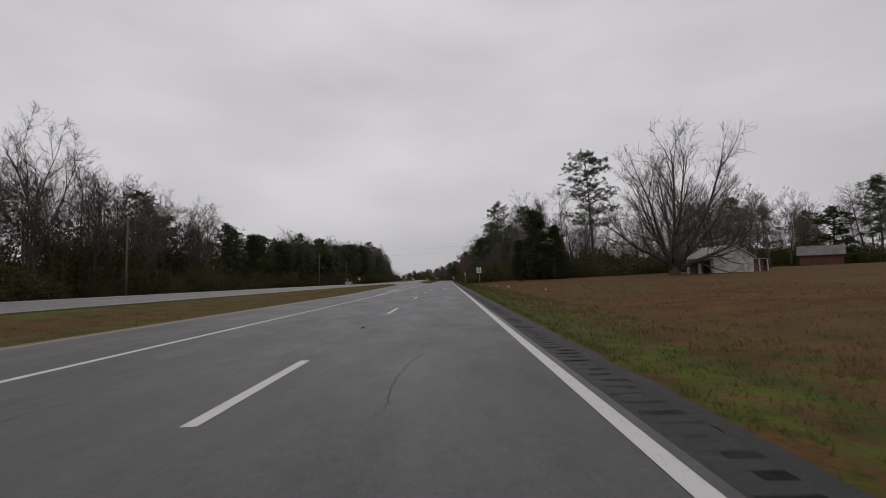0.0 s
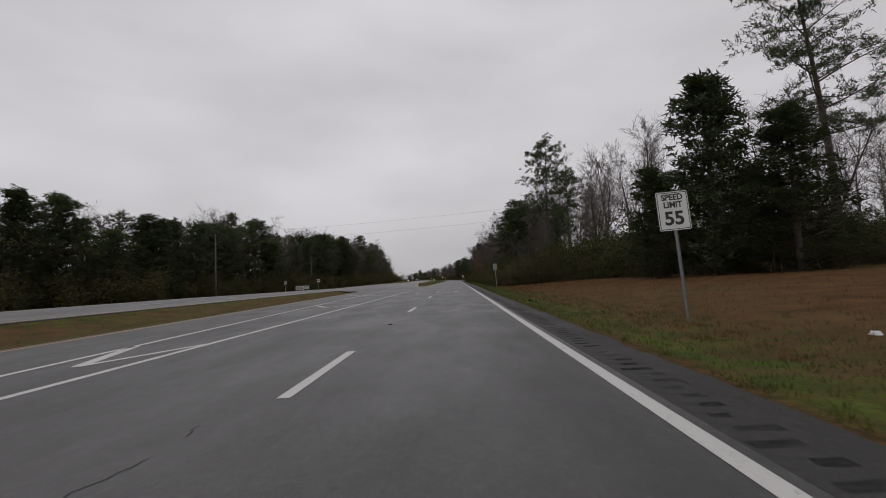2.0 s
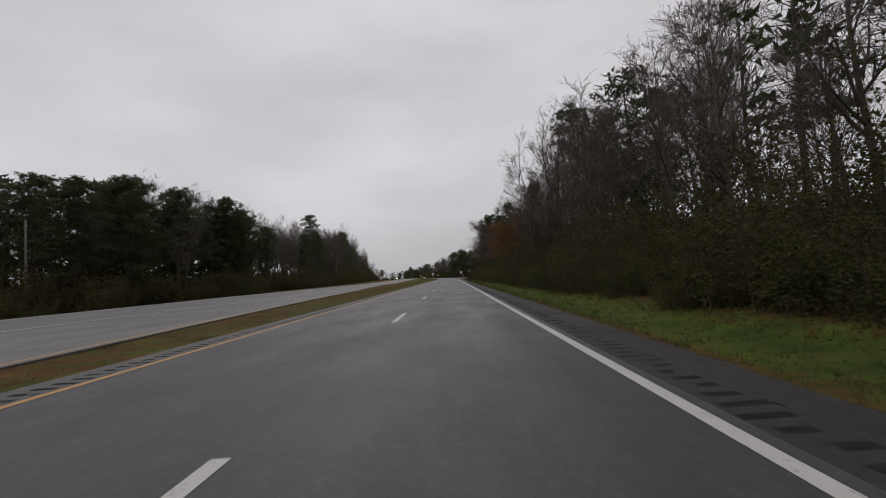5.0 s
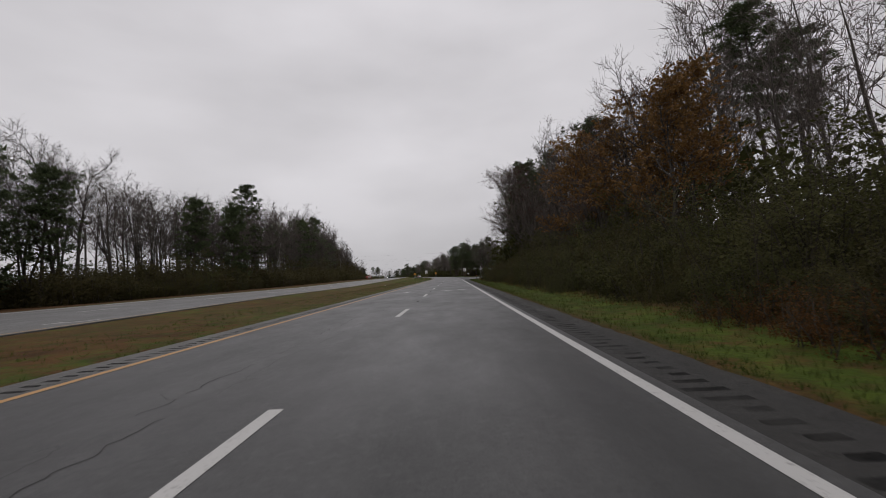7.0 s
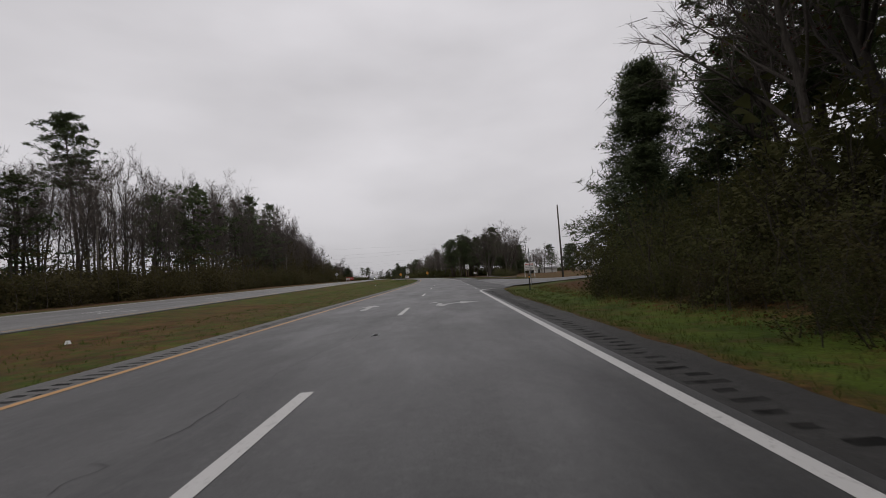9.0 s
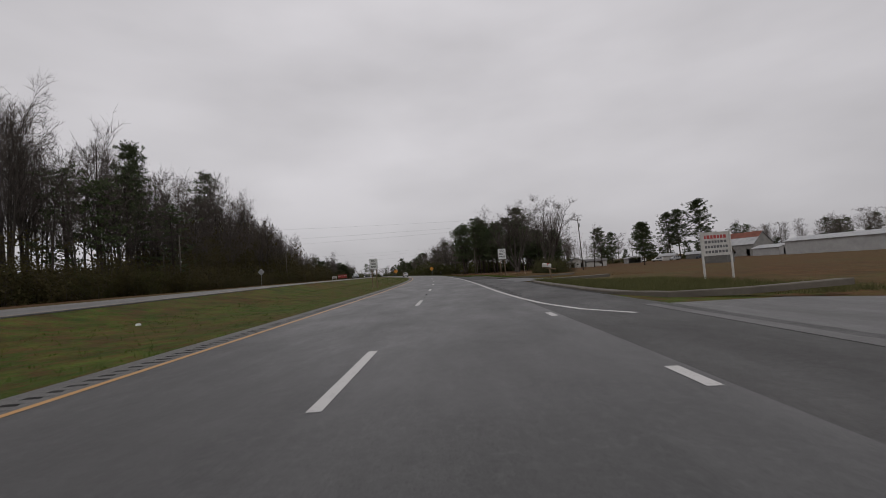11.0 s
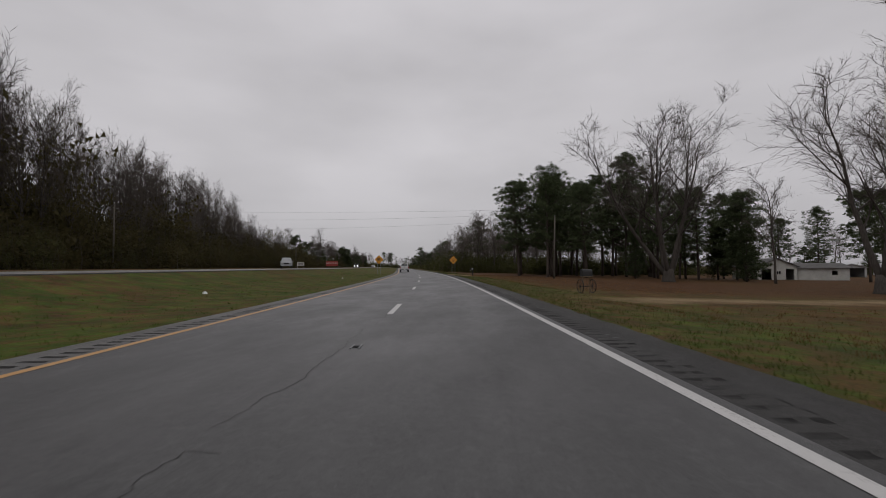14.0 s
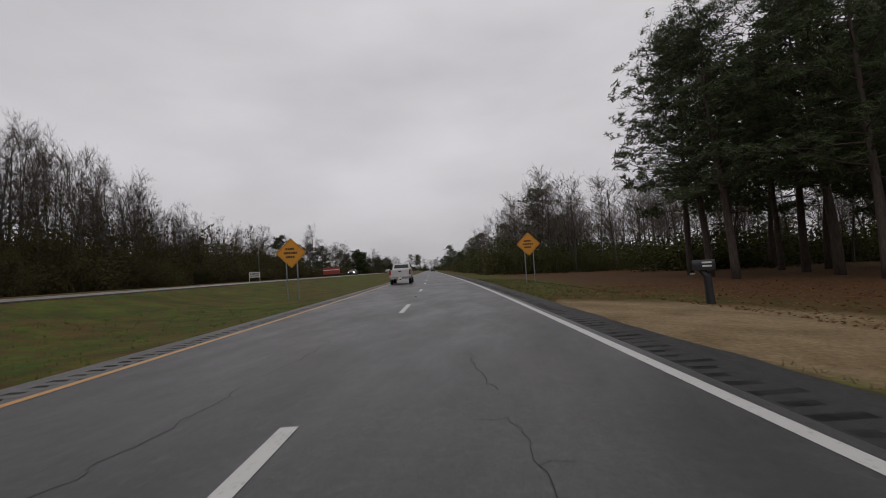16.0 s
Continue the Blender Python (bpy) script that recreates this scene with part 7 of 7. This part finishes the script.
def suv(s, u, paint, label, lights=False, kind="suv", turn=180.0, z=None):
    """A boxy estate or a saloon facing +y in its own frame."""
    t = thing("suv" if kind == "suv" else "car", label, "car", at(s, u, turn, OZ(s, u) + 0.0 if z is None else z))
    h = 1.86 if kind == "suv" else 1.45
    up = 0.1 if kind == "suv" else 0.0
    part("body", loft([(-2.3, hull(0.84, 0.5, 0.85, 1.05, 0.93)), (-2.1, hull(0.92, 0.36 + up, 0.9, 1.07, 0.95)), (0.0, hull(0.93, 0.32 + up, 0.9, 1.08, 0.95)), (1.2, hull(0.93, 0.34 + up, 0.95, 1.12, 0.93)), (2.0, hull(0.92, 0.4 + up, 0.95, 1.08, 0.9)), (2.25, hull(0.87, 0.45 + up, 0.9, 1.02, 0.92))] if up else [(-2.3, hull(0.84, 0.5, 0.85, 1.0, 0.93)), (-2.1, hull(0.92, 0.36, 0.9, 1.05, 0.95)), (0.0, hull(0.93, 0.32, 0.9, 1.06, 0.95)), (1.2, hull(0.93, 0.34, 0.88, 1.04, 0.93)), (2.1, hull(0.9, 0.38, 0.78, 0.95, 0.88)), (2.35, hull(0.8, 0.45, 0.7, 0.82, 0.9))]), paint, t, bevel=0.03)
    if kind == "suv":
        rings = [(-2.2, hull(0.86, 0.95, 1.0, 1.02, 0.95)), (-2.05, hull(0.85, 0.95, 1.1, h - 0.06, 0.82)), (-0.5, hull(0.86, 0.95, 1.1, h, 0.82)), (0.3, hull(0.86, 0.95, 1.1, h - 0.05, 0.82)), (1.15, hull(0.86, 0.95, 1.05, 1.12, 0.95))]
    else:
        rings = [(-1.9, hull(0.84, 0.9, 0.98, 1.0, 0.95)), (-1.0, hull(0.83, 0.95, 1.08, h - 0.05, 0.78)), (-0.2, hull(0.83, 0.95, 1.08, h, 0.78)), (0.3, hull(0.83, 0.95, 1.08, h - 0.04, 0.78)), (1.2, hull(0.84, 0.9, 0.96, 1.0, 0.95))]
    part("cabin", loft(rings), paint, t, bevel=0.03)
    y1, zt = rings[-2][0], h - 0.1
    ws = Mesh()
    ws.face(Vector((-0.74, 1.17, 1.08)), Vector((-0.62, y1 + 0.06, zt)), Vector((0.62, y1 + 0.06, zt)), Vector((0.74, 1.17, 1.08)))
    ws.face(Vector((-0.74, 1.15, 1.08)), Vector((0.74, 1.15, 1.08)), Vector((0.62, y1 + 0.03, zt)), Vector((-0.62, y1 + 0.03, zt)))
    part("windscreen", ws, M_GLASS, t)
    for sx in (-1, 1):
        for a, b in (((-1.9, -1.1), (-1.0, -0.25), (-0.15, 0.5)) if kind == "suv" else ((-0.95, -0.2), (-0.1, 0.55))):
            w = Mesh()
            lo, hi = 1.1, h - 0.14
            x0, x1 = sx * 0.872, sx * 0.76
            w.face(Vector((x0, a, lo)), Vector((x0, b, lo)), Vector((x1, b - 0.06, hi)), Vector((x1, a + 0.04, hi)))
            w.face(Vector((x0 - sx * 0.02, a, lo)), Vector((x1 - sx * 0.02, a + 0.04, hi)), Vector((x1 - sx * 0.02, b - 0.06, hi)), Vector((x0 - sx * 0.02, b, lo)))
            part("side_window", w, M_GLASS, t)
        box_part("headlight", (sx * 0.66 - 0.14, 2.14, 0.66 + 1.5 * up), (sx * 0.66 + 0.14, 2.36 - up, 0.8 + 1.6 * up), M_LAMP if lights else M_LENS, t, 0.02)
        box_part("door_mirror", (sx * 0.94 - 0.02, 0.55, 1.08), (sx * 1.08, 0.66, 1.24), paint, t, 0.02)
    box_part("grille", (-0.42, 2.2, 0.62 + up), (0.42, 2.37 - 0.9 * up, 0.82 + 1.4 * up), M_BLACKPLASTIC, t, 0.01)
    box_part("front_bumper", (-0.85, 2.1, 0.36 + up), (0.85, 2.42 - up, 0.56 + up), paint, t, 0.03)
    for x in (-0.8, 0.8):
        for y in (-1.45, 1.4):
            road_wheel(t, x, y, 0.4 if kind == "suv" else 0.32)


pickup(522.5, -2.3)
suv(496.9, -22.5, M_CARSILVER, "silver boxy suv on the far carriageway", turn=194.0)
suv(598, -20.3, M_CARDARK, "dark car with lit headlamps on the far carriageway", True, "saloon")
suv(668, -17.5, M_CARSILVER, "silver car with lit headlamps on the far carriageway", True, "saloon")
suv(700, 1.8, M_CARDARK, "dark car far ahead on the wet lane", False, "saloon", 0.0, 0.0)
for s, u, pm, lb in ((520, 108, M_CARWHITE, "white car parked in the yard by the bungalow"), (514, 112, M_CARWHITE, "white utility vehicle parked in the yard"), (508, 116, M_CARSILVER, "silver car parked in the yard"), (500, 122, M_CARDARK, "dark car parked across the field")):
    suv(s, u, pm, lb, False, "suv", 70.0, land(s, u))

TR_ = thing("red_trailer", "red box trailer with a pale stripe standing off the far road", "trailer", at(650, -37.5, 8))
box_part("box_body", (-3.0, -1.1, 0.7), (3.0, 1.1, 3.2), simple("faded_red_paint", (0.34, 0.05, 0.035), 0.5, 0, 0.3, 0.7), TR_, 0.03)
box_part("stripe", (-2.95, -1.115, 2.2), (2.95, -1.102, 2.42), M_SIGNWHITE, TR_)
for x in (-2.2, 2.2):
    for y in (-0.9, 0.9):
        m = Mesh()
        m.tube([Vector((x, y - 0.12, 0.38)), Vector((x, y + 0.12, 0.38))], [0.38, 0.38], 16)
        part("wheel", m, M_TYRE, TR_)
box_part("drawbar", (3.0, -0.06, 0.6), (4.2, 0.06, 0.72), M_METAL, TR_)

# ---- grass, litter ----
def blades(name, label, bands, mat, tall):
    """Short grass: bands are (s0, s1, u function, width, number)."""
    r = np.random.RandomState(len(name))
    pr = random.Random(len(name) * 7)
    v, f = [], []
    for s0, s1, fu, width, count in bands:
        for _ in range(count):
            s = pr.uniform(s0, s1)
            u = fu(s) + width * pr.random() ** 1.5
            if bare_patch(s, u) > 0.25 + 0.3 * pr.random() or (145 < s < 252 and OPP_N < u < pocket(s) + 0.1):
                continue
            z = land(s, u) - 0.01
            for _ in range(5):
                p = road(s + pr.gauss(0, 0.05), u + pr.gauss(0, 0.05), z)
                h = tall * pr.uniform(0.4, 1.15)
                w = pr.uniform(0, 6.28)
                a = Vector((math.cos(w), math.sin(w), 0)) * 0.007
                n = len(v)
                v += [tuple(p - a), tuple(p + a), tuple(p + Vector((pr.gauss(0, 0.4) * h, pr.gauss(0, 0.4) * h, h)))]
                f.append((n, n + 1, n + 2))
    me = bpy.data.meshes.new(name)
    me.from_pydata(v, [], f)
    me.materials.append(mat)
    return tagged(new(name, me), label, "grass", kind="stuff")


blades("verge_grass", "short green winter grass along the road's edge", [(0, 116, lambda s: edge_r(s) + 0.12, 3.2, 8000), (116, 298, lambda s: edge_r(s) + 0.12, 2.7, 10500), (376, 520, lambda s: edge_r(s) + 0.1, 4.0, 8000)], M_BLADE, 0.1)
blades("median_grass", "short dull green grass in the median", [(0, 118, lambda s: edge_l(s) - 5.0, 5.0, 2500), (150, 300, lambda s: edge_l(s) - 5.0, 5.0, 4000), (300, 500, lambda s: edge_l(s) - 7.0, 7.0, 6500)], M_BLADE, 0.1)
blades("dry_field_grass", "rusty dry sedge and stubble in the fields", [(0, 112, lambda s: edge_r(s) + 1.5, 14.0, 7000), (376, 436, lambda s: edge_r(s) + 2.5, 16.0, 3500), (116, 298, lambda s: edge_r(s) + 1.8, 1.6, 2500)], M_DRY, 0.14)
blades("corner_grass", "longer pale grass behind the kerb", [(343, 360, lambda s: 7.25, 9.0, 7000)], M_PALEGRASS, 0.3)
blades("kerb_grass", "tufts of green grass growing over the kerb", [(373, 404, lambda s: float(np.interp(s, [373, 376, 382, 388, 396, 404], [8.6, 7.35, 7.3, 7.25, 6.7, 5.8])), 1.6, 4200)], M_BLADE, 0.24)


def leaf_litter(seed, bands, mat, label):
    pr = random.Random(seed)
    v, f = [], []
    for s0, s1, u0, u1, count in bands:
        for _ in range(count):
            s, u = pr.uniform(s0, s1), u0 + (u1 - u0) * pr.random() ** 1.3
            p = road(s, u, land(s, u) + 0.015)
            w, k = pr.uniform(0, 6.28), pr.uniform(0.03, 0.065)
            a, c = Vector((math.cos(w), math.sin(w), pr.uniform(-0.3, 0.5))) * k, Vector((-math.sin(w), math.cos(w), pr.uniform(-0.3, 0.5))) * k * 0.7
            n = len(v)
            v += [tuple(p - a), tuple(p - c), tuple(p + a), tuple(p + c)]
            f.append((n, n + 1, n + 2, n + 3))
    me = bpy.data.meshes.new("leaf_litter")
    me.from_pydata(v, [], f)
    me.materials.append(mat)
    tagged(new("leaf_litter", me), label, "leaves", kind="stuff")


leaf_litter(77, ((96, 118, 7.4, 15, 3500), (447, 505, 8.2, 22, 9000), (118, 298, 6.6, 8.6, 4000)), M_BROWNLEAF, "scattered brown fallen leaves under the trees")
leaf_litter(78, ((92, 126, 6.9, 15, 5200), (446, 505, 8.6, 22, 3600)), M_OAKLEAF, "pale orange fallen oak leaves lying on the field")


def weed_clump(s, u, size, mat, label):
    """A low tuft of arching blades."""
    pr = random.Random(int(s * 100))
    m = Mesh()
    for _ in range(46):
        a, lean, h = pr.uniform(0, 6.28), pr.uniform(0.1, 0.75), size * pr.uniform(0.5, 1.1)
        d, w = Vector((math.cos(a), math.sin(a), 0)), Vector((-math.sin(a), math.cos(a), 0)) * 0.012
        p = d * pr.uniform(0, 0.35) * size
        q, e = p + d * lean * h * 0.45 + Vector((0, 0, h * 0.62)), p + d * lean * h * 1.1 + Vector((0, 0, h * (1.0 - 0.5 * lean)))
        k = len(m.v)
        m.v += [tuple(p - w), tuple(p + w), tuple(q + w), tuple(q - w), tuple(e)]
        m.f += [(k, k + 1, k + 2, k + 3), (k + 3, k + 2, k + 4)]
    ob = part("weed_clump", m, mat)
    ob.matrix_basis = at(s, u, s * 17)
    tagged(ob, label, "weeds", "clumps of weeds on the verge")


for s, u, size in ((80.4, 5.3, 0.26), (80.9, 5.55, 0.18), (74.0, 6.4, 0.16), (96.2, 6.2, 0.2), (61.3, 5.9, 0.17), (188.4, 6.6, 0.2), (262.0, 6.3, 0.18)):
    weed_clump(s, u, size * 0.75, M_WEED, "lush green clump of weeds in the verge")
weed_clump(81.3, 5.33, 0.2, M_CEDAR, "dark green clump of weeds in the verge")
for s, u in ((127.6, 20.1), (124.5, 30.3)):
    m = Mesh()
    m.box((-0.025, -0.012, -0.05), (0.025, 0.012, 0.8), Matrix.Rotation(0.06, 4, "Y"))
    ob = part("stake", m, M_SIGNWHITE, bevel=0.004)
    ob.matrix_basis = at(s, u, 10)
    tagged(ob, "thin pale wooden stake at the edge of the field", "stake", "stakes at the field's edge")
for s, u, k in ((54.5, 9.6, 0.2), (66.5, 9.4, 0.13), (67.5, 8.6, 0.12), (38, 10.5, 0.15), (345.5, -10.5, 0.16), (440, -9.5, 0.2), (410, -9.0, 0.12), (470, -8.8, 0.14), (283, -9.5, 0.16)):
    m = Mesh()
    pr = random.Random(int(s * 10))
    ring = [Vector((k * math.cos(a) * pr.uniform(0.7, 1.2), 0.6 * k * math.sin(a) * pr.uniform(0.7, 1.2), 0)) for a in [0.785 * q for q in range(8)]]
    m.v = [tuple(p) for p in ring] + [tuple(p * 0.6 + Vector((0, 0, k * pr.uniform(0.3, 0.6)))) for p in ring]
    m.f = [(q, (q + 1) % 8, (q + 1) % 8 + 8, q + 8) for q in range(8)] + [tuple(range(8, 16)), tuple(reversed(range(8)))]
    ob = part("litter", m, M_SIGNWHITE)
    ob.matrix_basis = at(s, u, s * 31)
    tagged(ob, "crumpled white litter lying in the grass", "litter", "roadside litter")
